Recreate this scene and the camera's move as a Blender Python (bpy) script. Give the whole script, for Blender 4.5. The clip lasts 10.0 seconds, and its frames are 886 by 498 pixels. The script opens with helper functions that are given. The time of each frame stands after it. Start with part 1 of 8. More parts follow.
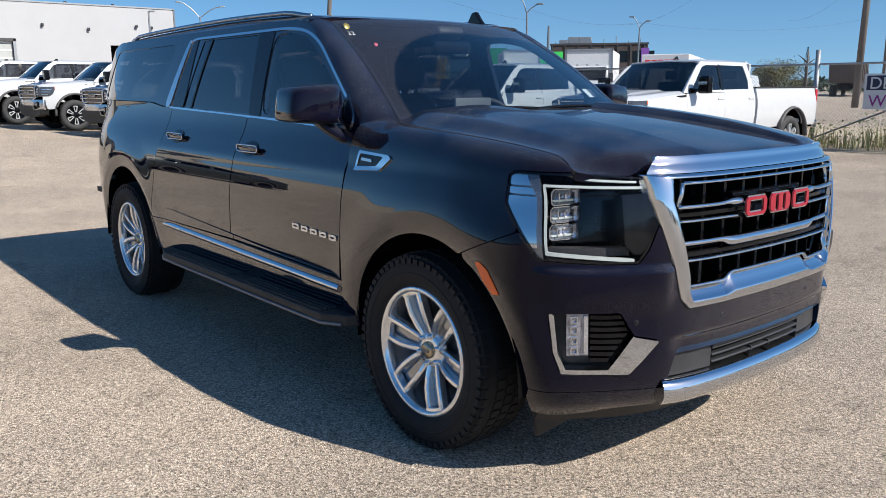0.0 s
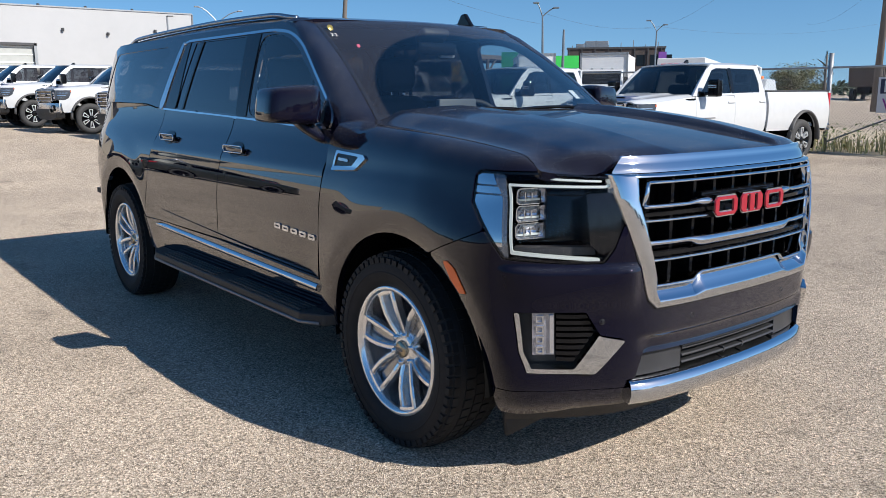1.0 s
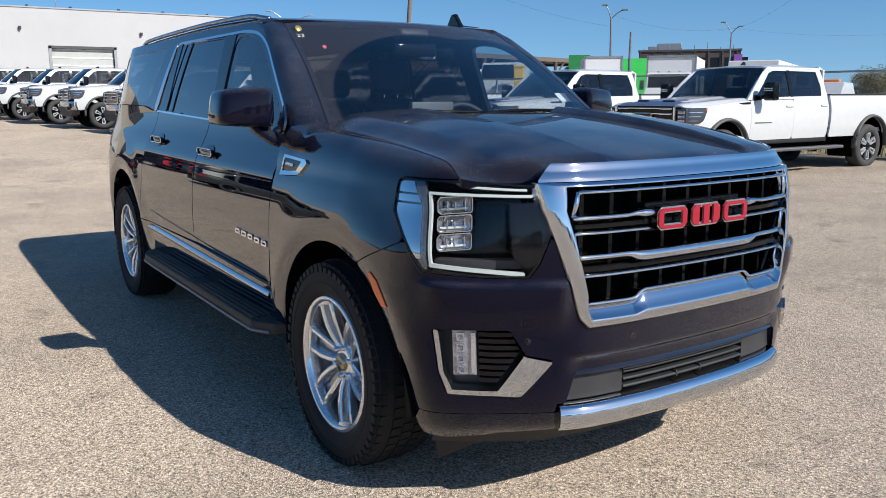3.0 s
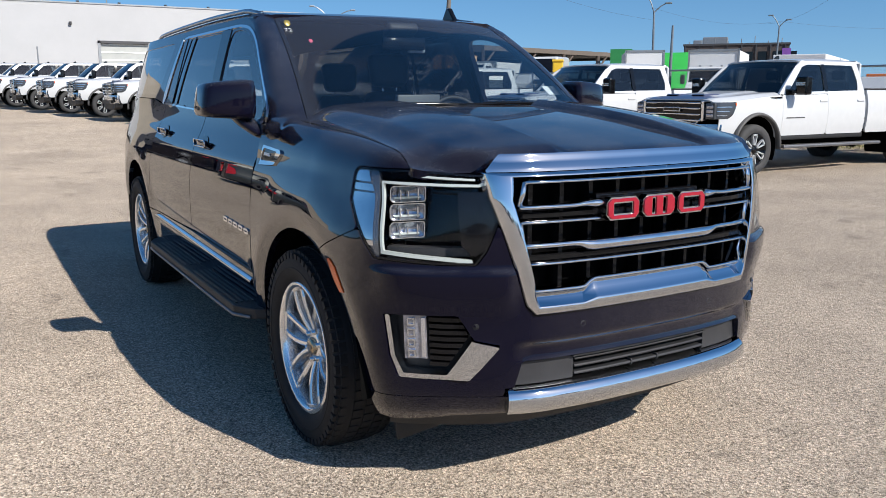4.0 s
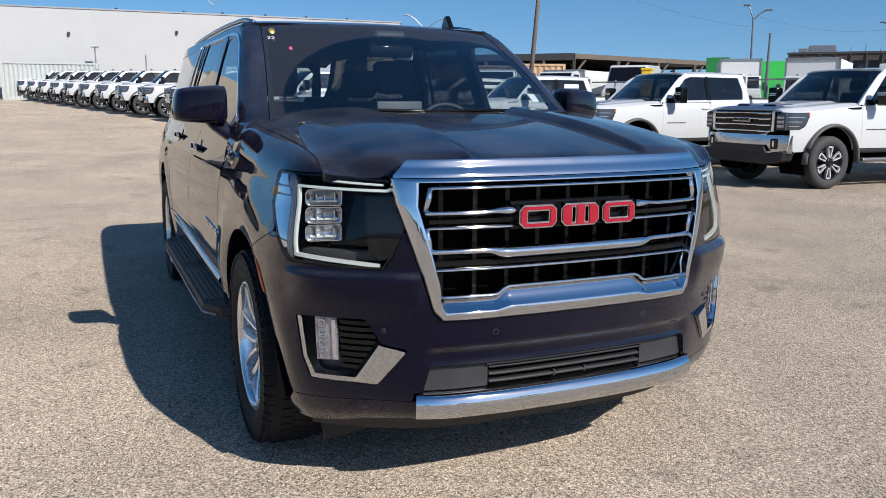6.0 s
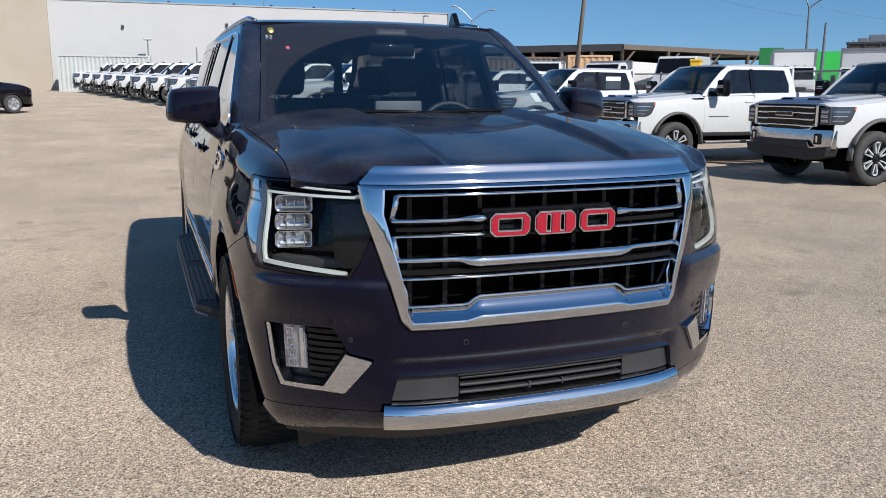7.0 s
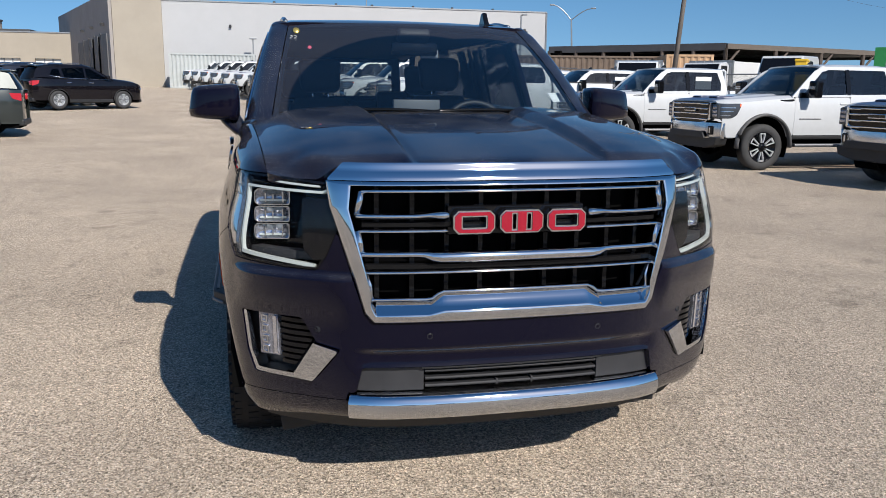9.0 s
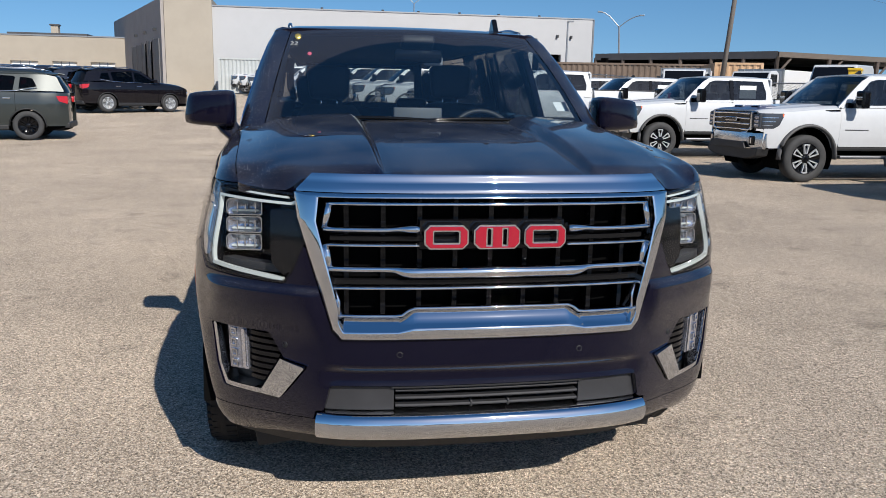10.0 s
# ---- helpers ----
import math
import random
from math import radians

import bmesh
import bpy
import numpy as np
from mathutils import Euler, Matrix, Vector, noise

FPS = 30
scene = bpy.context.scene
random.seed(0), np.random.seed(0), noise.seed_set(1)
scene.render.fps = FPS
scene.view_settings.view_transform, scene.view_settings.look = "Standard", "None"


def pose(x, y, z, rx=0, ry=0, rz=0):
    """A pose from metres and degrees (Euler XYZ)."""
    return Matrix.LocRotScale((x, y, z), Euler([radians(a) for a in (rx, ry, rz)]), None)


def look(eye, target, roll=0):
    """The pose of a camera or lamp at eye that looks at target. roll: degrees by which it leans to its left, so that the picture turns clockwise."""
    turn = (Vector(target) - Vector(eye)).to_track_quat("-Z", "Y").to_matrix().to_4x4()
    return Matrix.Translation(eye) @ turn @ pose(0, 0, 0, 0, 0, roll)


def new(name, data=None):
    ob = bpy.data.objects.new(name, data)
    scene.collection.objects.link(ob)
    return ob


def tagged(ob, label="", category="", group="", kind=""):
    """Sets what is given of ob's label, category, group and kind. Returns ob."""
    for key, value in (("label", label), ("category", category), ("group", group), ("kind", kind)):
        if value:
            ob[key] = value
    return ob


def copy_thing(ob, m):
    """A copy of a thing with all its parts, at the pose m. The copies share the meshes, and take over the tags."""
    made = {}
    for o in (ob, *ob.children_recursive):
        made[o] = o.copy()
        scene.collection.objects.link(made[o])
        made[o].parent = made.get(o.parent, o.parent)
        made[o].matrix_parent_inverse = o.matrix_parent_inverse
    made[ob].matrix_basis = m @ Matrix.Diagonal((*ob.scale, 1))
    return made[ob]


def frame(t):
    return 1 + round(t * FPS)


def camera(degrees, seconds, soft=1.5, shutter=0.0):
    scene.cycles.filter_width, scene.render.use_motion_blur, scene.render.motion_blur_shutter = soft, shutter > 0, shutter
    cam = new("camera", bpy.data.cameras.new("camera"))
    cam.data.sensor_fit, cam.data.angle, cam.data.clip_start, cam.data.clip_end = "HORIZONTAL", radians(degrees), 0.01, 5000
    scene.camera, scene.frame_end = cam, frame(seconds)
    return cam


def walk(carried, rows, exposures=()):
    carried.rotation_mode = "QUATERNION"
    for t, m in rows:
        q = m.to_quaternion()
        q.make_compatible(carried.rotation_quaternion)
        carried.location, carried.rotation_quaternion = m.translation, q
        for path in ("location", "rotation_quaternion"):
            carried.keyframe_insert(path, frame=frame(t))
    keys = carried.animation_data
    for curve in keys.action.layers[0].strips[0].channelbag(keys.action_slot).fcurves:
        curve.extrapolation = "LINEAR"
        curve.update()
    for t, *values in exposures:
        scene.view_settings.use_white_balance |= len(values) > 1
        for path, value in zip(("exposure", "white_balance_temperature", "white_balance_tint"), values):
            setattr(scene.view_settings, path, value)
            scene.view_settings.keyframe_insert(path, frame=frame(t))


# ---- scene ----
cam = camera(57.1, 10.0, soft=0.85)
PATH = [
    (0, (-2.963, -2.544, 1.478), (-1.711, -1.033, 1.091), -0.3),
    (0.5, (-2.937, -2.56, 1.476), (-1.696, -1.04, 1.091), -0.3),
    (1, (-2.834, -2.67, 1.461), (-1.614, -1.131, 1.084), -0.3),
    (1.5, (-2.739, -2.796, 1.451), (-1.547, -1.233, 1.08), -0.2),
    (2, (-2.627, -2.815, 1.449), (-1.468, -1.227, 1.082), -0.1),
    (2.5, (-2.442, -2.791, 1.45), (-1.32, -1.177, 1.081), -0.2),
    (3, (-2.323, -2.838, 1.456), (-1.24, -1.197, 1.087), -0.2),
    (3.2, (-2.27, -2.891, 1.451), (-1.203, -1.24, 1.082), -0.2),
    (4.3, (-2.02, -3.093, 1.444), (-1.057, -1.382, 1.064), -0.3),
    (4.5, (-1.937, -3.084, 1.434), (-0.994, -1.36, 1.062), -0.5),
    (5, (-1.774, -3.088, 1.446), (-0.88, -1.338, 1.073), -0.4),
    (5.5, (-1.674, -3.231, 1.457), (-0.833, -1.456, 1.084), -0.3),
    (5.7, (-1.637, -3.31, 1.439), (-0.816, -1.523, 1.074), -0.0),
    (6.8, (-1.351, -3.414, 1.473), (-0.646, -1.581, 1.095), 0.1),
    (7, (-1.298, -3.404, 1.486), (-0.617, -1.563, 1.102), 0.2),
    (7.5, (-1.223, -3.396, 1.5), (-0.598, -1.536, 1.112), 0.2),
    (8, (-1.132, -3.475, 1.505), (-0.567, -1.597, 1.115), 0.3),
    (8.5, (-1.001, -3.578, 1.495), (-0.492, -1.684, 1.103), 0.4),
    (9, (-0.893, -3.588, 1.49), (-0.438, -1.679, 1.102), 0.6),
    (9.5, (-0.742, -3.536, 1.496), (-0.34, -1.615, 1.113), 0.9),
    (10, (-0.633, -3.524, 1.503), (-0.285, -1.591, 1.128), 1.1),
]
walk(cam, [(t, look(eye, target, roll)) for t, eye, target, roll in PATH], exposures=((0.0, 0.44), (3.0, 0.43), (5.0, 0.36), (7.5, 0.22), (10.0, 0.17)))

# ---- world, sun and exposure ----
SUN_TO = Vector((0.40, -1.20, 1.0)).normalized()
world = bpy.data.worlds.new("sky")
scene.world = world
world.use_nodes = True
wn = world.node_tree.nodes
sky = wn.new("ShaderNodeTexSky")
sky.sky_type = "NISHITA"
sky.sun_disc = False
sky.sun_elevation = math.asin(SUN_TO.z)
sky.sun_rotation = math.atan2(SUN_TO.x, SUN_TO.y)
sky.air_density, sky.dust_density, sky.ozone_density = 1.0, 0.4, 2.0
wt = wn.new("ShaderNodeTexCoord")
lift_up = wn.new("ShaderNodeVectorMath")
lift_up.inputs[1].default_value = (0, 0, 0.13)
world.node_tree.links.new(wt.outputs["Generated"], lift_up.inputs[0])
world.node_tree.links.new(lift_up.outputs[0], sky.inputs[0])
deep = wn.new("ShaderNodeHueSaturation")
deep.inputs["Saturation"].default_value = 1.30
deep.inputs["Hue"].default_value = 0.499
world.node_tree.links.new(sky.outputs[0], deep.inputs["Color"])
world.node_tree.links.new(deep.outputs[0], wn["Background"].inputs[0])
wn["Background"].inputs[1].default_value = 0.102
sun_data = bpy.data.lights.new("sun", "SUN")
sun_data.energy, sun_data.angle, sun_data.color = 4.95, radians(0.53), (1.0, 0.955, 0.89)
sun = new("sun", sun_data)
sun.matrix_world = look(SUN_TO * 50, (0, 0, 0))


# ---- materials ----
def material(name, color=(0.5, 0.5, 0.5), rough=0.5, metal=0.0, coat=0.0, coat_ior=1.5, spec=0.5, var=0.0, scale=8.0, bump=0.0, bump_scale=60.0, color2=None,
             emit=None, obj_rand=0.0, stretch=(1, 1, 1)):
    m = bpy.data.materials.new(name)
    m.use_nodes = True
    nt = m.node_tree
    n, l = nt.nodes, nt.links
    b = n["Principled BSDF"]
    b.inputs["Base Color"].default_value = (*color, 1)
    b.inputs["Roughness"].default_value = rough
    b.inputs["Metallic"].default_value = metal
    b.inputs["Coat Weight"].default_value = coat
    b.inputs["Coat Roughness"].default_value = 0.015
    b.inputs["Coat IOR"].default_value = coat_ior
    b.inputs["Specular IOR Level"].default_value = spec
    if emit:
        b.inputs["Emission Color"].default_value = (*emit[0], 1)
        b.inputs["Emission Strength"].default_value = emit[1]
    tc = n.new("ShaderNodeTexCoord")
    mp = n.new("ShaderNodeMapping")
    mp.inputs["Scale"].default_value = stretch
    l.new(tc.outputs["Object"], mp.inputs["Vector"])
    if var > 0 or color2:
        nz = n.new("ShaderNodeTexNoise")
        nz.inputs["Scale"].default_value, nz.inputs["Detail"].default_value, nz.inputs["Roughness"].default_value = scale, 6, 0.65
        l.new(mp.outputs[0], nz.inputs["Vector"])
        ramp = n.new("ShaderNodeValToRGB")
        c2 = color2 or tuple(max(0, c * (1 - var)) for c in color)
        ramp.color_ramp.elements[0].position, ramp.color_ramp.elements[1].position = 0.36, 0.64
        ramp.color_ramp.elements[0].color, ramp.color_ramp.elements[1].color = (*c2, 1), (*color, 1)
        l.new(nz.outputs["Fac"], ramp.inputs[0])
        out = ramp.outputs[0]
        if obj_rand:
            info = n.new("ShaderNodeObjectInfo")
            hsv = n.new("ShaderNodeHueSaturation")
            mr = n.new("ShaderNodeMapRange")
            mr.inputs["To Min"].default_value, mr.inputs["To Max"].default_value = 1 - obj_rand, 1 + obj_rand
            l.new(info.outputs["Random"], mr.inputs["Value"])
            l.new(mr.outputs[0], hsv.inputs["Value"])
            l.new(out, hsv.inputs["Color"])
            out = hsv.outputs[0]
        l.new(out, b.inputs["Base Color"])
    if bump > 0:
        nb = n.new("ShaderNodeTexNoise")
        nb.inputs["Scale"].default_value, nb.inputs["Detail"].default_value = bump_scale, 4
        l.new(mp.outputs[0], nb.inputs["Vector"])
        bp = n.new("ShaderNodeBump")
        bp.inputs["Strength"].default_value, bp.inputs["Distance"].default_value = bump, 0.01
        l.new(nb.outputs["Fac"], bp.inputs["Height"])
        l.new(bp.outputs[0], b.inputs["Normal"])
    return m


def glass_material(name, tint, gloss=1.0, ior=1.5):
    """Thin glass: a tinted clear sheet with Fresnel gloss."""
    m = bpy.data.materials.new(name)
    m.use_nodes = True
    n, l = m.node_tree.nodes, m.node_tree.links
    n.remove(n["Principled BSDF"])
    tr, gl, mix, fr = n.new("ShaderNodeBsdfTransparent"), n.new("ShaderNodeBsdfGlossy"), n.new("ShaderNodeMixShader"), n.new("ShaderNodeLayerWeight")
    power, ramp = n.new("ShaderNodeMath"), n.new("ShaderNodeMapRange")
    tr.inputs[0].default_value = (*tint, 1)
    gl.inputs["Roughness"].default_value = 0.015
    gl.inputs["Color"].default_value = (gloss, gloss, gloss, 1)
    fr.inputs[0].default_value = 0.5
    power.operation = "POWER"
    power.inputs[1].default_value = 4.5
    f0 = ((ior - 1) / (ior + 1)) ** 2
    ramp.inputs["To Min"].default_value = f0 * 1.8
    l.new(fr.outputs["Facing"], power.inputs[0]), l.new(power.outputs[0], ramp.inputs["Value"])
    l.new(ramp.outputs[0], mix.inputs[0]), l.new(tr.outputs[0], mix.inputs[1]), l.new(gl.outputs[0], mix.inputs[2])
    l.new(mix.outputs[0], n["Material Output"].inputs[0])
    return m


def dusty(m, amount, dust=(0.42, 0.38, 0.33), scale=420.0, up=True, thr=0.63, film_most=0.13):
    """Specks and a film of dry dust on the faces that look up."""
    n, l = m.node_tree.nodes, m.node_tree.links
    b = n["Principled BSDF"]
    tc = n.new("ShaderNodeTexCoord")
    specks = n.new("ShaderNodeTexNoise")
    specks.inputs["Scale"].default_value, specks.inputs["Detail"].default_value = scale, 2
    film = n.new("ShaderNodeTexNoise")
    film.inputs["Scale"].default_value, film.inputs["Detail"].default_value = 5, 7
    l.new(tc.outputs["Object"], specks.inputs["Vector"]), l.new(tc.outputs["Object"], film.inputs["Vector"])
    r1 = n.new("ShaderNodeMapRange")
    r1.inputs["From Min"].default_value, r1.inputs["From Max"].default_value = thr, thr + 0.08
    r1.inputs["To Max"].default_value = 0.65
    l.new(specks.outputs["Fac"], r1.inputs["Value"])
    r2 = n.new("ShaderNodeMapRange")
    r2.inputs["From Min"].default_value, r2.inputs["From Max"].default_value = 0.3, 0.75
    r2.inputs["To Max"].default_value = film_most
    l.new(film.outputs["Fac"], r2.inputs["Value"])
    add = n.new("ShaderNodeMath")
    l.new(r1.outputs[0], add.inputs[0]), l.new(r2.outputs[0], add.inputs[1])
    geo = n.new("ShaderNodeNewGeometry")
    sep = n.new("ShaderNodeSeparateXYZ")
    l.new(geo.outputs["Normal"], sep.inputs[0])
    r3 = n.new("ShaderNodeMapRange")
    r3.inputs["From Min"].default_value, r3.inputs["From Max"].default_value = (0.32, 0.80) if up else (-0.5, 0.5)
    r3.inputs["To Min"].default_value = 0.012
    r3.inputs["To Max"].default_value = amount
    l.new(sep.outputs["Z"], r3.inputs["Value"])
    mul = n.new("ShaderNodeMath")
    mul.operation = "MULTIPLY"
    l.new(add.outputs[0], mul.inputs[0]), l.new(r3.outputs[0], mul.inputs[1])
    d = n.new("ShaderNodeBsdfDiffuse")
    d.inputs[0].default_value = (*dust, 1)
    mix = n.new("ShaderNodeMixShader")
    l.new(mul.outputs[0], mix.inputs[0]), l.new(b.outputs[0], mix.inputs[1]), l.new(d.outputs[0], mix.inputs[2])
    l.new(mix.outputs[0], n["Material Output"].inputs[0])
    return m


def speckled(m, cells=260.0, size=0.25, share=0.8, dust=(0.41, 0.42, 0.43), film_most=0.06):
    """Dried dust spots, one to a cell and of many sizes, and a thin film, on the faces that look up."""
    n, l = m.node_tree.nodes, m.node_tree.links
    b = n["Principled BSDF"]
    def op(kind, p, q):
        o = n.new("ShaderNodeMath")
        o.operation = kind
        for k, v in enumerate((p, q)):
            if isinstance(v, (int, float)):
                o.inputs[k].default_value = v
            else:
                l.new(v, o.inputs[k])
        return o.outputs[0]
    def ranged(v, a, c, lo, hi):
        o = n.new("ShaderNodeMapRange")
        for k, q in (("From Min", a), ("From Max", c), ("To Min", lo), ("To Max", hi)):
            o.inputs[k].default_value = q
        l.new(v, o.inputs["Value"])
        return o.outputs[0]
    tc = n.new("ShaderNodeTexCoord")
    spots = []
    for sc, sz, sh in ((cells, size, share), (cells * 0.45, size * 0.7, share * 0.3)):
        vor = n.new("ShaderNodeTexVoronoi")
        vor.inputs["Scale"].default_value = sc
        l.new(tc.outputs["Object"], vor.inputs["Vector"])
        pick = n.new("ShaderNodeSeparateColor")
        l.new(vor.outputs["Color"], pick.inputs[0])
        radius = op("MULTIPLY", ranged(pick.outputs[0], 1 - sh, 1.0, 0.0, 1.0), sz)
        spots.append(ranged(op("SUBTRACT", radius, vor.outputs["Distance"]), 0.0, 0.06, 0.0, 0.6))
    film = n.new("ShaderNodeTexNoise")
    film.inputs["Scale"].default_value, film.inputs["Detail"].default_value = 5, 7
    l.new(tc.outputs["Object"], film.inputs["Vector"])
    uneven = ranged(film.outputs["Fac"], 0.35, 0.62, 0.45, 1.0)
    geo, sep = n.new("ShaderNodeNewGeometry"), n.new("ShaderNodeSeparateXYZ")
    l.new(geo.outputs["Normal"], sep.inputs[0])
    amount = op("ADD", op("MULTIPLY", op("MAXIMUM", spots[0], spots[1]), uneven), ranged(film.outputs["Fac"], 0.3, 0.75, 0.0, film_most))
    amount = op("MULTIPLY", amount, ranged(sep.outputs["Z"], 0.30, 0.75, 0.004, 1.0))
    d, mix = n.new("ShaderNodeBsdfDiffuse"), n.new("ShaderNodeMixShader")
    d.inputs[0].default_value = (*dust, 1)
    l.new(amount, mix.inputs[0]), l.new(b.outputs[0], mix.inputs[1]), l.new(d.outputs[0], mix.inputs[2])
    l.new(mix.outputs[0], n["Material Output"].inputs[0])
    return m


PAINT = speckled(material("dark_paint", (0.0040, 0.0037, 0.0108), 0.06, 0.0, coat=1.0, coat_ior=1.5, spec=0.0))


def deep_gloss(m, face, edge):
    """Clear coat whose gloss grows towards grazing sight."""
    n, l = m.node_tree.nodes, m.node_tree.links
    lw, mr = n.new("ShaderNodeLayerWeight"), n.new("ShaderNodeMapRange")
    lw.inputs[0].default_value = 0.5
    mr.inputs["From Min"].default_value, mr.inputs["From Max"].default_value = 0.10, 0.62
    mr.inputs["To Min"].default_value, mr.inputs["To Max"].default_value = face, edge
    l.new(lw.outputs["Facing"], mr.inputs["Value"]), l.new(mr.outputs[0], n["Principled BSDF"].inputs["Coat IOR"])
    return m


deep_gloss(PAINT, 1.30, 2.35)
CHROME = material("chrome", (0.70, 0.715, 0.74), 0.04, 1.0)
RAIL_METAL = material("satin_rail", (0.42, 0.43, 0.45), 0.25, 1.0)
CHROME_SATIN = material("satin_chrome", (0.62, 0.63, 0.65), 0.22, 1.0)
WHEEL_METAL = material("polished_wheel", (0.86, 0.865, 0.87), 0.17, 0.86)
CAP_METAL = material("bronze_wheel_cap", (0.46, 0.38, 0.27), 0.25, 1.0)
WEB_METAL = material("brushed_wheel_recess", (0.34, 0.35, 0.37), 0.22, 1.0)
METAL_DULL = material("dull_step_edge", (0.20, 0.20, 0.21), 0.45, 0.8)
MACHINED = material("machined_alloy", (0.72, 0.73, 0.74), 0.35, 0.55)
WHEEL_DARK = material("wheel_pocket", (0.10, 0.10, 0.11), 0.45, 0.7)
BLACK_GLOSS = material("gloss_black", (0.005, 0.005, 0.006), 0.10, coat=0.45, spec=0.15)
BLACK_PLASTIC = material("black_plastic", (0.018, 0.018, 0.019), 0.55, bump=0.15, bump_scale=400, var=0.2)
GREY_PLASTIC = material("grey_plastic", (0.034, 0.034, 0.037), 0.42, var=0.2)
RUBBER = dusty(material("tyre_rubber", (0.013, 0.013, 0.014), 0.7, var=0.3, scale=20, bump=0.1, bump_scale=200, spec=0.35), 0.08)
GRILLE_BLACK = material("satin_black_grille", (0.006, 0.006, 0.0065), 0.14, spec=0.26)
# matt near-black: deep shade as colour, for openings, hollows and undersides
SHADE_BLACK = material("black_for_deep_shade", (0.005, 0.005, 0.005), 0.9, spec=0.0)
UPHOLSTERY = material("dark_upholstery", (0.012, 0.012, 0.013), 0.75, var=0.3, bump=0.2, bump_scale=150)
INTERIOR_TRIM = material("interior_trim", (0.016, 0.016, 0.017), 0.6, var=0.3)
RED_ENAMEL = material("red_enamel", (0.31, 0.005, 0.020), 0.2, coat=0.8)
AMBER = material("amber_lens", (0.90, 0.13, 0.012), 0.3, coat=0.3)
RED_LENS = material("red_lens", (0.45, 0.01, 0.012), 0.2, coat=0.8)
LIGHT_GUIDE = material("white_light_guide", (0.40, 0.43, 0.42), 0.25, emit=((0.9, 1.0, 0.86), 0.08), coat=0.5)
LAMP_GREY = material("grey_lamp_lining", (0.20, 0.21, 0.23), 0.22, 0.7, var=0.25, scale=14, coat=0.5)
LAMP_GLASS = material("grey_projector_glass", (0.52, 0.53, 0.60), 0.14, 0.75, var=0.5, scale=26, bump=0.12, bump_scale=22, coat=0.6)
LAMP_CRYSTAL = material("faceted_lamp_chrome", (0.78, 0.78, 0.82), 0.10, 0.9, bump=0.25, bump_scale=30, stretch=(1, 1, 0.2))
TINT_GLASS = glass_material("tinted_side_glass", (0.05, 0.055, 0.06), ior=1.6)
DOOR_GLASS = glass_material("lightly_tinted_glass", (0.66, 0.71, 0.71), ior=1.6)
BACK_GLASS = glass_material("rear_window_glass", (0.46, 0.50, 0.50))
LENS_GLASS = glass_material("clear_lens", (0.95, 0.96, 0.97), 0.8, ior=1.17)
SCREEN_WHITE = material("white_paper", (0.75, 0.75, 0.73), 0.8)


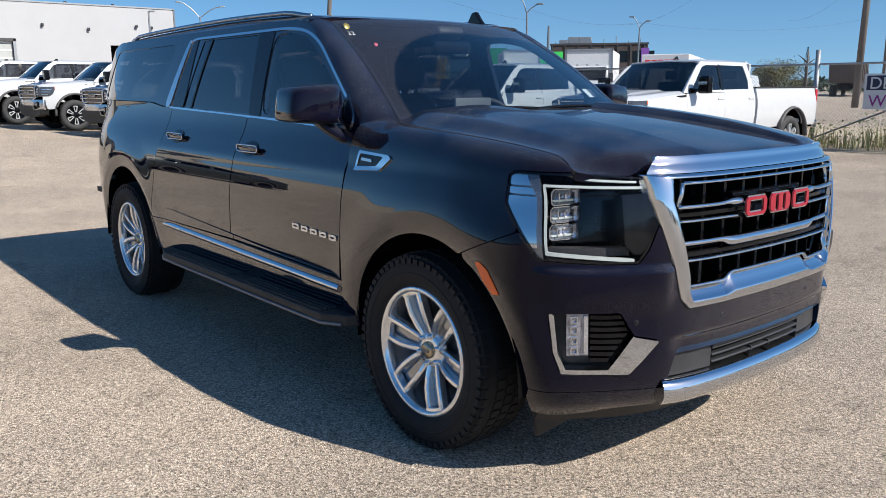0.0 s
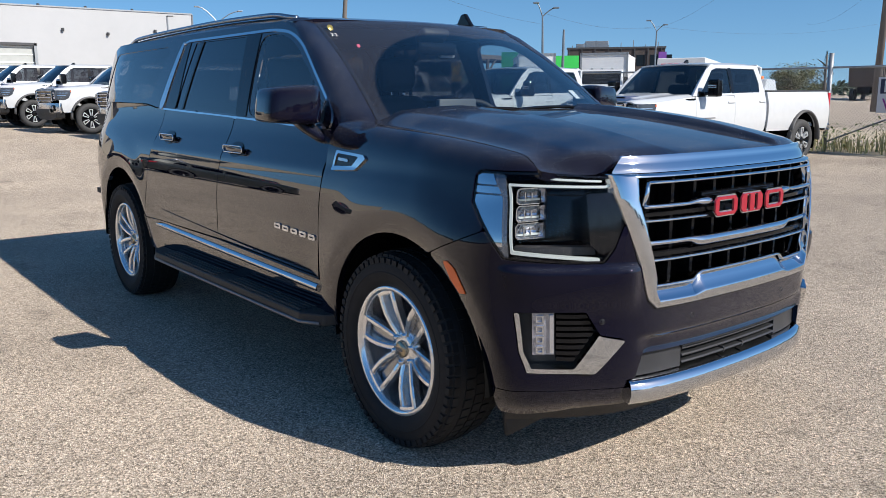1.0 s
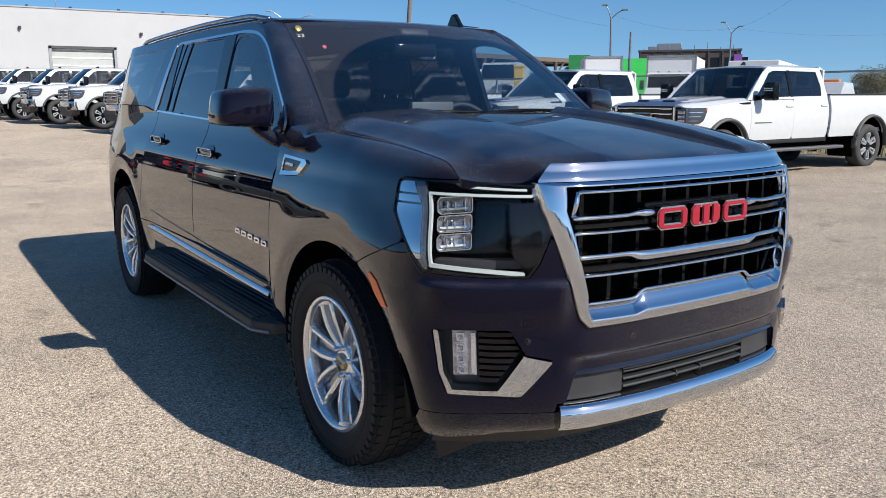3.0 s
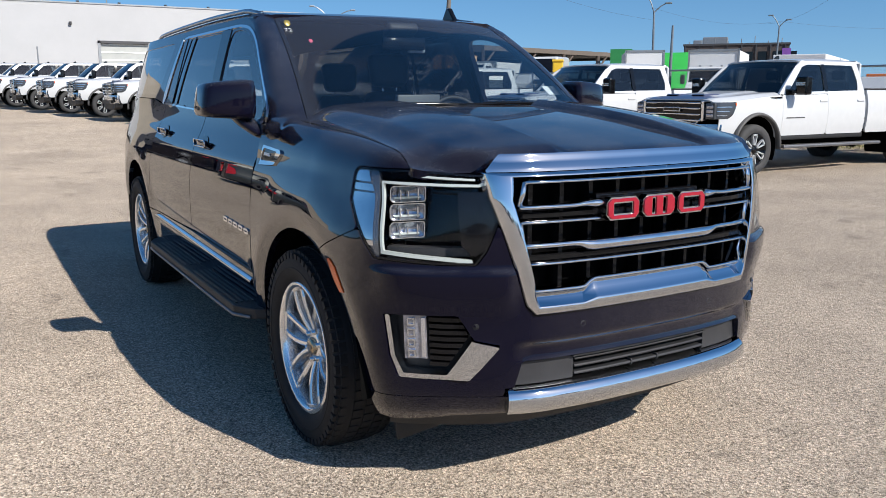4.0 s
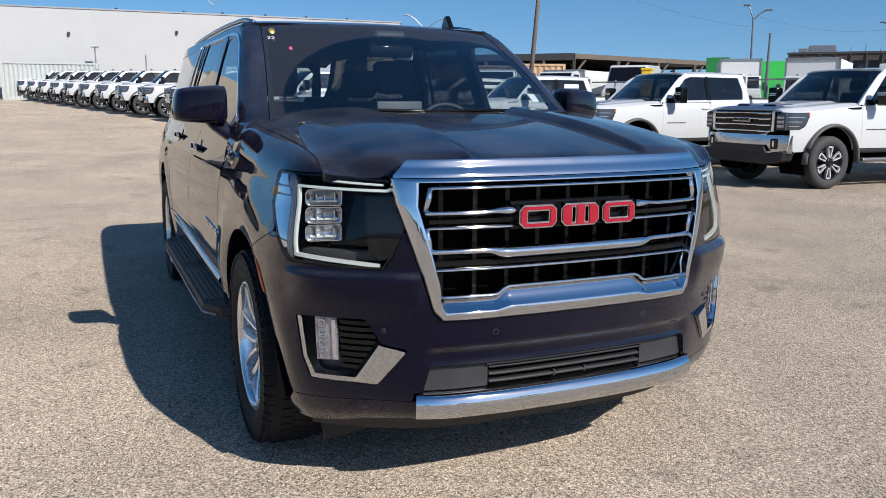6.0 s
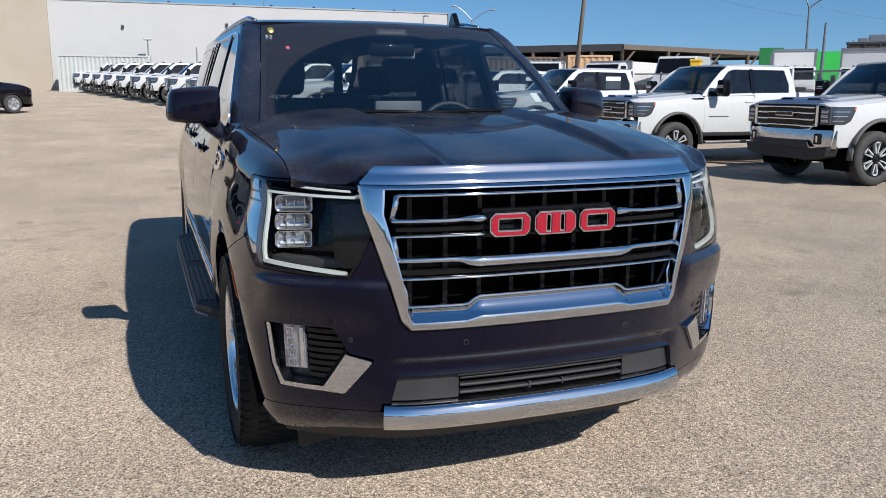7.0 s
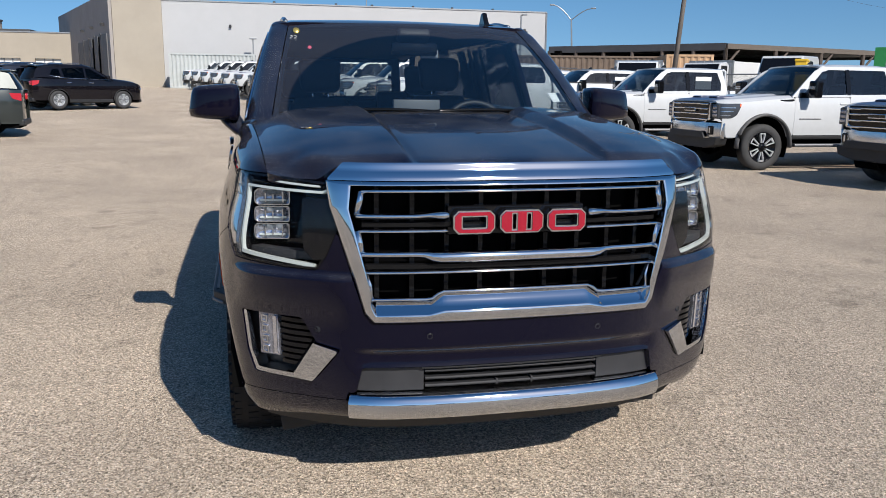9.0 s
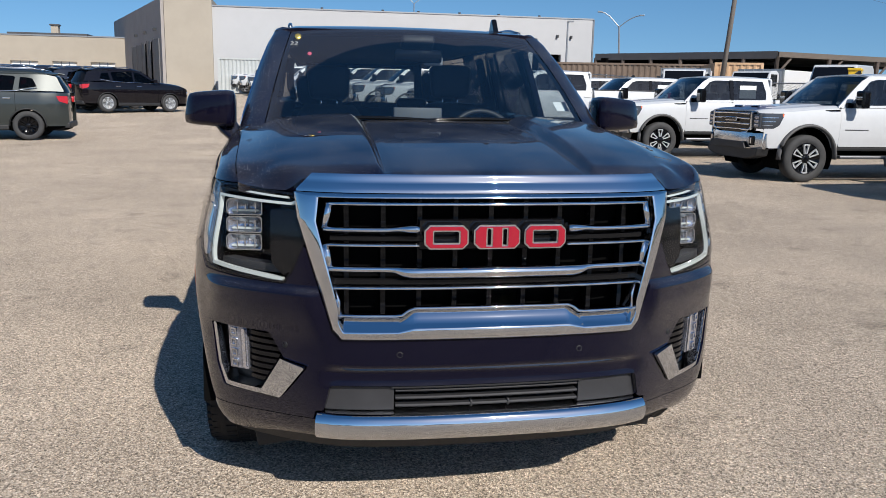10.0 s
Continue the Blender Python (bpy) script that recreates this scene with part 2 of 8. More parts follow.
def ground_material():
    m = bpy.data.materials.new("worn_asphalt")
    m.use_nodes = True
    n, l = m.node_tree.nodes, m.node_tree.links
    b = n["Principled BSDF"]
    b.inputs["Roughness"].default_value = 0.85
    b.inputs["Diffuse Roughness"].default_value = 0.35
    b.inputs["Specular IOR Level"].default_value = 0.3
    tc = n.new("ShaderNodeTexCoord")
    vor = n.new("ShaderNodeTexVoronoi")
    vor.inputs["Scale"].default_value = 175
    l.new(tc.outputs["Object"], vor.inputs["Vector"])
    fine = n.new("ShaderNodeTexNoise")
    fine.inputs["Scale"].default_value, fine.inputs["Detail"].default_value = 60, 5
    l.new(tc.outputs["Object"], fine.inputs["Vector"])
    big = n.new("ShaderNodeTexNoise")
    big.inputs["Scale"].default_value, big.inputs["Detail"].default_value, big.inputs["Roughness"].default_value = 0.55, 8, 0.6
    l.new(tc.outputs["Object"], big.inputs["Vector"])
    spot = n.new("ShaderNodeTexNoise")
    spot.inputs["Scale"].default_value, spot.inputs["Detail"].default_value = 2.6, 4
    l.new(tc.outputs["Object"], spot.inputs["Vector"])
    stones = n.new("ShaderNodeValToRGB")
    e = stones.color_ramp.elements
    e[0].position, e[0].color = 0.0, (0.05, 0.043, 0.036, 1)
    e[1].position, e[1].color = 1.0, (1.10, 0.96, 0.79, 1)
    for p, c in ((0.30, (0.37, 0.312, 0.245)), (0.7, (0.74, 0.635, 0.51))):
        x = e.new(p)
        x.color = (*c, 1)
    l.new(vor.outputs["Color"], stones.inputs[0])
    mixf = n.new("ShaderNodeMixRGB")
    mixf.blend_type, mixf.inputs[0].default_value = "OVERLAY", 0.55
    l.new(stones.outputs[0], mixf.inputs[1]), l.new(fine.outputs["Fac"], mixf.inputs[2])
    # larger stones, some pale and some dark
    coarse = n.new("ShaderNodeTexVoronoi")
    coarse.inputs["Scale"].default_value = 95
    l.new(tc.outputs["Object"], coarse.inputs["Vector"])
    tone = n.new("ShaderNodeValToRGB")
    tone.color_ramp.elements[0].position, tone.color_ramp.elements[0].color = 0.10, (0.42, 0.42, 0.42, 1)
    tone.color_ramp.elements[1].position, tone.color_ramp.elements[1].color = 0.97, (1.22, 1.22, 1.22, 1)
    for q, c in ((0.30, 0.80), (0.75, 0.90)):
        tone.color_ramp.elements.new(q).color = (c, c, c, 1)
    l.new(coarse.outputs["Color"], tone.inputs[0])
    grit = n.new("ShaderNodeMixRGB")
    grit.blend_type, grit.inputs[0].default_value = "MULTIPLY", 1.0
    l.new(mixf.outputs[0], grit.inputs[1]), l.new(tone.outputs[0], grit.inputs[2])
    rb = n.new("ShaderNodeMapRange")
    rb.inputs["From Min"].default_value, rb.inputs["From Max"].default_value = 0.3, 0.7
    rb.inputs["To Min"].default_value, rb.inputs["To Max"].default_value = 0.74, 1.06
    l.new(big.outputs["Fac"], rb.inputs["Value"])
    rs = n.new("ShaderNodeMapRange")
    rs.inputs["From Min"].default_value, rs.inputs["From Max"].default_value = 0.60, 0.72
    rs.inputs["To Min"].default_value, rs.inputs["To Max"].default_value = 1.0, 0.72
    l.new(spot.outputs["Fac"], rs.inputs["Value"])
    # fine cracks, here and there
    warp = n.new("ShaderNodeTexNoise")
    warp.inputs["Scale"].default_value, warp.inputs["Detail"].default_value = 1.3, 5
    l.new(tc.outputs["Object"], warp.inputs["Vector"])
    shift = n.new("ShaderNodeVectorMath")
    shift.operation = "MULTIPLY_ADD"
    shift.inputs[1].default_value = (1.1, 1.1, 0)
    l.new(warp.outputs["Color"], shift.inputs[0]), l.new(tc.outputs["Object"], shift.inputs[2])
    crack = n.new("ShaderNodeTexVoronoi")
    crack.feature = "DISTANCE_TO_EDGE"
    crack.inputs["Scale"].default_value = 0.22
    l.new(shift.outputs[0], crack.inputs["Vector"])
    line = n.new("ShaderNodeMapRange")
    line.inputs["From Min"].default_value, line.inputs["From Max"].default_value = 0.0, 0.0028
    line.inputs["To Min"].default_value, line.inputs["To Max"].default_value = 0.84, 1.0
    l.new(crack.outputs["Distance"], line.inputs["Value"])
    both_dark = n.new("ShaderNodeMath")
    both_dark.operation = "MULTIPLY"
    l.new(rs.outputs[0], both_dark.inputs[0]), l.new(line.outputs[0], both_dark.inputs[1])
    mul = n.new("ShaderNodeMath")
    mul.operation = "MULTIPLY"
    l.new(rb.outputs[0], mul.inputs[0]), l.new(both_dark.outputs[0], mul.inputs[1])
    hsv = n.new("ShaderNodeHueSaturation")
    hsv.inputs["Saturation"].default_value = 1.14
    hsv.inputs["Hue"].default_value = 0.494
    l.new(mul.outputs[0], hsv.inputs["Value"]), l.new(grit.outputs[0], hsv.inputs["Color"])
    l.new(hsv.outputs[0], b.inputs["Base Color"])
    bp = n.new("ShaderNodeBump")
    bp.inputs["Strength"].default_value, bp.inputs["Distance"].default_value = 0.8, 0.008
    l.new(vor.outputs["Distance"], bp.inputs["Height"])
    l.new(bp.outputs[0], b.inputs["Normal"])
    return m


ASPHALT = ground_material()


# ---- mesh tools ----
def mesh_of(name, verts, faces, smooth=True):
    me = bpy.data.meshes.new(name)
    me.from_pydata([tuple(v) for v in verts], [], faces)
    me.validate()
    if smooth:
        me.shade_smooth()
    else:
        me.shade_flat()
    return me


def add(name, me, mat, parent=None, label="", m=None):
    ob = new(name, me)
    if mat:
        me.materials.clear()
        me.materials.append(mat)
    ob.parent = parent
    if m is not None:
        ob.matrix_basis = m
    if label:
        ob["label"] = label
    return ob


def thing(name, label, category, m=None, group="", kind=""):
    ob = new(name)
    ob.empty_display_size = 0.2
    if m is not None:
        ob.matrix_basis = m
    return tagged(ob, label, category, group, kind)


def join(pieces):
    """One (verts, faces) out of many."""
    verts, faces = [], []
    for v, f in pieces:
        k = len(verts)
        verts += list(v)
        faces += [tuple(i + k for i in q) for q in f]
    return verts, faces


def box(x0, x1, y0, y1, z0, z1, bev=0.0):
    """A box, its upright and lying edges chamfered by bev."""
    bm = bmesh.new()
    bmesh.ops.create_cube(bm, size=1)
    for v in bm.verts:
        v.co = Vector(((x0 + x1) / 2 + v.co.x * (x1 - x0), (y0 + y1) / 2 + v.co.y * (y1 - y0), (z0 + z1) / 2 + v.co.z * (z1 - z0)))
    if bev > 0:
        bmesh.ops.bevel(bm, geom=bm.edges[:], offset=bev, segments=2, affect="EDGES", profile=0.5)
    return from_bm(bm)


def from_bm(bm):
    bm.verts.index_update()
    out = [v.co.copy() for v in bm.verts], [tuple(v.index for v in f.verts) for f in bm.faces]
    bm.free()
    return out


def moved(piece, m):
    return [m @ Vector(v) for v in piece[0]], piece[1]


def flip_x(piece):
    return [Vector((-v[0], v[1], v[2])) for v in piece[0]], [tuple(reversed(f)) for f in piece[1]]


def tube(path, radius, n=8, cap=True, closed=False, scale=(1, 1)):
    """A round bar along a path. radius may be a list."""
    pts = [Vector(p) for p in path]
    verts, faces = [], []
    up = Vector((0, 0, 1))
    for i, p in enumerate(pts):
        a = pts[i - 1] if i > 0 or closed else pts[i]
        b = pts[(i + 1) % len(pts)] if i < len(pts) - 1 or closed else pts[i]
        d = (b - a).normalized()
        s = d.cross(up if abs(d.z) < 0.95 else Vector((0, 1, 0))).normalized()
        u = s.cross(d)
        r = radius[i] if isinstance(radius, (list, tuple)) else radius
        for k in range(n):
            w = 2 * math.pi * k / n
            verts.append(p + s * (r * math.cos(w) * scale[0]) + u * (r * math.sin(w) * scale[1]))
    m = len(pts)
    for i in range(m if closed else m - 1):
        for k in range(n):
            a, b = i * n + k, i * n + (k + 1) % n
            c, d = ((i + 1) % m) * n + (k + 1) % n, ((i + 1) % m) * n + k
            faces.append((a, b, c, d))
    if cap and not closed:
        faces.append(tuple(reversed(range(n))))
        faces.append(tuple(range((m - 1) * n, m * n)))
    return verts, faces


def lathe(profile, n=48, axis="x"):
    """profile: (along, radius) pairs, turned round the x axis."""
    verts, faces = [], []
    for a, r in profile:
        for k in range(n):
            w = 2 * math.pi * k / n
            verts.append(Vector((a, r * math.cos(w), r * math.sin(w))))
    for i in range(len(profile) - 1):
        for k in range(n):
            faces.append((i * n + k, i * n + (k + 1) % n, (i + 1) * n + (k + 1) % n, (i + 1) * n + k))
    return verts, faces


def prism(poly, depth, axis="y", bev=0.0):
    """A flat outline (a, b pairs) given depth along an axis, edges chamfered."""
    bm = bmesh.new()
    put = {"y": lambda a, b: (a, 0, b), "x": lambda a, b: (0, a, b), "z": lambda a, b: (a, b, 0)}[axis]
    f = bm.faces.new([bm.verts.new(put(a, b)) for a, b in poly])
    ext = bmesh.ops.extrude_face_region(bm, geom=[f])
    d = Vector({"y": (0, depth, 0), "x": (depth, 0, 0), "z": (0, 0, depth)}[axis])
    for v in ext["geom"]:
        if isinstance(v, bmesh.types.BMVert):
            v.co += d
    bmesh.ops.recalc_face_normals(bm, faces=bm.faces[:])
    if bev > 0:
        bmesh.ops.bevel(bm, geom=bm.edges[:], offset=bev, segments=2, affect="EDGES", profile=0.5)
    return from_bm(bm)


def lerp_table(table, x):
    """Smooth (monotone cubic) reading of a table of (x, value)."""
    if x <= table[0][0]:
        return table[0][1]
    if x >= table[-1][0]:
        return table[-1][1]
    for i in range(len(table) - 1):
        if x <= table[i + 1][0]:
            break
    x0, y0 = table[i]
    x1, y1 = table[i + 1]
    h = x1 - x0
    s = (y1 - y0) / h
    sl = (y0 - table[i - 1][1]) / (x0 - table[i - 1][0]) if i > 0 else s
    sr = (table[i + 2][1] - y1) / (table[i + 2][0] - x1) if i + 2 < len(table) else s
    m0 = 0 if s * sl <= 0 else 2 * s * sl / (s + sl)
    m1 = 0 if s * sr <= 0 else 2 * s * sr / (s + sr)
    t = (x - x0) / h
    return (y0 * (2 * t ** 3 - 3 * t ** 2 + 1) + m0 * h * (t ** 3 - 2 * t ** 2 + t) + y1 * (3 * t ** 2 - 2 * t ** 3) + m1 * h * (t ** 3 - t ** 2))


def smooth(a, b, x):
    t = min(1.0, max(0.0, (x - a) / (b - a)))
    return t * t * (3 - 2 * t)


def poly_sdf(poly, x, y):
    """Signed distance to a closed outline, negative inside."""
    d, inside = 1e9, False
    n = len(poly)
    for i in range(n):
        x0, y0 = poly[i]
        x1, y1 = poly[(i + 1) % n]
        ex, ey = x1 - x0, y1 - y0
        t = ((x - x0) * ex + (y - y0) * ey) / (ex * ex + ey * ey + 1e-12)
        t = 0 if t < 0 else 1 if t > 1 else t
        dx, dy = x - x0 - t * ex, y - y0 - t * ey
        q = dx * dx + dy * dy
        if q < d:
            d = q
        if (y0 > y) != (y1 > y) and x < x0 + (y - y0) * ex / ey:
            inside = not inside
    d = math.sqrt(d)
    return -d if inside else d


def panel(surf, us, vs, field=None, thick=0.02, lift=None, core=(0, 1.9, 0.8)):
    """A sheet surf(u, v) over a grid, cut where field(point) > 0, with a rim that goes inwards by thick.
    lift(point): how far the sheet is raised along its normal. core: a point inside the thing, so that faces look away from it."""
    nu, nv = len(us), len(vs)
    def at(u, v):
        return Vector(surf(u, v))
    def raw(u, v):
        e = 1e-3
        return (at(u + e, v) - at(u - e, v)).cross(at(u, v + e) - at(u, v - e)).normalized()
    um, vm = us[nu // 2], vs[nv // 2]
    flip = raw(um, vm).dot(at(um, vm) - Vector(core)) < 0
    def normal(u, v):
        return -raw(u, v) if flip else raw(u, v)
    val, pos = {}, {}
    for i, u in enumerate(us):
        for j, v in enumerate(vs):
            p = at(u, v)
            pos[i, j] = p
            val[i, j] = field(p, u, v) if field else -1.0
    index, verts, par = {}, [], []
    def vert(key, u, v):
        if key not in index:
            index[key] = len(verts)
            p = at(u, v)
            if lift:
                p = p + normal(u, v) * lift(p)
            verts.append(p)
            par.append((u, v))
        return index[key]
    def cross(a, b):
        key = (a, b) if a < b else (b, a)
        if key in index:
            return index[key]
        a, b = key
        ua, va, ub, vb = us[a[0]], vs[a[1]], us[b[0]], vs[b[1]]
        lo, hi, flo = 0.0, 1.0, val[a]
        fhi = val[b]
        t = flo / (flo - fhi)
        for _ in range(3):
            uu, vv = ua + (ub - ua) * t, va + (vb - va) * t
            f = field(at(uu, vv), uu, vv)
            if (f < 0) == (flo < 0):
                lo, flo = t, f
            else:
                hi, fhi = t, f
            t = lo + (hi - lo) * flo / (flo - fhi) if flo != fhi else (lo + hi) / 2
        return vert(key, ua + (ub - ua) * t, va + (vb - va) * t)
    faces = []
    for i in range(nu - 1):
        for j in range(nv - 1):
            quad = [(i, j), (i + 1, j), (i + 1, j + 1), (i, j + 1)]
            if all(val[q] > 0 for q in quad):
                continue
            f = []
            for k in range(4):
                a, b = quad[k], quad[(k + 1) % 4]
                if val[a] <= 0:
                    f.append(vert(a, us[a[0]], vs[a[1]]))
                if (val[a] <= 0) != (val[b] <= 0):
                    f.append(cross(a, b))
            f = [x for k, x in enumerate(f) if x != f[k - 1]]
            if len(f) > 2:
                faces.append(tuple(reversed(f)) if flip else tuple(f))
    if thick:
        seen = {}
        for f in faces:
            for k in range(len(f)):
                a, b = f[k], f[(k + 1) % len(f)]
                if (b, a) in seen:
                    del seen[b, a]
                else:
                    seen[a, b] = True
        rim = {}
        def pair(i):
            if i not in rim:
                u, v = par[i]
                n = normal(u, v)
                rim[i] = len(verts)
                verts.append(verts[i].copy())
                verts.append(verts[i] - n * thick)
            return rim[i]
        for a, b in list(seen):
            p, q = pair(a), pair(b)
            faces.append((p, p + 1, q + 1, q))
    return verts, faces


def rounded(poly, n=2):
    """The outline with its corners cut twice."""
    for _ in range(n):
        out = []
        for i in range(len(poly)):
            (a, b), (c, d) = poly[i], poly[(i + 1) % len(poly)]
            k = min(0.25, 0.045 / max(1e-6, math.hypot(c - a, d - b)))
            out += [(a + (c - a) * k, b + (d - b) * k), (c - (c - a) * k, d - (d - b) * k)]
        poly = out
    return poly


def steps(a, b, d):
    n = max(2, int(math.ceil(abs(b - a) / d)) + 1)
    return [a + (b - a) * i / (n - 1) for i in range(n)]


def both(name, piece, mat, parent, label=""):
    """A part and its mirror image on the other side."""
    return add(name, mesh_of(name, *piece), mat, parent, label), add(name, mesh_of(name, *flip_x(piece)), mat, parent, label)


# ---- ground ----
def ground_z(x, y):
    """Level round the SUV, rising gently towards the buildings and the fence."""
    def ramp(t, k):
        return 0.0 if t <= 0 else t * t / (2 * k) if t < k else t - k / 2
    return 0.0245 * ramp(y - 6, 6) * (1 - 0.75 * smooth(3, 9, x) * (1 - smooth(20, 45, y))) + 0.07 * ramp(min(x, 17) - 12, 4)


gx = sorted(set([-2500, -900, -400, -200, -120, 140, 240, 450, 950, 2500] + [x * 4 for x in range(-20, 31)] + list(range(-8, 21))))
gy = sorted(set([-2500, -900, -400, -200, -100, -60, 240, 450, 950, 2500] + [y * 4 for y in range(-10, 41)] + list(range(-8, 25))))
gv = [Vector((x, y, ground_z(min(x, 120), min(y, 100)))) for y in gy for x in gx]
gf = [(j * len(gx) + i, j * len(gx) + i + 1, (j + 1) * len(gx) + i + 1, (j + 1) * len(gx) + i) for j in range(len(gy) - 1) for i in range(len(gx) - 1)]
ground = add("ground", mesh_of("ground", gv, gf), ASPHALT)
tagged(ground, "worn sunlit tan asphalt of a car lot", "ground", kind="structure")


# ---- the dark full-size SUV ----
PLAN = [(0, -0.975), (0.2, -0.971), (0.4, -0.955), (0.5, -0.938), (0.6, -0.902), (0.7, -0.848), (0.8, -0.784), (0.88, -0.719), (0.938, -0.655), (0.976, -0.585), (0.997, -0.50),
        (1.008, -0.38), (1.013, -0.2), (1.016, 0.1), (1.016, 0.5), (1.018, 1.2), (1.018, 2.2), (1.016, 3.0), (1.008, 3.5), (0.993, 3.85), (0.965, 4.05),
        (0.92, 4.22), (0.86, 4.40), (0.79, 4.54), (0.68, 4.66), (0.5, 4.73), (0.25, 4.755), (0, 4.76)]
_acc = [0.0]
for _a, _b in zip(PLAN, PLAN[1:]):
    _acc.append(_acc[-1] + math.dist(_a, _b))
S_END = _acc[-1]
_ss = np.linspace(0, S_END, 900)
_tx = [(s, p[0]) for s, p in zip(_acc, PLAN)]
_ty = [(s, p[1]) for s, p in zip(_acc, PLAN)]
_xs = np.array([lerp_table(_tx, s) for s in _ss])
_ys = np.array([lerp_table(_ty, s) for s in _ss])
HALF_W = [(0.24, 0.90), (0.31, 0.935), (0.36, 0.955), (0.45, 0.985), (0.55, 1.000), (0.7, 1.012), (0.85, 1.016), (0.95, 1.014), (1.03, 1.007), (1.1, 0.993), (1.15, 0.977),
          (1.2, 0.955), (1.25, 0.932), (1.3, 0.915), (1.36, 0.902), (1.42, 0.895)]
FRONT_DY = [(0.24, 0.12), (0.31, 0.075), (0.36, 0.03), (0.44, 0.008), (0.55, 0.0), (0.9, 0.0), (1.05, 0.010), (1.15, 0.028), (1.22, 0.055)]
_zz = np.linspace(0.2, 1.5, 261)
_wz = np.array([lerp_table(HALF_W, z) / 1.016 for z in _zz])
_dz = np.array([lerp_table(FRONT_DY, z) for z in _zz])


def body(s, z):
    x, y = math.copysign(np.interp(abs(s), _ss, _xs), s), np.interp(abs(s), _ss, _ys)
    w = np.interp(z, _zz, _wz)
    k = 1 - smooth(-0.85, -0.1, y)
    x *= 1 - 0.026 * smooth(0.93, 1.12, z) * (1 - smooth(-0.52, -0.15, y)) * smooth(0.7, 0.93, abs(x))
    return Vector((-x * (w * (1 - 0.6 * k) + 0.6 * k), y + np.interp(z, _zz, _dz) * k, z))


def s_at_y(y):
    return float(np.interp(y, _ys, _ss))


def s_at_x(x):
    return float(np.interp(x, _xs[:200], _ss[:200]))


def front_y(x, z=0.8):
    """Where the nose stands at |x|."""
    return float(np.interp(abs(x), _xs[:200], _ys[:200])) + float(np.interp(z, _zz, _dz))


ARCH_F, ARCH_R = (-0.06, 0.41, 0.505), (3.385, 0.42, 0.525)


def arch(p):
    """Distance outside the nearest wheel opening, negative within."""
    return min(math.hypot(p.y - c[0], p.z - c[1]) - c[2] for c in (ARCH_F, ARCH_R))


def flare(p):
    if abs(p.x) < 0.75:
        return 0.0
    a = arch(p)
    return 0.012 * (1 - smooth(0.055, 0.26, a)) - 0.011 * (1 - smooth(0.0, 0.085, a)) - 0.004 * (1 - smooth(0.0, 0.012, a))


suv = thing("suv", "dark plum-black full-size SUV with chrome trim, parked on asphalt, dusty bonnet", "car")

# outline of the headlamp in (s, z), of the grille ring, fog pocket and lower intake in (x, z)
HEADLAMP = [(s_at_y(-0.484), 1.08), (s_at_y(-0.490), 1.180), (s_at_y(-0.515), 1.192), (s_at_x(0.84), 1.190), (s_at_x(0.64), 1.174), (s_at_x(0.618), 1.02), (s_at_x(0.655), 0.925), (s_at_x(0.685), 0.878), (s_at_x(0.80), 0.880),
            (s_at_y(-0.63), 0.893), (s_at_y(-0.59), 0.95)]
RING_OUT = [(-0.648, 1.182), (0.648, 1.182), (0.640, 1.10), (0.530, 0.735), (0.500, 0.703), (0.330, 0.703), (0.265, 0.703), (-0.265, 0.703), (-0.330, 0.703), (-0.500, 0.703), (-0.530, 0.735), (-0.640, 1.10)]
RING_IN = [(-0.552, 1.166), (0.552, 1.166), (0.565, 1.09), (0.500, 0.800), (0.490, 0.775), (0.305, 0.775), (0.265, 0.803), (-0.265, 0.803), (-0.305, 0.775), (-0.490, 0.775),
           (-0.500, 0.800), (-0.565, 1.09)]
FOG = [(-0.930, 0.705), (-0.915, 0.56), (-0.892, 0.483), (-0.70, 0.478), (-0.612, 0.600), (-0.690, 0.618), (-0.738, 0.705)]
INTAKE = [(-0.540, 0.540), (0.540, 0.540), (0.560, 0.447), (-0.560, 0.447)]


def fender_line(y):
    """Height of the joint between bumper cover and wing."""
    return 0.895 + (y + 0.34) * -0.42


def fascia_field(p, u, v):
    d = -arch(p) if p.y > -0.72 else -1
    d = max(d, -poly_sdf(HEADLAMP, abs(u), v) + 0.003, -poly_sdf(RING_OUT, -abs(p.x), p.z) + 0.002 if abs(p.x) < 0.75 else -1)
    d = max(d, -poly_sdf(FOG, -abs(p.x), p.z) + 0.002, -poly_sdf(INTAKE, p.x, p.z))
    d = max(d, p.z - 1.18, 0.415 - p.z)
    if p.y > -0.66:
        d = max(d, p.z - fender_line(p.y) + 0.002)
    if abs(p.x) < 0.59:
        d = max(d, 0.445 - p.z)
    return d


def fascia_lift(p):
    """The stepped crease across the bumper above the intake."""
    a = abs(p.x)
    k = 1 - smooth(0.50, 0.58, a)
    ledge = 0.024 * (1 - smooth(0.850, 0.874, p.z)) * smooth(0.66, 0.82, p.z) * smooth(0.54, 0.60, a) * (1 - smooth(-0.72, -0.60, p.y))
    return flare(p) + ledge - 0.016 * k * (1 - smooth(0.585, 0.612, p.z)) + 0.010 * k * (1 - smooth(0.53, 0.56, p.z))


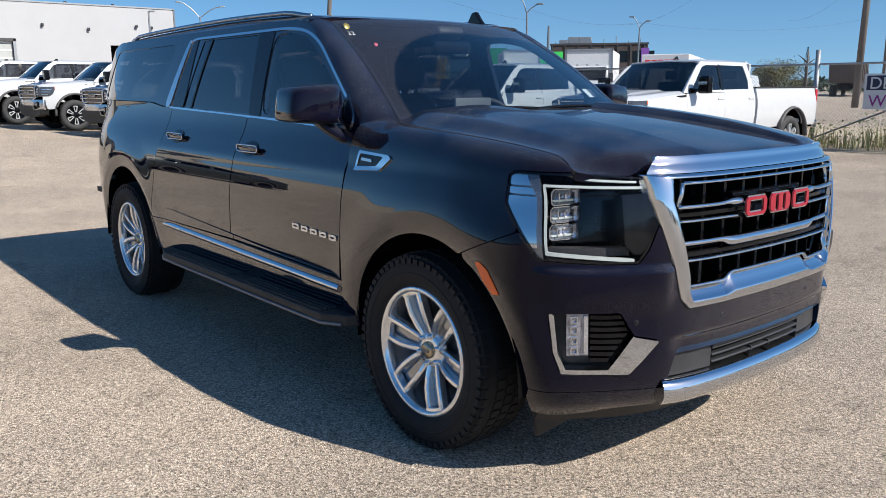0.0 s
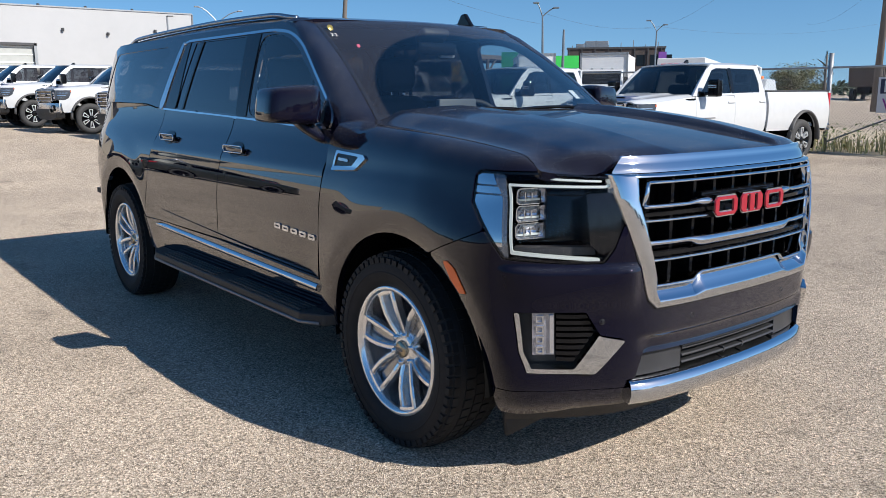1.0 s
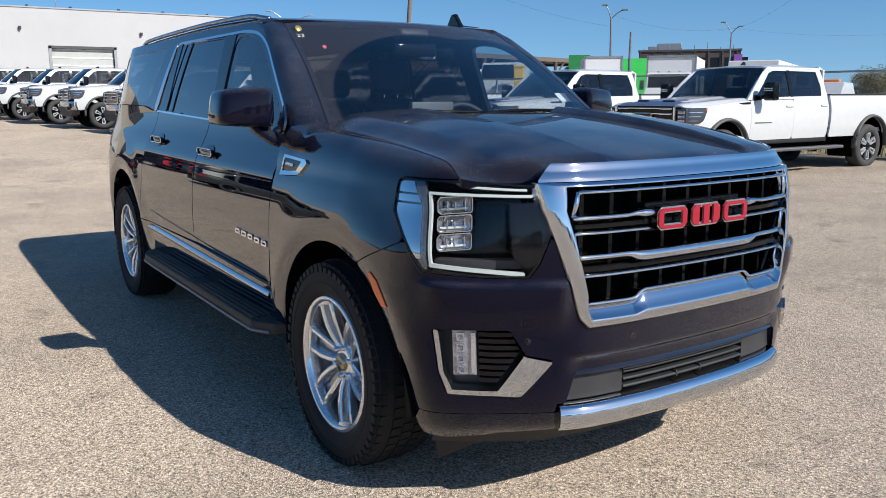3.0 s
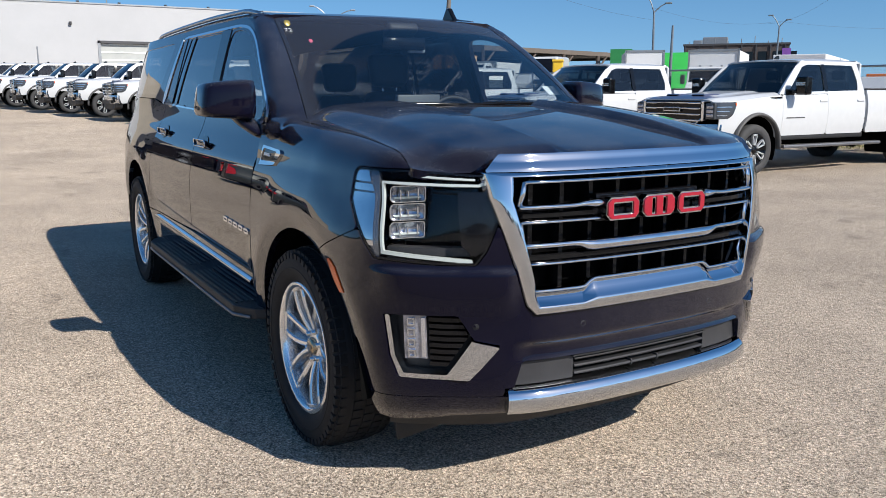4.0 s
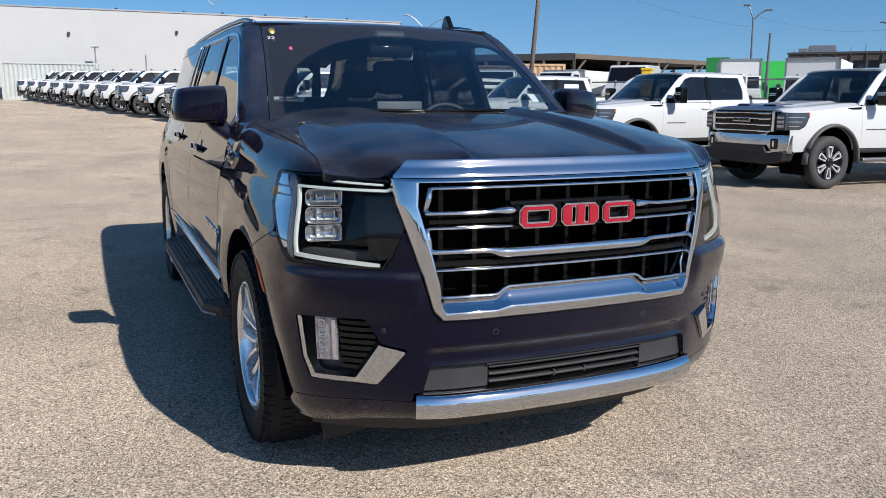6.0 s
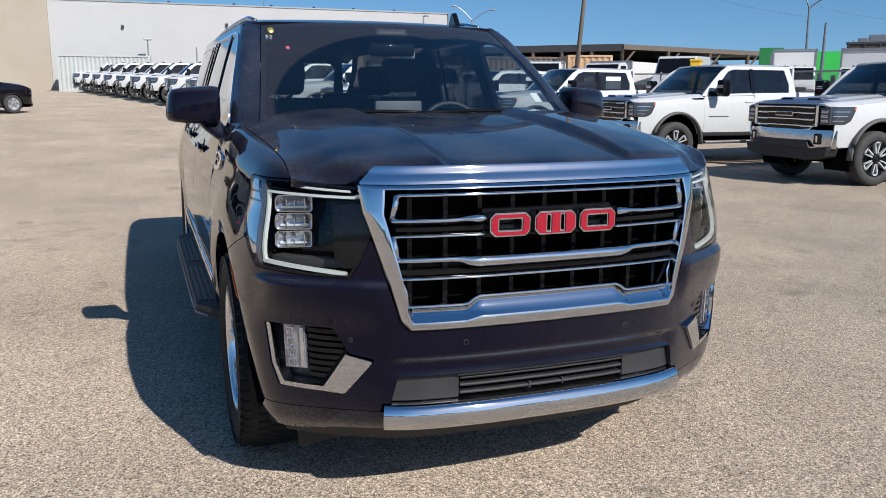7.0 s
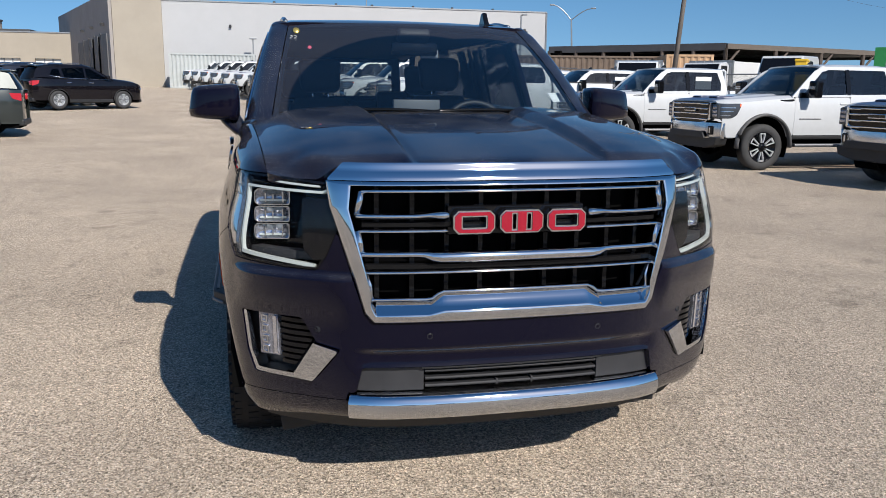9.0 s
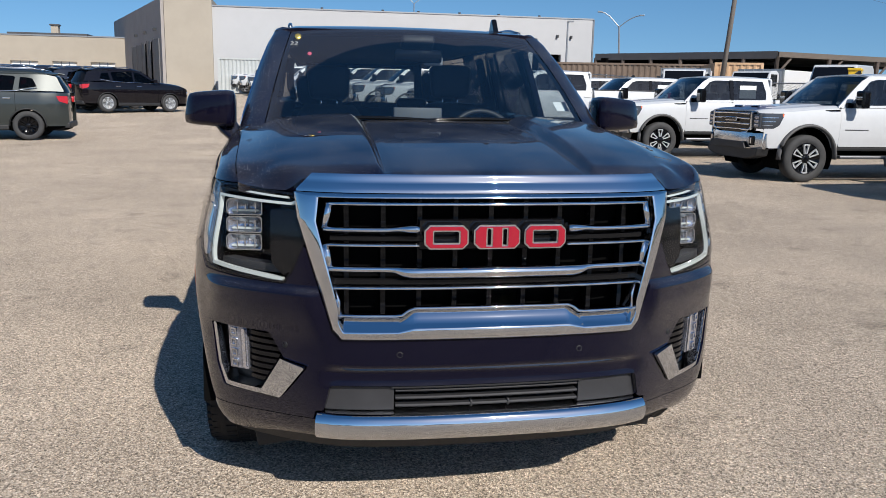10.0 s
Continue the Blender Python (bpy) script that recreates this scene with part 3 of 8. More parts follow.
s_arch = s_at_y(-0.30)
piece = panel(body, steps(-s_arch, s_arch, 0.016), steps(0.40, 1.20, 0.0085), fascia_field, 0.03, lift=fascia_lift)
add("bumper_cover", mesh_of("bumper_cover", *piece), PAINT, suv)
piece = panel(body, steps(s_at_x(0.585), s_arch, 0.02), steps(0.30, 0.412, 0.014), lambda p, u, v: max(-arch(p), p.y + 0.578, 0.312 + 0.03 * (1 - smooth(-0.9, -0.6, p.y)) - p.z), 0.03, lift=flare)
both("bumper_corner", piece, PAINT, suv, "lower corner of the bumper in body colour")


# chrome lip below the intake
def lip_lift(p):
    t = (p.z - 0.355) / 0.085
    return 0.030 * math.sqrt(max(0.0, 1 - (2 * t - 1) ** 2)) - 0.006 + 0.018 * (1 - t)


piece = panel(body, steps(-s_at_x(0.588), s_at_x(0.588), 0.02), steps(0.355, 0.440, 0.005), None, 0.04, lift=lip_lift)
add("chrome_lip", mesh_of("chrome_lip", *piece), CHROME, suv, "bright chrome strip along the bottom of the bumper")
# dark air dam underneath
piece = panel(lambda s, z: body(s, z) + Vector((0, 0.06, 0)), steps(-s_at_x(0.9), s_at_x(0.9), 0.04), steps(0.25, 0.40, 0.03), None, 0.02)
add("air_dam", mesh_of("air_dam", *piece), BLACK_PLASTIC, suv)
flap = prism([(-0.80, 0.20), (-0.62, 0.22), (-0.56, 0.27), (-0.54, 0.34), (-0.82, 0.34)], 0.02, "y", 0.006)
both("air_deflector", moved(flap, Matrix.Translation((0, -0.50, -0.05))), BLACK_PLASTIC, suv, "black rubber flap below the bumper corner")


# lower intake: grey end panels and slats before a near-black strip painted as shade
def nose_strip(name, x0, x1, z0, z1, back, depth, mat, parent, label="", bev=0.004, n=14):
    """A bar across the nose between x0 and x1, following its curve, set back from it."""
    verts, faces = [], []
    xs = [x0 + (x1 - x0) * i / n for i in range(n + 1)]
    prof = [(0, z0 + bev), (0, z1 - bev), (bev, z1), (depth, z1), (depth, z0), (bev, z0)]
    for x in xs:
        y = front_y(x) + back
        verts += [Vector((x, y + a, z)) for a, z in prof]
    k = len(prof)
    for i in range(n):
        for j in range(k):
            faces.append((i * k + j, (i + 1) * k + j, (i + 1) * k + (j + 1) % k, i * k + (j + 1) % k))
    faces.append(tuple(range(k)))
    faces.append(tuple(reversed(range(n * k, n * k + k))))
    me = mesh_of(name, verts, faces, smooth=False)
    return add(name, me, mat, parent, label)


# the strip's near-black colour stands for the shaded depth of the intake
intake = nose_strip("lower_intake", -0.56, 0.56, 0.43, 0.56, 0.075, 0.02, SHADE_BLACK, suv, "lower air intake with dark slats")
for sx in (-1, 1):
    nose_strip("end_panel", sx * 0.555, sx * 0.325, 0.447, 0.535, 0.030, 0.03, GREY_PLASTIC, intake)
for z in (0.458, 0.485, 0.512):
    nose_strip("slat", -0.32, 0.32, z, z + 0.010, 0.026, 0.05, GREY_PLASTIC, intake)
for x in (-0.06, 0.07):
    nose_strip("stay", x - 0.003, x + 0.003, 0.452, 0.475, 0.025, 0.03, GREY_PLASTIC, intake, n=1)
nose_strip("intake_rim", -0.335, 0.335, 0.528, 0.540, 0.014, 0.05, BLACK_PLASTIC, intake)
for x, z in ((-0.31, 0.652), (0.31, 0.652), (-0.685, 0.668), (0.685, 0.668)):
    y = front_y(x, z)
    ring = moved(lathe([(0, 0.0), (-0.001, 0.0075), (0.002, 0.0085), (-0.003, 0.0095), (0.0, 0.0110), (0.002, 0.0115)], 20), pose(x, y + 0.001, z, 0, 0, 90 + (35 if x > 0.5 else -35 if x < -0.5 else x * 16)))
    add("parking_sensor", mesh_of("parking_sensor", *ring), BLACK_PLASTIC, suv)

# ---- grille ----
def nose(x, z):
    return Vector((x, front_y(x, z), z))


RING_PROFILE = [(0.0, -0.035), (0.0, 0.000), (0.012, 0.006), (0.05, 0.012), (0.14, 0.017), (0.30, 0.020), (0.50, 0.020), (0.575, 0.019), (0.60, 0.017), (0.64, 0.010), (0.80, -0.004),
                (0.97, -0.016), (1.0, -0.020), (1.0, -0.060)]


def ring_mesh():
    """The grille frame: one profile carried round from the outer to the inner outline."""
    k, loops = len(RING_OUT), []
    marks = [0.0, 0.03, 0.09, 0.2, 0.35, 0.5, 0.65, 0.8, 0.91, 0.97]
    for e in range(k):
        for w in marks:
            o = [RING_OUT[e][c] + (RING_OUT[(e + 1) % k][c] - RING_OUT[e][c]) * w for c in (0, 1)]
            n = [RING_IN[e][c] + (RING_IN[(e + 1) % k][c] - RING_IN[e][c]) * w for c in (0, 1)]
            loop = []
            low = 1 - smooth(0.70, 0.78, o[1])
            for t, up in RING_PROFILE:
                wide = t * 1.40 if t < 0.58 else 0.812 + (t - 0.58) * 0.447
                t = t + (1 - low) * (wide - t) + low * ((0.72 if t < 0.58 else 0.42 + (t - 0.58) * 1.38) * (t if t < 0.58 else 1) - t)
                x, z = o[0] + (n[0] - o[0]) * t, o[1] + (n[1] - o[1]) * t
                loop.append(Vector((x, front_y(x, z) - up, z)))
            loops.append(loop)
    m = len(RING_PROFILE)
    verts = [p for loop in loops for p in loop]
    faces = [(i * m + q, i * m + q + 1, ((i + 1) % len(loops)) * m + q + 1, ((i + 1) % len(loops)) * m + q) for i in range(len(loops)) for q in range(m - 1)]
    return verts, faces


grille = add("grille", mesh_of("grille", *ring_mesh()), CHROME, suv, "chrome-framed grille with horizontal chrome bars over black")


def bar_lift(p):
    t = (p.z - 1.184) / 0.058
    return 0.0035 * math.sqrt(max(0.0, 1 - (2 * min(1, max(0, t)) - 1) ** 2)) - 0.012 * t


piece = panel(nose, steps(-0.655, 0.655, 0.02), steps(1.184, 1.242, 0.006), lambda p, u, v: abs(p.x) - 0.640 + 0.9 * max(0, p.z - 1.19), 0.03, lift=bar_lift)
add("hood_chrome_bar", mesh_of("hood_chrome_bar", *piece), CHROME, suv, "wide chrome bar along the bonnet edge")
# near-black strip: the dark depth behind the bars is painted
nose_strip("shade_backing", -0.58, 0.58, 0.76, 1.175, 0.14, 0.01, SHADE_BLACK, grille, n=10)
for i in range(9):
    x = -0.48 + i * 0.12
    nose_strip("upright", x - 0.008, x + 0.008, 0.77, 1.165, 0.070, 0.06, GRILLE_BLACK, grille, n=1, bev=0.006)
for z in (1.045, 0.900):
    nose_strip("ledge", -0.535, 0.535, z - 0.018, z + 0.004, 0.022, 0.10, GRILLE_BLACK, grille, n=12)


def grille_bar(x0, x1, zt, r, name="bar", back=0.012, n=24, mat=None, depth=2.0):
    path = [(x, front_y(x) + back, zt(x)) for x in (x0 + (x1 - x0) * i / n for i in range(n + 1))]
    rr = [r(p[0]) if callable(r) else r for p in path]
    pc = tube(path, rr, 10, scale=(depth, 1))
    return add(name, mesh_of(name, *pc), mat or CHROME, grille)


def bulge(x):
    """Bars one swell next to the emblem."""
    return 0.009 + 0.007 * (1 - smooth(0.27, 0.33, abs(x))) 


for sx in (-1, 1):
    grille_bar(sx * 0.552, sx * 0.250, lambda x: 1.069 - 0.004 * smooth(0.30, 0.36, abs(x)) + 0.004, lambda x: bulge(x), depth=1.8)
    grille_bar(sx * 0.545, sx * 0.250, lambda x: 1.018, 0.0065)
    for (za, xa), (zb, xb) in (((1.152, 0.535), (1.072, 0.553)), ((1.018, 0.548), (0.935, 0.535)), ((0.874, 0.528), (0.785, 0.500))):
        pc = tube([(sx * xa, front_y(xa) + 0.012, za), (sx * (xa + xb) / 2, front_y(xa) + 0.010, (za + zb) / 2), (sx * xb, front_y(xb) + 0.012, zb)], 0.007, 8, scale=(1.6, 1))
        add("bar", mesh_of("bar", *pc), CHROME, grille)
grille_bar(-0.535, 0.535, lambda x: 1.152, 0.0065)
grille_bar(-0.545, 0.545, lambda x: 0.938 - 0.010 * (1 - smooth(0.28, 0.34, abs(x))), lambda x: 0.010 + 0.011 * (1 - smooth(0.28, 0.34, abs(x))), depth=1.1, n=40)
grille_bar(-0.535, 0.535, lambda x: 0.876, 0.0065)
grille_bar(-0.503, 0.503, lambda x: 0.783 + 0.026 * (1 - smooth(0.265, 0.310, abs(x))), 0.0065, n=50)
# emblem: three red enamel shapes with bright edges
def emblem_shape(x0, x1, z0, z1, hollow):
    cut = min(0.018, (x1 - x0) / 4)
    outer = [(x0 + cut, z0), (x1 - cut, z0), (x1, z0 + cut), (x1, z1 - cut), (x1 - cut, z1), (x0 + cut, z1), (x0, z1 - cut), (x0, z0 + cut)]
    w = 0.022
    inner = [(x0 + w + 0.01, z0 + w), (x1 - w - 0.01, z0 + w), (x1 - w - 0.01, z1 - w), (x0 + w + 0.01, z1 - w)]
    xs, zs = steps(x0 - 0.01, x1 + 0.01, 0.004), steps(z0 - 0.01, z1 + 0.01, 0.004)
    surf = lambda x, z: Vector((x, front_y(x) - 0.012, z))
    if hollow == "ring":
        f = lambda p, u, v: max(poly_sdf(outer, p.x, p.z), -poly_sdf(inner, p.x, p.z))
    elif hollow == "slot":
        f = lambda p, u, v: max(poly_sdf(outer, p.x, p.z), -max(abs(abs(p.x - (x0 + x1) / 2) - 0.026) - 0.006, abs(p.z - (z0 + z1) / 2) - 0.026))
    else:
        f = lambda p, u, v: max(poly_sdf(outer, p.x, p.z), 0.0008 - abs(p.z - (z0 + z1) / 2) if abs(p.x - (x0 + x1) / 2) < (x1 - x0) * 0.30 else -1)
    rim = add("emblem", mesh_of("emblem", *panel(surf, xs, zs, f, 0.03)), CHROME, grille, "red enamel emblem shape with a bright edge")
    surf2 = lambda x, z: Vector((x, front_y(x) - 0.0165, z))
    add("enamel", mesh_of("enamel", *panel(surf2, xs, zs, lambda p, u, v: f(p, u, v) + 0.005, 0.006)), RED_ENAMEL, rim)


emblem_shape(-0.237, -0.092, 1.008, 1.088, "ring")
emblem_shape(-0.075, 0.080, 1.008, 1.088, "slot")
emblem_shape(0.094, 0.237, 1.008, 1.088, "ring")
nose_strip("emblem_mount", -0.245, 0.245, 0.998, 1.098, 0.035, 0.05, BLACK_GLOSS, grille)


# ---- headlamps ----
hs, hz = steps(s_at_x(0.60), s_at_y(-0.46), 0.014), steps(0.87, 1.20, 0.0125)
DRL = [(s_at_x(0.645), 1.158), (s_at_x(0.672), 1.142), (s_at_y(-0.632), 1.149), (s_at_y(-0.655), 0.915), (s_at_x(0.700), 0.889)]


def seg_dist(a, b, x, y):
    ex, ey = b[0] - a[0], b[1] - a[1]
    t = max(0, min(1, ((x - a[0]) * ex + (y - a[1]) * ey) / (ex * ex + ey * ey)))
    return math.hypot(x - a[0] - t * ex, y - a[1] - t * ey)


def drl_field(p, u, v):
    return min(seg_dist(DRL[i], DRL[i + 1], u, v) - (0.0062 if i == 3 else 0.0044) for i in range(4))


def behind(d):
    def f(s, z):
        e = 0.01
        n = (body(s + e, z) - body(s - e, z)).cross(body(s, z + e) - body(s, z - e)).normalized()
        return body(s, z) + n * d
    return f


def outer_band(p, u, v):
    """The bright reflector between the light guide and the outer edge."""
    return max(poly_sdf(HEADLAMP, u, v) + 0.005, guide_line(v) + 0.013 - u)


def guide_line(v):
    return DRL[2][0] + (DRL[3][0] - DRL[2][0]) * (1.149 - v) / 0.234


def fin_field(p, u, v):
    """Chrome fins on the outer side of the lamp, parted by dark slots."""
    slot = min(abs(v - 1.142), abs(v - 1.112)) - 0.0035
    return max(poly_sdf(HEADLAMP, u, v) + 0.010, guide_line(v) + 0.030 + 0.030 * smooth(1.10, 1.18, v) - u, -slot, 0.935 - v)


for mirror in (False, True):
    fx = flip_x if mirror else (lambda q: q)
    lamp = add("headlamp", mesh_of("headlamp", *fx(panel(behind(0.150), hs, hz, lambda p, u, v: poly_sdf(HEADLAMP, u, v), 0.03))), BLACK_GLOSS, suv, "headlamp with three stacked lenses and a white light guide")
    add("light_guide", mesh_of("light_guide", *fx(panel(behind(0.012), steps(hs[0], hs[-1], 0.0055), steps(0.87, 1.19, 0.0055), drl_field, 0.014))), LIGHT_GUIDE, lamp)
    add("reflector_band", mesh_of("reflector_band", *fx(panel(behind(0.012), steps(hs[0], hs[-1], 0.008), steps(0.87, 1.20, 0.007), outer_band, 0.02))), LAMP_GREY, lamp, "grey lining beside the light guide")
    add("reflector_fin", mesh_of("reflector_fin", *fx(panel(behind(0.006), steps(hs[0], hs[-1], 0.006), steps(0.87, 1.20, 0.0035), fin_field, 0.008))), CHROME, lamp)
    add("upper_guide", mesh_of("upper_guide", *fx(panel(behind(0.012), steps(hs[0], hs[-1], 0.008), steps(1.15, 1.19, 0.003), lambda p, u, v: seg_dist((s_at_x(0.685), 1.162), (s_at_x(0.872), 1.173), u, v) - 0.0034, 0.01))), LIGHT_GUIDE, lamp)
    add("housing", mesh_of("housing", *fx(panel(behind(0.005), steps(hs[0], hs[-1], 0.0045), steps(0.87, 1.20, 0.0045), lambda p, u, v: abs(poly_sdf(HEADLAMP, u, v) + 0.0035) - 0.0035, 0.15))), BLACK_GLOSS, lamp)
    BEZEL = [(s_at_x(0.737), 1.118), (s_at_x(0.625), 1.122), (s_at_x(0.618), 1.02), (s_at_x(0.655), 0.928), (s_at_x(0.692), 0.905), (s_at_x(0.728), 0.945)]
    add("bezel", mesh_of("bezel", *fx(panel(behind(0.006), hs, hz, lambda p, u, v: poly_sdf(BEZEL, u, v), 0.08))), BLACK_GLOSS, lamp)
    add("tray", mesh_of("tray", *fx(panel(behind(0.050), hs, steps(0.90, 0.93, 0.015), lambda p, u, v: max(poly_sdf(HEADLAMP, u, v), s_at_x(0.70) - u, u - DRL[3][0]), 0.05))), GREY_PLASTIC, lamp)
    for k, z0 in enumerate((0.950, 1.012, 1.074)):
        a, b = 0.760 - 0.002 * k, 0.882 - 0.002 * k
        poly = [(-b + 0.010, z0), (-a - 0.006, z0), (-a, z0 + 0.007), (-a, z0 + 0.050), (-a - 0.006, z0 + 0.057), (-b + 0.010, z0 + 0.057), (-b, z0 + 0.045), (-b, z0 + 0.010)]
        flat = lambda x, z: Vector((x, -0.612 - 0.22 * (x + 0.875), z))
        xs, zs = steps(-b - 0.004, -a + 0.004, 0.005), steps(z0 - 0.004, z0 + 0.061, 0.005)
        bowl = lambda p: -0.018 * max(0.0, 1 - ((p.x + (a + b) / 2) / 0.061) ** 2) * max(0.0, 1 - ((p.z - z0 - 0.028) / 0.028) ** 2)
        lens = add("lamp_lens", mesh_of("lamp_lens", *fx(panel(flat, xs, zs, lambda p, u, v: poly_sdf(poly, p.x, p.z), 0.03, lift=bowl))), LAMP_GLASS, lamp)
        add("lens_frame", mesh_of("lens_frame", *fx(panel(flat, xs, zs, lambda p, u, v: abs(poly_sdf(poly, p.x, p.z) + 0.001) - 0.0017, 0.03, lift=lambda p: 0.010))), CHROME, lens)
        for q, h in ((0.30, 0.017), (0.52, 0.013), (0.80, 0.019)):
            xc = -b + (b - a) * q
            rib = panel(flat, steps(xc - 0.004, xc + 0.004, 0.002), steps(z0 + 0.005, z0 + 0.052, 0.0047), lambda p, u, v: max(abs(p.x - xc) - 0.0022, abs(p.z - z0 - 0.026) - h), 0.012, lift=lambda p: 0.006)
            add("lens_rib", mesh_of("lens_rib", *fx(rib)), CHROME, lens)
        shelf = panel(flat, xs, steps(z0 + 0.008, z0 + 0.022, 0.002), lambda p, u, v: max(abs(p.z - z0 - 0.015) - 0.003, abs(p.x + (a + b) / 2) - 0.045), 0.014, lift=lambda p: 0.004)
        add("lens_shelf", mesh_of("lens_shelf", *fx(shelf)), LIGHT_GUIDE, lens)
    cover = add("lamp_cover", mesh_of("lamp_cover", *fx(panel(behind(0.0), hs, hz, lambda p, u, v: poly_sdf(HEADLAMP, u, v) + 0.001, 0.0))), LENS_GLASS, lamp)
    cover.visible_shadow = False
    # fog lamp pocket: chrome frame and fin, lamp, ribbed insert
    fs, fz = steps(s_at_x(0.60), s_at_y(-0.50), 0.012), steps(0.465, 0.72, 0.01)
    fogsurf = panel(behind(0.06), fs, fz, lambda p, u, v: poly_sdf(FOG, -abs(p.x) * 1.02, p.z) - 0.004, 0.02)
    pocket = add("fog_lamp", mesh_of("fog_lamp", *fx(fogsurf)), BLACK_PLASTIC, suv, "fog lamp pocket with a chrome frame and black ribs")
    HOLE = [(-0.919, 0.715), (-0.904, 0.56), (-0.882, 0.500), (-0.765, 0.498), (-0.69, 0.63), (-0.735, 0.74)]
    add("chrome_frame", mesh_of("chrome_frame", *fx(panel(behind(0.0), steps(fs[0], fs[-1], 0.008), steps(0.465, 0.72, 0.007),
        lambda p, u, v: max(poly_sdf(FOG, -abs(p.x), p.z) + 0.001, -poly_sdf(HOLE, -abs(p.x), p.z)), 0.05,
        lift=lambda p: 0.004 + 0.10 * max(0.0, 0.765 - abs(p.x))))), CHROME, pocket)
    a, b = s_at_x(0.828), s_at_x(0.888)
    lit = add("lamp", mesh_of("lamp", *fx(panel(behind(0.030), steps(a, b, 0.008), steps(0.548, 0.702, 0.008), None, 0.03, lift=lambda p: 0.012 + 0.008 * max(0.0, 1 - ((abs(p.x) - 0.858) / 0.03) ** 2)))), LAMP_GLASS, pocket)
    for j in range(4):
        z = 0.568 + j * 0.0375
        cell = lambda p, u, v: max(abs(u - a - (b - a) * 0.66), abs(v - z)) - 0.0135
        add("lamp_cell", mesh_of("lamp_cell", *fx(panel(behind(0.006), steps(a + 0.016, b, 0.004), steps(z - 0.018, z + 0.018, 0.004), lambda p, u, v: abs(cell(p, u, v) + 0.0025) - 0.0025, 0.012))), CHROME, lit)
    add("lamp_strip", mesh_of("lamp_strip", *fx(panel(behind(0.010), steps(a + 0.003, a + 0.017, 0.004), steps(0.556, 0.694, 0.012), None, 0.010))), LAMP_CRYSTAL, lit)
    for j in range(8):
        z = 0.522 + j * 0.0225
        add("rib", mesh_of("rib", *fx(panel(behind(0.028), steps(s_at_x(0.70), s_at_x(0.822), 0.010), steps(z, z + 0.014, 0.0047), lambda p, u, v: poly_sdf(HOLE, -abs(p.x), p.z), 0.03,
            lift=lambda p: 0.014 * smooth(0.836, 0.75, abs(p.x))))), BLACK_GLOSS, pocket)


# ---- wings ----
XS = [(-0.85, 0.815), (-0.75, 0.828), (-0.68, 0.838), (-0.62, 0.846), (-0.45, 0.853), (-0.27, 0.859), (0.0, 0.868), (0.18, 0.874), (0.25, 0.866), (0.36, 0.815), (0.44, 0.805), (0.52, 0.815)]
ZS = [(-0.85, 1.180), (-0.72, 1.186), (-0.68, 1.198), (-0.655, 1.222), (-0.62, 1.244), (-0.55, 1.258), (-0.27, 1.290), (0.0, 1.310), (0.21, 1.324), (0.36, 1.337), (0.44, 1.352), (0.52, 1.36)]


def wing(s, v):
    """Body side up to 1.15, then rolling over to the bonnet's edge."""
    if v <= 1.15:
        return body(s, v)
    t = min(1.2, (v - 1.15) / 0.20)
    p0 = body(s, 1.15)
    zs, xs = lerp_table(ZS, p0.y), lerp_table(XS, p0.y)
    p1 = Vector((p0.x + 0.022, p0.y, zs - 0.006))
    p2 = Vector((-min(xs, -p0.x - 0.03), p0.y, zs))
    return p0 * (1 - t) ** 2 + p1 * 2 * t * (1 - t) + p2 * t * t


def wing_field(p, u, v):
    d = max(-arch(p), 0.44 - p.z, p.y - (0.508 + 0.035 * smooth(1.25, 0.6, p.z)) if p.z < 1.30 else p.y - 0.508, v - 1.35)
    d = max(d, -poly_sdf(HEADLAMP, u, p.z) + 0.003)
    if p.z < 1.17:
        d = max(d, fender_line(p.y) - p.z + 0.002 if p.y < -0.2 else -1)
    if p.y < -0.62:
        d = max(d, 1.172 - v)
    return max(d, s_at_x(0.848) - u)


piece = panel(wing, steps(s_at_x(0.70), s_at_y(0.53), 0.018), steps(0.43, 1.36, 0.016), wing_field, 0.03, lift=flare)
both("wing", piece, PAINT, suv)


# ---- doors and rear quarters ----
def belt(y):
    return lerp_table([(0.4, 1.292), (0.8, 1.303), (1.75, 1.335), (2.8, 1.367), (3.1, 1.395), (4.7, 1.405)], y)


FRONT_DOOR = [(0.512, 1.5), (0.512, 1.24), (0.530, 0.95), (0.548, 0.62), (1.668, 0.655), (1.640, 0.95), (1.603, 1.24), (1.590, 1.5)]
REAR_DOOR = [(1.598, 1.5), (1.611, 1.24), (1.648, 0.95), (1.676, 0.655), (2.86, 0.655), (2.80, 0.85), (2.765, 1.0), (2.70, 1.2), (2.64, 1.5)]


def door_field(outline):
    def f(p, u, v):
        return max(poly_sdf(outline, p.y, p.z), p.z - belt(p.y), -arch(p))
    return f


def crease_z(y):
    """Height of the sharp line above the sill, falling away at the front edge of the door."""
    return lerp_table([(0.50, 0.600), (0.56, 0.632), (0.66, 0.656), (0.9, 0.668), (1.3, 0.678), (1.9, 0.703), (2.7, 0.742)], y)


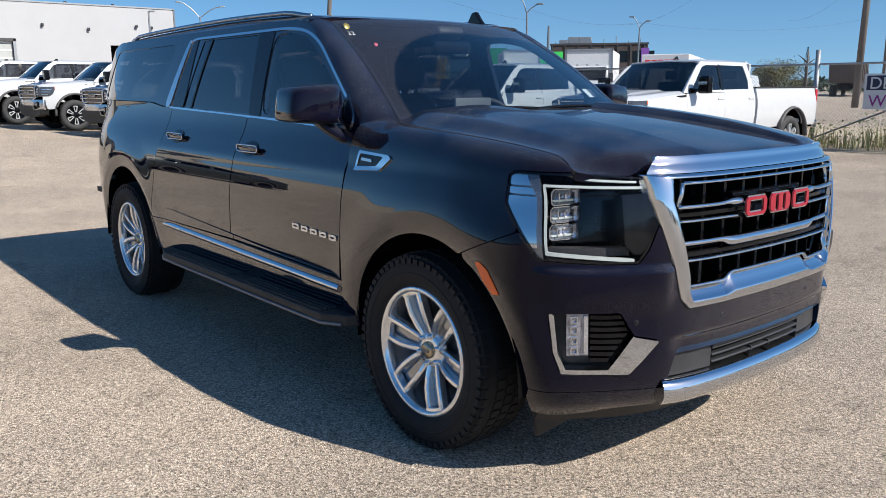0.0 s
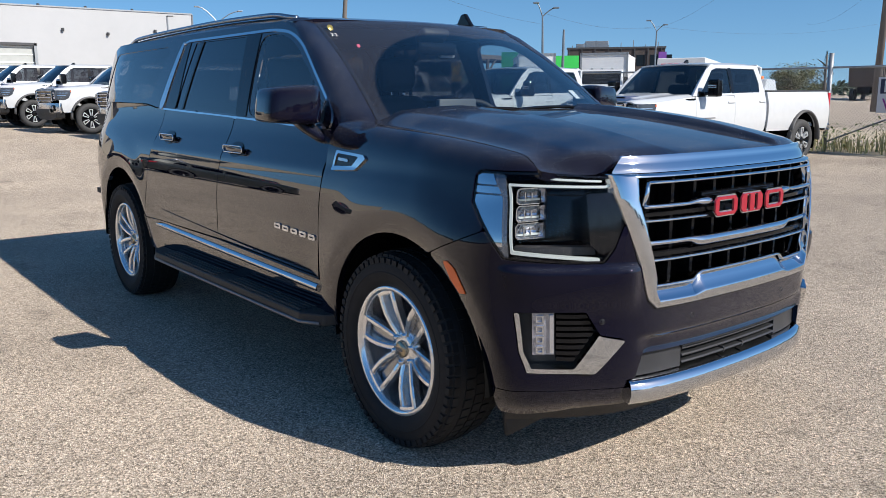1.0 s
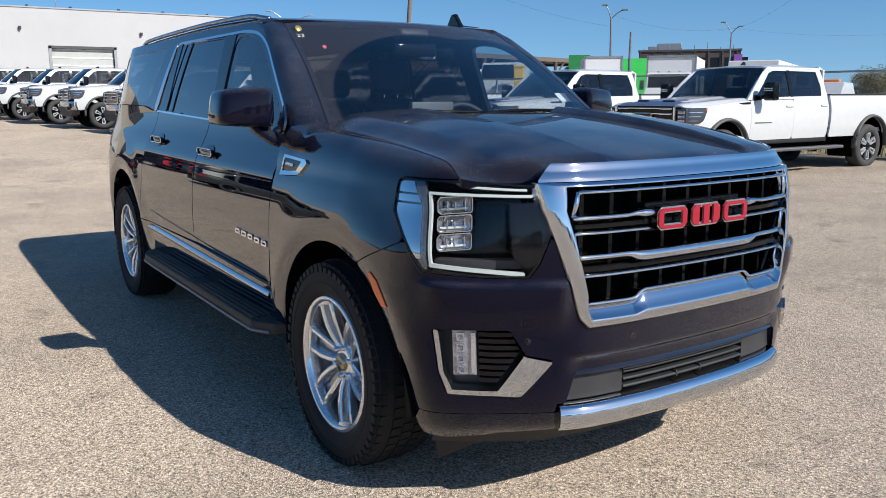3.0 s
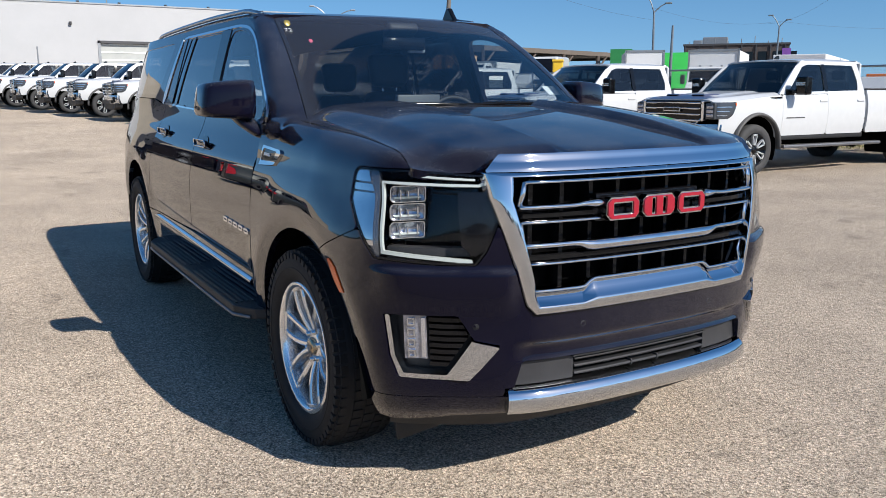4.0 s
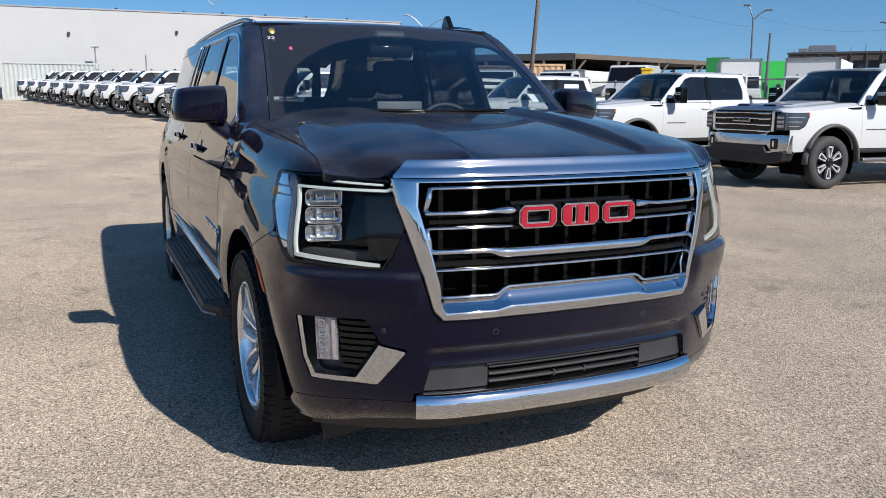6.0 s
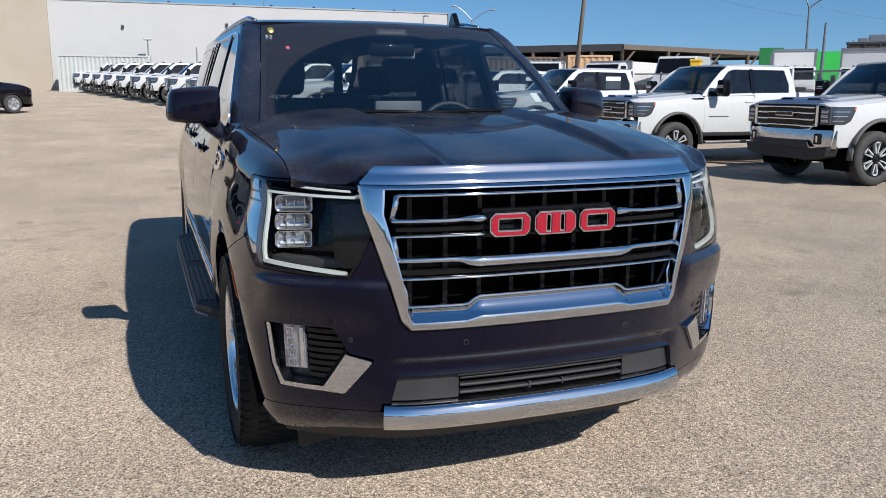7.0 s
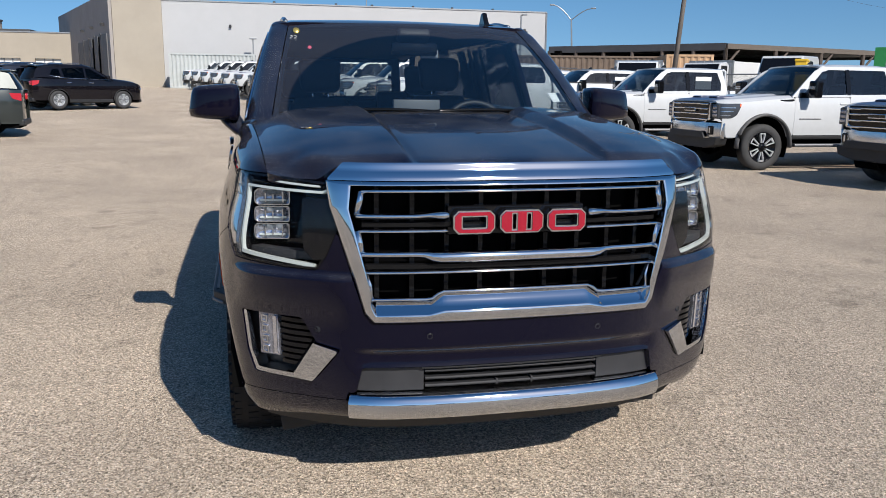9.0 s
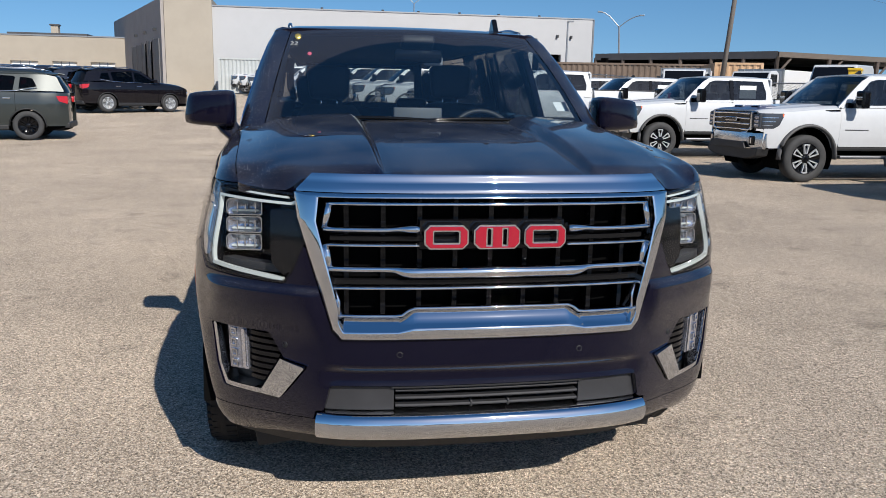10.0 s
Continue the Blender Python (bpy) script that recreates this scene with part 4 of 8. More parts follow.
def door_lift(p):
    """A soft shoulder above, and an undercut below the crease that opens out again towards the sill."""
    d, w = crease_z(p.y) - p.z, 0.005 + 0.022 * (1 - smooth(0.6, 2.6, p.y))
    cut = smooth(0.0, w, d) * (1 - 0.4 * smooth(w, w + 0.08, d)) if d > 0 else 0.0
    return flare(p) - 0.024 * cut * (0.25 + 0.75 * (1 - smooth(0.8, 2.6, p.y))) * (1 - smooth(2.45, 2.75, p.y)) + 0.004 * math.exp(-((p.z - 1.12) / 0.03) ** 2)


front_doors = both("front_door", panel(body, steps(s_at_y(0.49), s_at_y(1.70), 0.02), steps(0.61, 0.76, 0.0055) + steps(0.77, 1.36, 0.015), door_field(FRONT_DOOR), 0.03, lift=door_lift), PAINT, suv)
rear_doors = both("rear_door", panel(body, steps(s_at_y(1.58), s_at_y(2.90), 0.02), steps(0.64, 0.78, 0.0055) + steps(0.79, 1.40, 0.015), door_field(REAR_DOOR), 0.03, lift=door_lift), PAINT, suv)


def quarter_field(p, u, v):
    d = max(-poly_sdf(REAR_DOOR, p.y, p.z) + 0.006, -arch(p), p.z - belt(p.y), 0.45 - p.z, 2.60 - p.y)
    return d


both("rear_quarter", panel(body, steps(s_at_y(2.58), S_END - 0.001, 0.025), steps(0.44, 1.42, 0.02), quarter_field, 0.03, lift=flare), PAINT, suv)
both("sill", panel(body, steps(s_at_y(0.44), s_at_y(2.92), 0.03), steps(0.40, 0.66, 0.02), lambda p, u, v: max(-arch(p), poly_sdf(FRONT_DOOR, p.y, p.z) * -1 + 0.004, -poly_sdf(REAR_DOOR, p.y, p.z) + 0.004,
     (0.552 - p.y) if p.z > 0.62 else -1), 0.03), PAINT, suv)


def strip_z(y):
    return 0.560 + (y - 0.56) * 0.0245


piece = panel(body, steps(s_at_y(0.57), s_at_y(2.66), 0.03), steps(0.53, 0.64, 0.005), lambda p, u, v: abs(p.z - strip_z(p.y) - 0.014) - 0.018 * (1 - smooth(2.5, 2.68, p.y) * 0.6), 0.02,
              lift=lambda p: 0.004 + 0.012 * max(0.0, 1 - (abs(p.z - strip_z(p.y) - 0.014) / 0.018) ** 2))
both("sill_chrome", piece, CHROME, suv, "chrome strip along the sill")

# side steps
for sx in (-1, 1):
    outline = [(0.45, -0.97), (0.48, -1.03), (0.60, -1.095), (2.50, -1.095), (2.60, -1.06), (2.66, -0.99), (2.66, -0.93), (0.45, -0.90)]
    pc = prism([(x, y) for y, x in outline], 0.055, "z", 0.008)
    pc = moved(pc, Matrix.Translation((0, 0, 0.415)))
    if sx > 0:
        pc = flip_x(pc)
    step = add("side_step", mesh_of("side_step", *pc, smooth=False), BLACK_PLASTIC, suv, "black running board with a bright edge")
    rail = tube([(sx * x, y, 0.425) for y, x in ((0.50, 1.045), (0.60, 1.096), (0.9, 1.100), (1.6, 1.100), (2.3, 1.100), (2.50, 1.096), (2.60, 1.06))], 0.009, 8, scale=(0.6, 1))
    add("step_edge", mesh_of("step_edge", *rail), METAL_DULL, step)
    for k in range(2):
        for j in range(4):
            y0 = 0.62 + k * 0.98
            pc = box(min(sx * (0.985 + j * 0.027), sx * (0.997 + j * 0.027)), max(sx * (0.985 + j * 0.027), sx * (0.997 + j * 0.027)), y0, y0 + 0.80, 0.470, 0.475)
            add("tread_rib", mesh_of("tread_rib", *pc, smooth=False), GREY_PLASTIC, step)

# ---- bonnet ----
HOOD_Z = [(0.0, 1.232), (0.03, 1.246), (0.10, 1.262), (0.25, 1.290), (0.45, 1.322), (0.65, 1.347), (0.85, 1.366), (1.0, 1.376)]


def hood(a, t):
    """a: -1..1 across, t: 0 at the nose .. 1 at the windscreen."""
    yb = 0.37 - 0.14 * (1 - a * a)
    x = a * 0.72
    for _ in range(3):
        yf = front_y(x, 1.22) + 0.012
        y = yf + t * (yb - yf)
        x = a * (lerp_table(XS, y) - 0.003)
    zs = lerp_table(ZS, y)
    z = lerp_table(HOOD_Z, t) - 0.018 * a * a
    ridge = min(1.0, max(0.0, (abs(x) - 0.352 + 0.010 * t) / (0.020 + 0.034 * t)))
    z += (0.016 + 0.012 * smooth(0.0, 0.35, t)) * ridge * (1 - 0.35 * smooth(0.45, 0.70, abs(x))) * smooth(0.0, 0.05, t) + 0.004
    z -= 0.052 * smooth(0.600, 0.68, abs(x)) * (1 - smooth(-0.02, 0.060, t))
    z -= 0.007 * math.exp(-((abs(x) - 0.346 + 0.010 * t) / 0.013) ** 2) * smooth(0.0, 0.05, t)
    k = smooth(0.80, 1.0, abs(a)) ** 1.3
    z = z * (1 - k) + (zs + 0.002) * k
    return Vector((x, y, z))


piece = panel(hood, steps(-1, 1, 0.0075), [0, 0.006, 0.013, 0.021, 0.030, 0.040, 0.052] + steps(0.066, 1, 0.018), None, 0.03)
add("bonnet", mesh_of("bonnet", *piece), PAINT, suv, "dusty bonnet with two raised creases")
# strip of cowl and wipers at the foot of the windscreen
cowl_v, cowl_f = [], []
for i in range(25):
    a = -1 + i / 12
    y = 0.37 - 0.14 * (1 - a * a)
    cowl_v += [Vector((a * 0.79, y - 0.01, 1.345 - 0.012 * a * a)), Vector((a * 0.78, y + 0.16, 1.352 - 0.012 * a * a))]
    if i:
        k = len(cowl_v)
        cowl_f.append((k - 4, k - 2, k - 1, k - 3))
add("cowl", mesh_of("cowl", cowl_v, cowl_f), BLACK_PLASTIC, suv)


# ---- greenhouse ----
def taper(y):
    return float(np.interp(s_at_y(max(y, 0.5)), _ss, _xs)) / 1.018 if y > 2.4 else 1.0


def side(y, z):
    h = z - 1.33
    x = 0.903 - 0.245 * h - 0.13 * h * h
    return Vector((-x * (0.15 + 0.85 * taper(y)) , y, z))


CABIN = [(0.500, 1.285), (0.53, 1.345), (0.93, 1.655), (1.13, 1.785), (1.30, 1.835), (4.10, 1.835), (4.35, 1.80), (4.62, 1.45), (4.66, 1.30)]
WIN_F = [(0.655, 1.318), (1.462, 1.342), (1.500, 1.76), (1.36, 1.772), (1.20, 1.752), (1.06, 1.695), (0.82, 1.525), (0.665, 1.400), (0.645, 1.34)]
WIN_F = rounded(WIN_F)
WIN_R = [(1.605, 1.350), (2.515, 1.372), (2.415, 1.775), (1.690, 1.775)]
WIN_Q = [(3.02, 1.425), (4.30, 1.425), (4.10, 1.765), (2.83, 1.772)]
TRIM = [(0.585, 1.295), (2.82, 1.362), (2.62, 1.800), (1.36, 1.800), (1.16, 1.778), (1.00, 1.712), (0.76, 1.53), (0.605, 1.41), (0.572, 1.35)]


TRIM, WIN_Q = rounded(TRIM), rounded(WIN_Q)


def cabin_field(p, u, v):
    return max(poly_sdf(CABIN, p.y, p.z), belt(p.y) + 0.004 - p.z if p.y > 0.56 else -1, -poly_sdf(WIN_F, p.y, p.z), -poly_sdf(WIN_R, p.y, p.z), -poly_sdf(WIN_Q, p.y, p.z))


both("window_frame", panel(side, steps(0.48, 4.68, 0.024), steps(1.28, 1.84, 0.014), cabin_field, 0.03), PAINT, suv, "window pillars in body colour")
inset = lambda d: (lambda y, z: side(y, z) + Vector((d, 0, 0)))
for name, poly, mat in (("front_window", WIN_F, DOOR_GLASS), ("rear_window", WIN_R, TINT_GLASS), ("quarter_window", WIN_Q, TINT_GLASS)):
    ys = [q[0] for q in poly]
    both(name, panel(inset(0.004), steps(min(ys) - 0.02, max(ys) + 0.02, 0.03), steps(1.30, 1.80, 0.02), lambda p, u, v, poly=poly: poly_sdf(poly, p.y, p.z) - 0.004, 0.0), mat, suv, "dark tinted glass")
# gloss black between the doors' windows, 3 mm proud
BLACKS = [[(1.470, 1.338), (1.597, 1.342), (1.683, 1.785), (1.508, 1.783)], [(2.520, 1.368), (2.70, 1.372), (2.56, 1.785), (2.420, 1.785)]]
for poly in BLACKS:
    both("pillar_cover", panel(inset(-0.004), steps(poly[0][0] - 0.02, max(q[0] for q in poly) + 0.02, 0.015), steps(1.33, 1.80, 0.02), lambda p, u, v, poly=poly: poly_sdf(poly, p.y, p.z), 0.006), BLACK_GLOSS, suv)
both("window_divider", panel(inset(-0.002), steps(2.26, 2.48, 0.01), steps(1.35, 1.79, 0.02), lambda p, u, v: abs(p.y - (2.40 - (p.z - 1.37) * 0.24)) - 0.013, 0.012), BLACK_GLOSS, suv)


def trim_field(p, u, v):
    w = 0.0070
    return abs(poly_sdf(TRIM, p.y, p.z) + w) - w


both("window_trim", panel(inset(-0.006), steps(0.55, 2.85, 0.010), steps(1.28, 1.81, 0.0075), trim_field, 0.012), CHROME, suv, "chrome trim round the side windows")


BLADE = rounded([(2.805, 1.366), (2.715, 1.366), (2.585, 1.790), (2.632, 1.790)], 1)
both("trim_blade", panel(inset(-0.010), steps(2.55, 2.83, 0.012), steps(1.35, 1.80, 0.015), lambda p, u, v: poly_sdf(BLADE, p.y, p.z), 0.014), CHROME_SATIN, suv, "broad bright blade behind the rear door window")


# A-pillar and roof
def roof_edge(y):
    q = side(y, 1.825)
    return -q.x


def roof(a, y):
    xe = roof_edge(y) - 0.002
    x = a * xe
    zc = lerp_table([(0.9, 1.80), (1.08, 1.842), (1.25, 1.868), (1.6, 1.893), (2.3, 1.905), (3.2, 1.895), (4.0, 1.872), (4.35, 1.83), (4.5, 1.77)], y)
    zc -= 0.018 * a * a
    edge = min(1.826, zc - 0.005)
    k = smooth(0.83, 1.0, abs(a)) ** 1.4
    return Vector((x, y, zc * (1 - k) + edge * k))


def ws(a, t):
    """Windscreen: a across, t up."""
    x = a * (0.782 - 0.125 * t)
    yb, yt = 0.385 - 0.16 * (1 - a * a), 1.130 - 0.075 * (1 - a * a)
    zb, zt = 1.350 - 0.010 * a * a, 1.846 - 0.026 * a * a
    b = 0.030 * math.sin(math.pi * t)
    return Vector((x, yb + (yt - yb) * t - b * 0.5, zb + (zt - zb) * t + b * 0.7))


def roof_field(p, u, v):
    return max(ws(max(-1, min(1, p.x / 0.64)), 1.0).y + 0.006 - p.y if abs(p.x) < 0.66 else 1.12 + (abs(p.x) - 0.64) * 0.55 - p.y, p.y - 4.48)


add("roof", mesh_of("roof", *panel(roof, steps(-1, 1, 0.025), steps(1.0, 4.5, 0.05), roof_field, 0.03)), PAINT, suv)


def pillar_a(k, t):
    """Between windscreen edge (k = 0) and door frame (k = 1)."""
    a = ws(-1.0, t * 1.02 - 0.02) + Vector((-0.004, 0.003, 0.002))
    y = 0.500 + 0.72 * t if t < 0.9 else 0.500 + 0.72 * 0.9 + (t - 0.9) * 0.85
    z = float(np.interp(y, [q[0] for q in CABIN[:5]], [q[1] for q in CABIN[:5]]))
    b = side(y, z)
    m = (a + b) / 2 + Vector((-0.030, -0.012, 0.026))
    return a * (1 - k) ** 2 + m * 2 * k * (1 - k) + b * k * k


both("a_pillar", panel(pillar_a, steps(0, 1, 0.1), steps(0.0, 1.04, 0.04), None, 0.02), PAINT, suv)


def windscreen_material():
    m = glass_material("dusty_windscreen", (0.80, 0.86, 0.88), ior=1.66)
    n, l = m.node_tree.nodes, m.node_tree.links
    mix = [q for q in n if q.bl_idname == "ShaderNodeMixShader"][0]
    tc = n.new("ShaderNodeTexCoord")
    sep = n.new("ShaderNodeSeparateXYZ")
    l.new(tc.outputs["Object"], sep.inputs[0])
    # arcs swept by the two wipers
    def math_node(op, a, b=None):
        q = n.new("ShaderNodeMath")
        q.operation = op
        for k, v in enumerate((a, b)):
            if v is None:
                continue
            if isinstance(v, (int, float)):
                q.inputs[k].default_value = v
            else:
                l.new(v, q.inputs[k])
        return q.outputs[0]
    def swept(cx, r):
        dx = math_node("SUBTRACT", sep.outputs["X"], cx)
        dz = math_node("MULTIPLY", math_node("SUBTRACT", sep.outputs["Z"], 1.36), 1.75)
        d = math_node("SQRT", math_node("ADD", math_node("MULTIPLY", dx, dx), math_node("MULTIPLY", dz, dz)))
        q = n.new("ShaderNodeMapRange")
        q.inputs["From Min"].default_value, q.inputs["From Max"].default_value = r, r + 0.012
        l.new(d, q.inputs["Value"])
        return q.outputs[0]
    clear = math_node("MINIMUM", swept(0.01, 0.715), swept(0.38, 0.70))
    nz = n.new("ShaderNodeTexNoise")
    nz.inputs["Scale"].default_value, nz.inputs["Detail"].default_value = 240, 3
    l.new(tc.outputs["Object"], nz.inputs["Vector"])
    amount = math_node("MULTIPLY", math_node("ADD", math_node("MULTIPLY", clear, 0.050), 0.001), math_node("ADD", nz.outputs["Fac"], 0.4))
    d = n.new("ShaderNodeBsdfDiffuse")
    d.inputs[0].default_value = (0.34, 0.30, 0.29, 1)
    mix2 = n.new("ShaderNodeMixShader")
    l.new(amount, mix2.inputs[0]), l.new(mix.outputs[0], mix2.inputs[1]), l.new(d.outputs[0], mix2.inputs[2])
    l.new(mix2.outputs[0], n["Material Output"].inputs[0])
    return m


screen = add("windscreen", mesh_of("windscreen", *panel(ws, steps(-1, 1, 0.04), steps(0, 1, 0.05), None, 0.0)), windscreen_material(), suv, "dusty windscreen with wiped arcs and a marked corner")
FRIT = lambda a, t: ws(a, t) + Vector((0, 0.006, -0.004))
add("frit_band", mesh_of("frit_band", *panel(FRIT, steps(-1, 1, 0.02), steps(0, 1, 0.02), lambda p, u, v: -max(abs(u) - 0.968, v - 0.965, 0.05 - v), 0.0)), GRILLE_BLACK, screen)


# wipers
for x0, x1 in ((-0.62, 0.0), (-0.08, 0.60)):
    arm = []
    for i in range(9):
        t = i / 8
        x = x0 + (x1 - x0) * t
        q = ws(x / 0.765, 0.035 + 0.02 * math.sin(t * 3.14))
        arm.append((x, q.y - 0.010, q.z + 0.008))
    w = add("wiper", mesh_of("wiper", *tube(arm, 0.0095, 6)), GRILLE_BLACK, suv)
    pc = box(-0.045, 0.045, -0.010, 0.010, -0.008, 0.006, 0.004)
    p = arm[2 if x0 < -0.3 else 7]
    add("wiper_joint", mesh_of("wiper_joint", *moved(pc, pose(p[0], p[1], p[2] + 0.002, 0, 0, 0))), GRILLE_BLACK, w)

# marks on the windscreen: a gold sticker, the chalked number, a red dot
q = ws(-0.93, 0.88)
tilt = math.degrees(math.atan2(1.846 - 1.350, 1.13 - 0.385))
add("sticker", mesh_of("sticker", *moved(lathe([(0, 0), (-0.002, 0.017), (0, 0.018)], 20), pose(-0.622, 1.035, 1.789, 0, -tilt * 0 , 90) @ pose(0, 0, 0, 0, 32, 0))), material("gold_foil", (0.75, 0.55, 0.16), 0.25, 0.8), screen)
fc = bpy.data.curves.new("number", "FONT")
fc.body, fc.size, fc.extrude, fc.offset = "22", 0.042, 0.0005, -0.0010
txt = new("chalk_number_curve", fc)
bpy.context.view_layer.update()
me = bpy.data.meshes.new_from_object(txt.evaluated_get(bpy.context.evaluated_depsgraph_get()))
bpy.data.objects.remove(txt)
add("chalk_number", me, material("white_chalk", (0.7, 0.7, 0.68), 0.9), screen, "22 chalked in white", pose(-0.665, 0.955, 1.742, tilt, 0, -8))
add("red_mark", mesh_of("red_mark", *moved(lathe([(0, 0), (-0.002, 0.010), (0, 0.011)], 16), pose(-0.565, 0.862, 1.693, 0, 0, 90) @ pose(0, 0, 0, 0, 32, 0))), material("pink_sticker", (0.75, 0.10, 0.16), 0.6), screen)

# roof rails and aerial
for sx in (-1, 1):
    path = []
    for i in range(31):
        t = i / 30
        y = 1.30 + t * 2.75
        path.append((sx * (roof_edge(y) - 0.085), y, float(roof(1 - 0.085 / roof_edge(y), y).z) + 0.017 * smooth(0, 0.10, t) * (1 - smooth(0.93, 1.0, t))))
    add("roof_rail", mesh_of("roof_rail", *tube(path, 0.013, 10, scale=(1.0, 1.05))), RAIL_METAL, suv)
fin = prism([(-0.09, 0.0), (0.075, 0.0), (0.055, 0.030), (0.030, 0.072), (-0.005, 0.078), (-0.03, 0.05), (-0.06, 0.02)], 0.030, "x", 0.009)
base_fin = prism([(-0.11, -0.008), (0.09, -0.008), (0.085, 0.008), (-0.10, 0.006)], 0.056, "x", 0.004)
fin = join([moved(fin, Matrix.Translation((-0.015, 0, 0))), moved(base_fin, Matrix.Translation((-0.028, 0, 0)))])
add("aerial_fin", mesh_of("aerial_fin", *moved(fin, pose(0.52, 1.33, 1.862, 4, 0, 0)), smooth=False), BLACK_GLOSS, suv)

# ---- mirrors, handles, badges ----
def mirror_shell():
    bm = bmesh.new()
    bmesh.ops.create_cube(bm, size=1)
    bmesh.ops.subdivide_edges(bm, edges=bm.edges[:], cuts=5, use_grid_fill=True)
    for v in bm.verts:
        x, y, z = v.co
        # superellipse rounding
        r = 1.0 / max(1e-6, (abs(2 * x) ** 5 + abs(2 * y) ** 4 + abs(2 * z) ** 5) ** (1 / 5) / max(abs(2 * x), abs(2 * y), abs(2 * z)))
        r = r * 0.72 + 0.28
        nx, ny, nz = x * r, y * r, z * r
        w = 0.255 * (1 - 0.10 * (nz + 0.5))
        v.co = Vector((nx * w + 0.012 * nz, (ny - 0.12 * (0.25 - nx * nx)) * 0.19 - 0.045 * (nx + 0.5) , nz * (0.184 - 0.030 * (0.5 - nx)) - 0.006 * (0.5 - nz) * (nx + 0.5) + 0.004 * nx))
    return from_bm(bm)


for sx in (-1, 1):
    shell = moved(mirror_shell(), Matrix.Translation((-1.050, 0.735, 1.412)))
    arm = tube([(-0.885, 0.63, 1.240), (-0.925, 0.655, 1.268), (-0.960, 0.69, 1.305), (-0.990, 0.725, 1.345), (-1.010, 0.735, 1.37)], [0.040, 0.044, 0.050, 0.056, 0.05], 14, scale=(1.25, 0.62))
    lens = box(-1.165, -1.10, 0.655, 0.70, 1.355, 1.378, 0.006)
    glass = box(-1.150, -0.945, 0.806, 0.812, 1.355, 1.475, 0.004)
    if sx > 0:
        shell, arm, lens, glass = flip_x(shell), flip_x(arm), flip_x(lens), flip_x(glass)
    mir = add("door_mirror", mesh_of("door_mirror", *shell), PAINT, suv)
    add("mirror_arm", mesh_of("mirror_arm", *arm), PAINT, mir)
    add("mirror_glass", mesh_of("mirror_glass", *glass, smooth=False), CHROME, mir)
    add("turn_lamp", mesh_of("turn_lamp", *lens), CHROME_SATIN, mir)

for (y, z), doors in (((1.455, 1.172), front_doors), ((2.460, 1.197), rear_doors)):
    for k, sx in enumerate((-1, 1)):
        x = abs(body(s_at_y(y), z).x)
        loop = []
        for i in range(40):
            w = 2 * math.pi * i / 40
            c, s_ = math.cos(w), math.sin(w)
            loop.append((sx * (x + 0.028), y + 0.017 * c + math.copysign(0.100, c) if abs(c) > 0.2 else y + c / 0.2 * 0.1034, z + 0.018 * s_))
        h = add("handle", mesh_of("handle", *tube(loop, 0.0038, 8, closed=True)), CHROME, doors[k], "flush pull handle with a chrome outline")
        grip = box(min(sx * (x + 0.010), sx * (x + 0.027)), max(sx * (x + 0.010), sx * (x + 0.027)), y - 0.114, y + 0.114, z - 0.016, z + 0.016, 0.006)
        add("grip", mesh_of("grip", *grip), PAINT, h)
        cup = panel(body, steps(s_at_y(y - 0.10), s_at_y(y + 0.10), 0.01), steps(z - 0.05, z + 0.045, 0.006), lambda p, u, v: math.hypot((p.y - y) / 0.082, (p.z - z + 0.004) / 0.040) - 1, 0.003, lift=lambda p: 0.004)
        add("handle_cup", mesh_of("handle_cup", *(flip_x(cup) if sx > 0 else cup)), BLACK_GLOSS, h, "dark hollow behind the handle")

# wing badge: chrome outline, dark plate, plain bright bar
BADGE = [(0.425, 1.215), (0.205, 1.205), (0.190, 1.190), (0.262, 1.138), (0.445, 1.128)]
wy = steps(s_at_y(0.16), s_at_y(0.47), 0.008)
bv = steps(1.10, 1.24, 0.006)
bd = both("wing_badge", panel(wing, wy, bv, lambda p, u, v: max(poly_sdf(BADGE, p.y, p.z), -(poly_sdf([(0.412, 1.203), (0.240, 1.196), (0.285, 1.156), (0.428, 1.146)], p.y, p.z))), 0.012, lift=lambda p: 0.009), CHROME, suv, "chrome wing badge with a dark plate")
for k, o in enumerate(bd):
    pl = panel(wing, wy, bv, lambda p, u, v: poly_sdf(BADGE, p.y, p.z) + 0.006, 0.004, lift=lambda p: 0.004)
    bar = panel(wing, wy, bv, lambda p, u, v: poly_sdf([(0.400, 1.186), (0.318, 1.182), (0.322, 1.170), (0.404, 1.174)], p.y, p.z), 0.004, lift=lambda p: 0.008)
    add("plate", mesh_of("plate", *(flip_x(pl) if k else pl)), BLACK_GLOSS, o)
    add("bar", mesh_of("bar", *(flip_x(bar) if k else bar)), CHROME_SATIN, o)
# door nameplate: five plain bright bars
for k, d in enumerate(front_doors):
    for j in range(5):
        y0 = 0.955 - j * 0.083
        z0 = 0.832 - j * 0.0035
        yy, zz_ = steps(s_at_y(y0 - 0.075), s_at_y(y0 + 0.01), 0.01), steps(0.79, 0.85, 0.006)
        pc = panel(body, yy, zz_, lambda p, u, v: max(abs(p.y - y0 + 0.033) - 0.031, abs(p.z - z0 + 0.006) - 0.013, -max(abs(p.y - y0 + 0.033) - 0.019, abs(p.z - z0 + 0.006) - 0.004)), 0.006, lift=lambda p: 0.006)
        add("nameplate_bar", mesh_of("nameplate_bar", *(flip_x(pc) if k else pc)), CHROME, d)

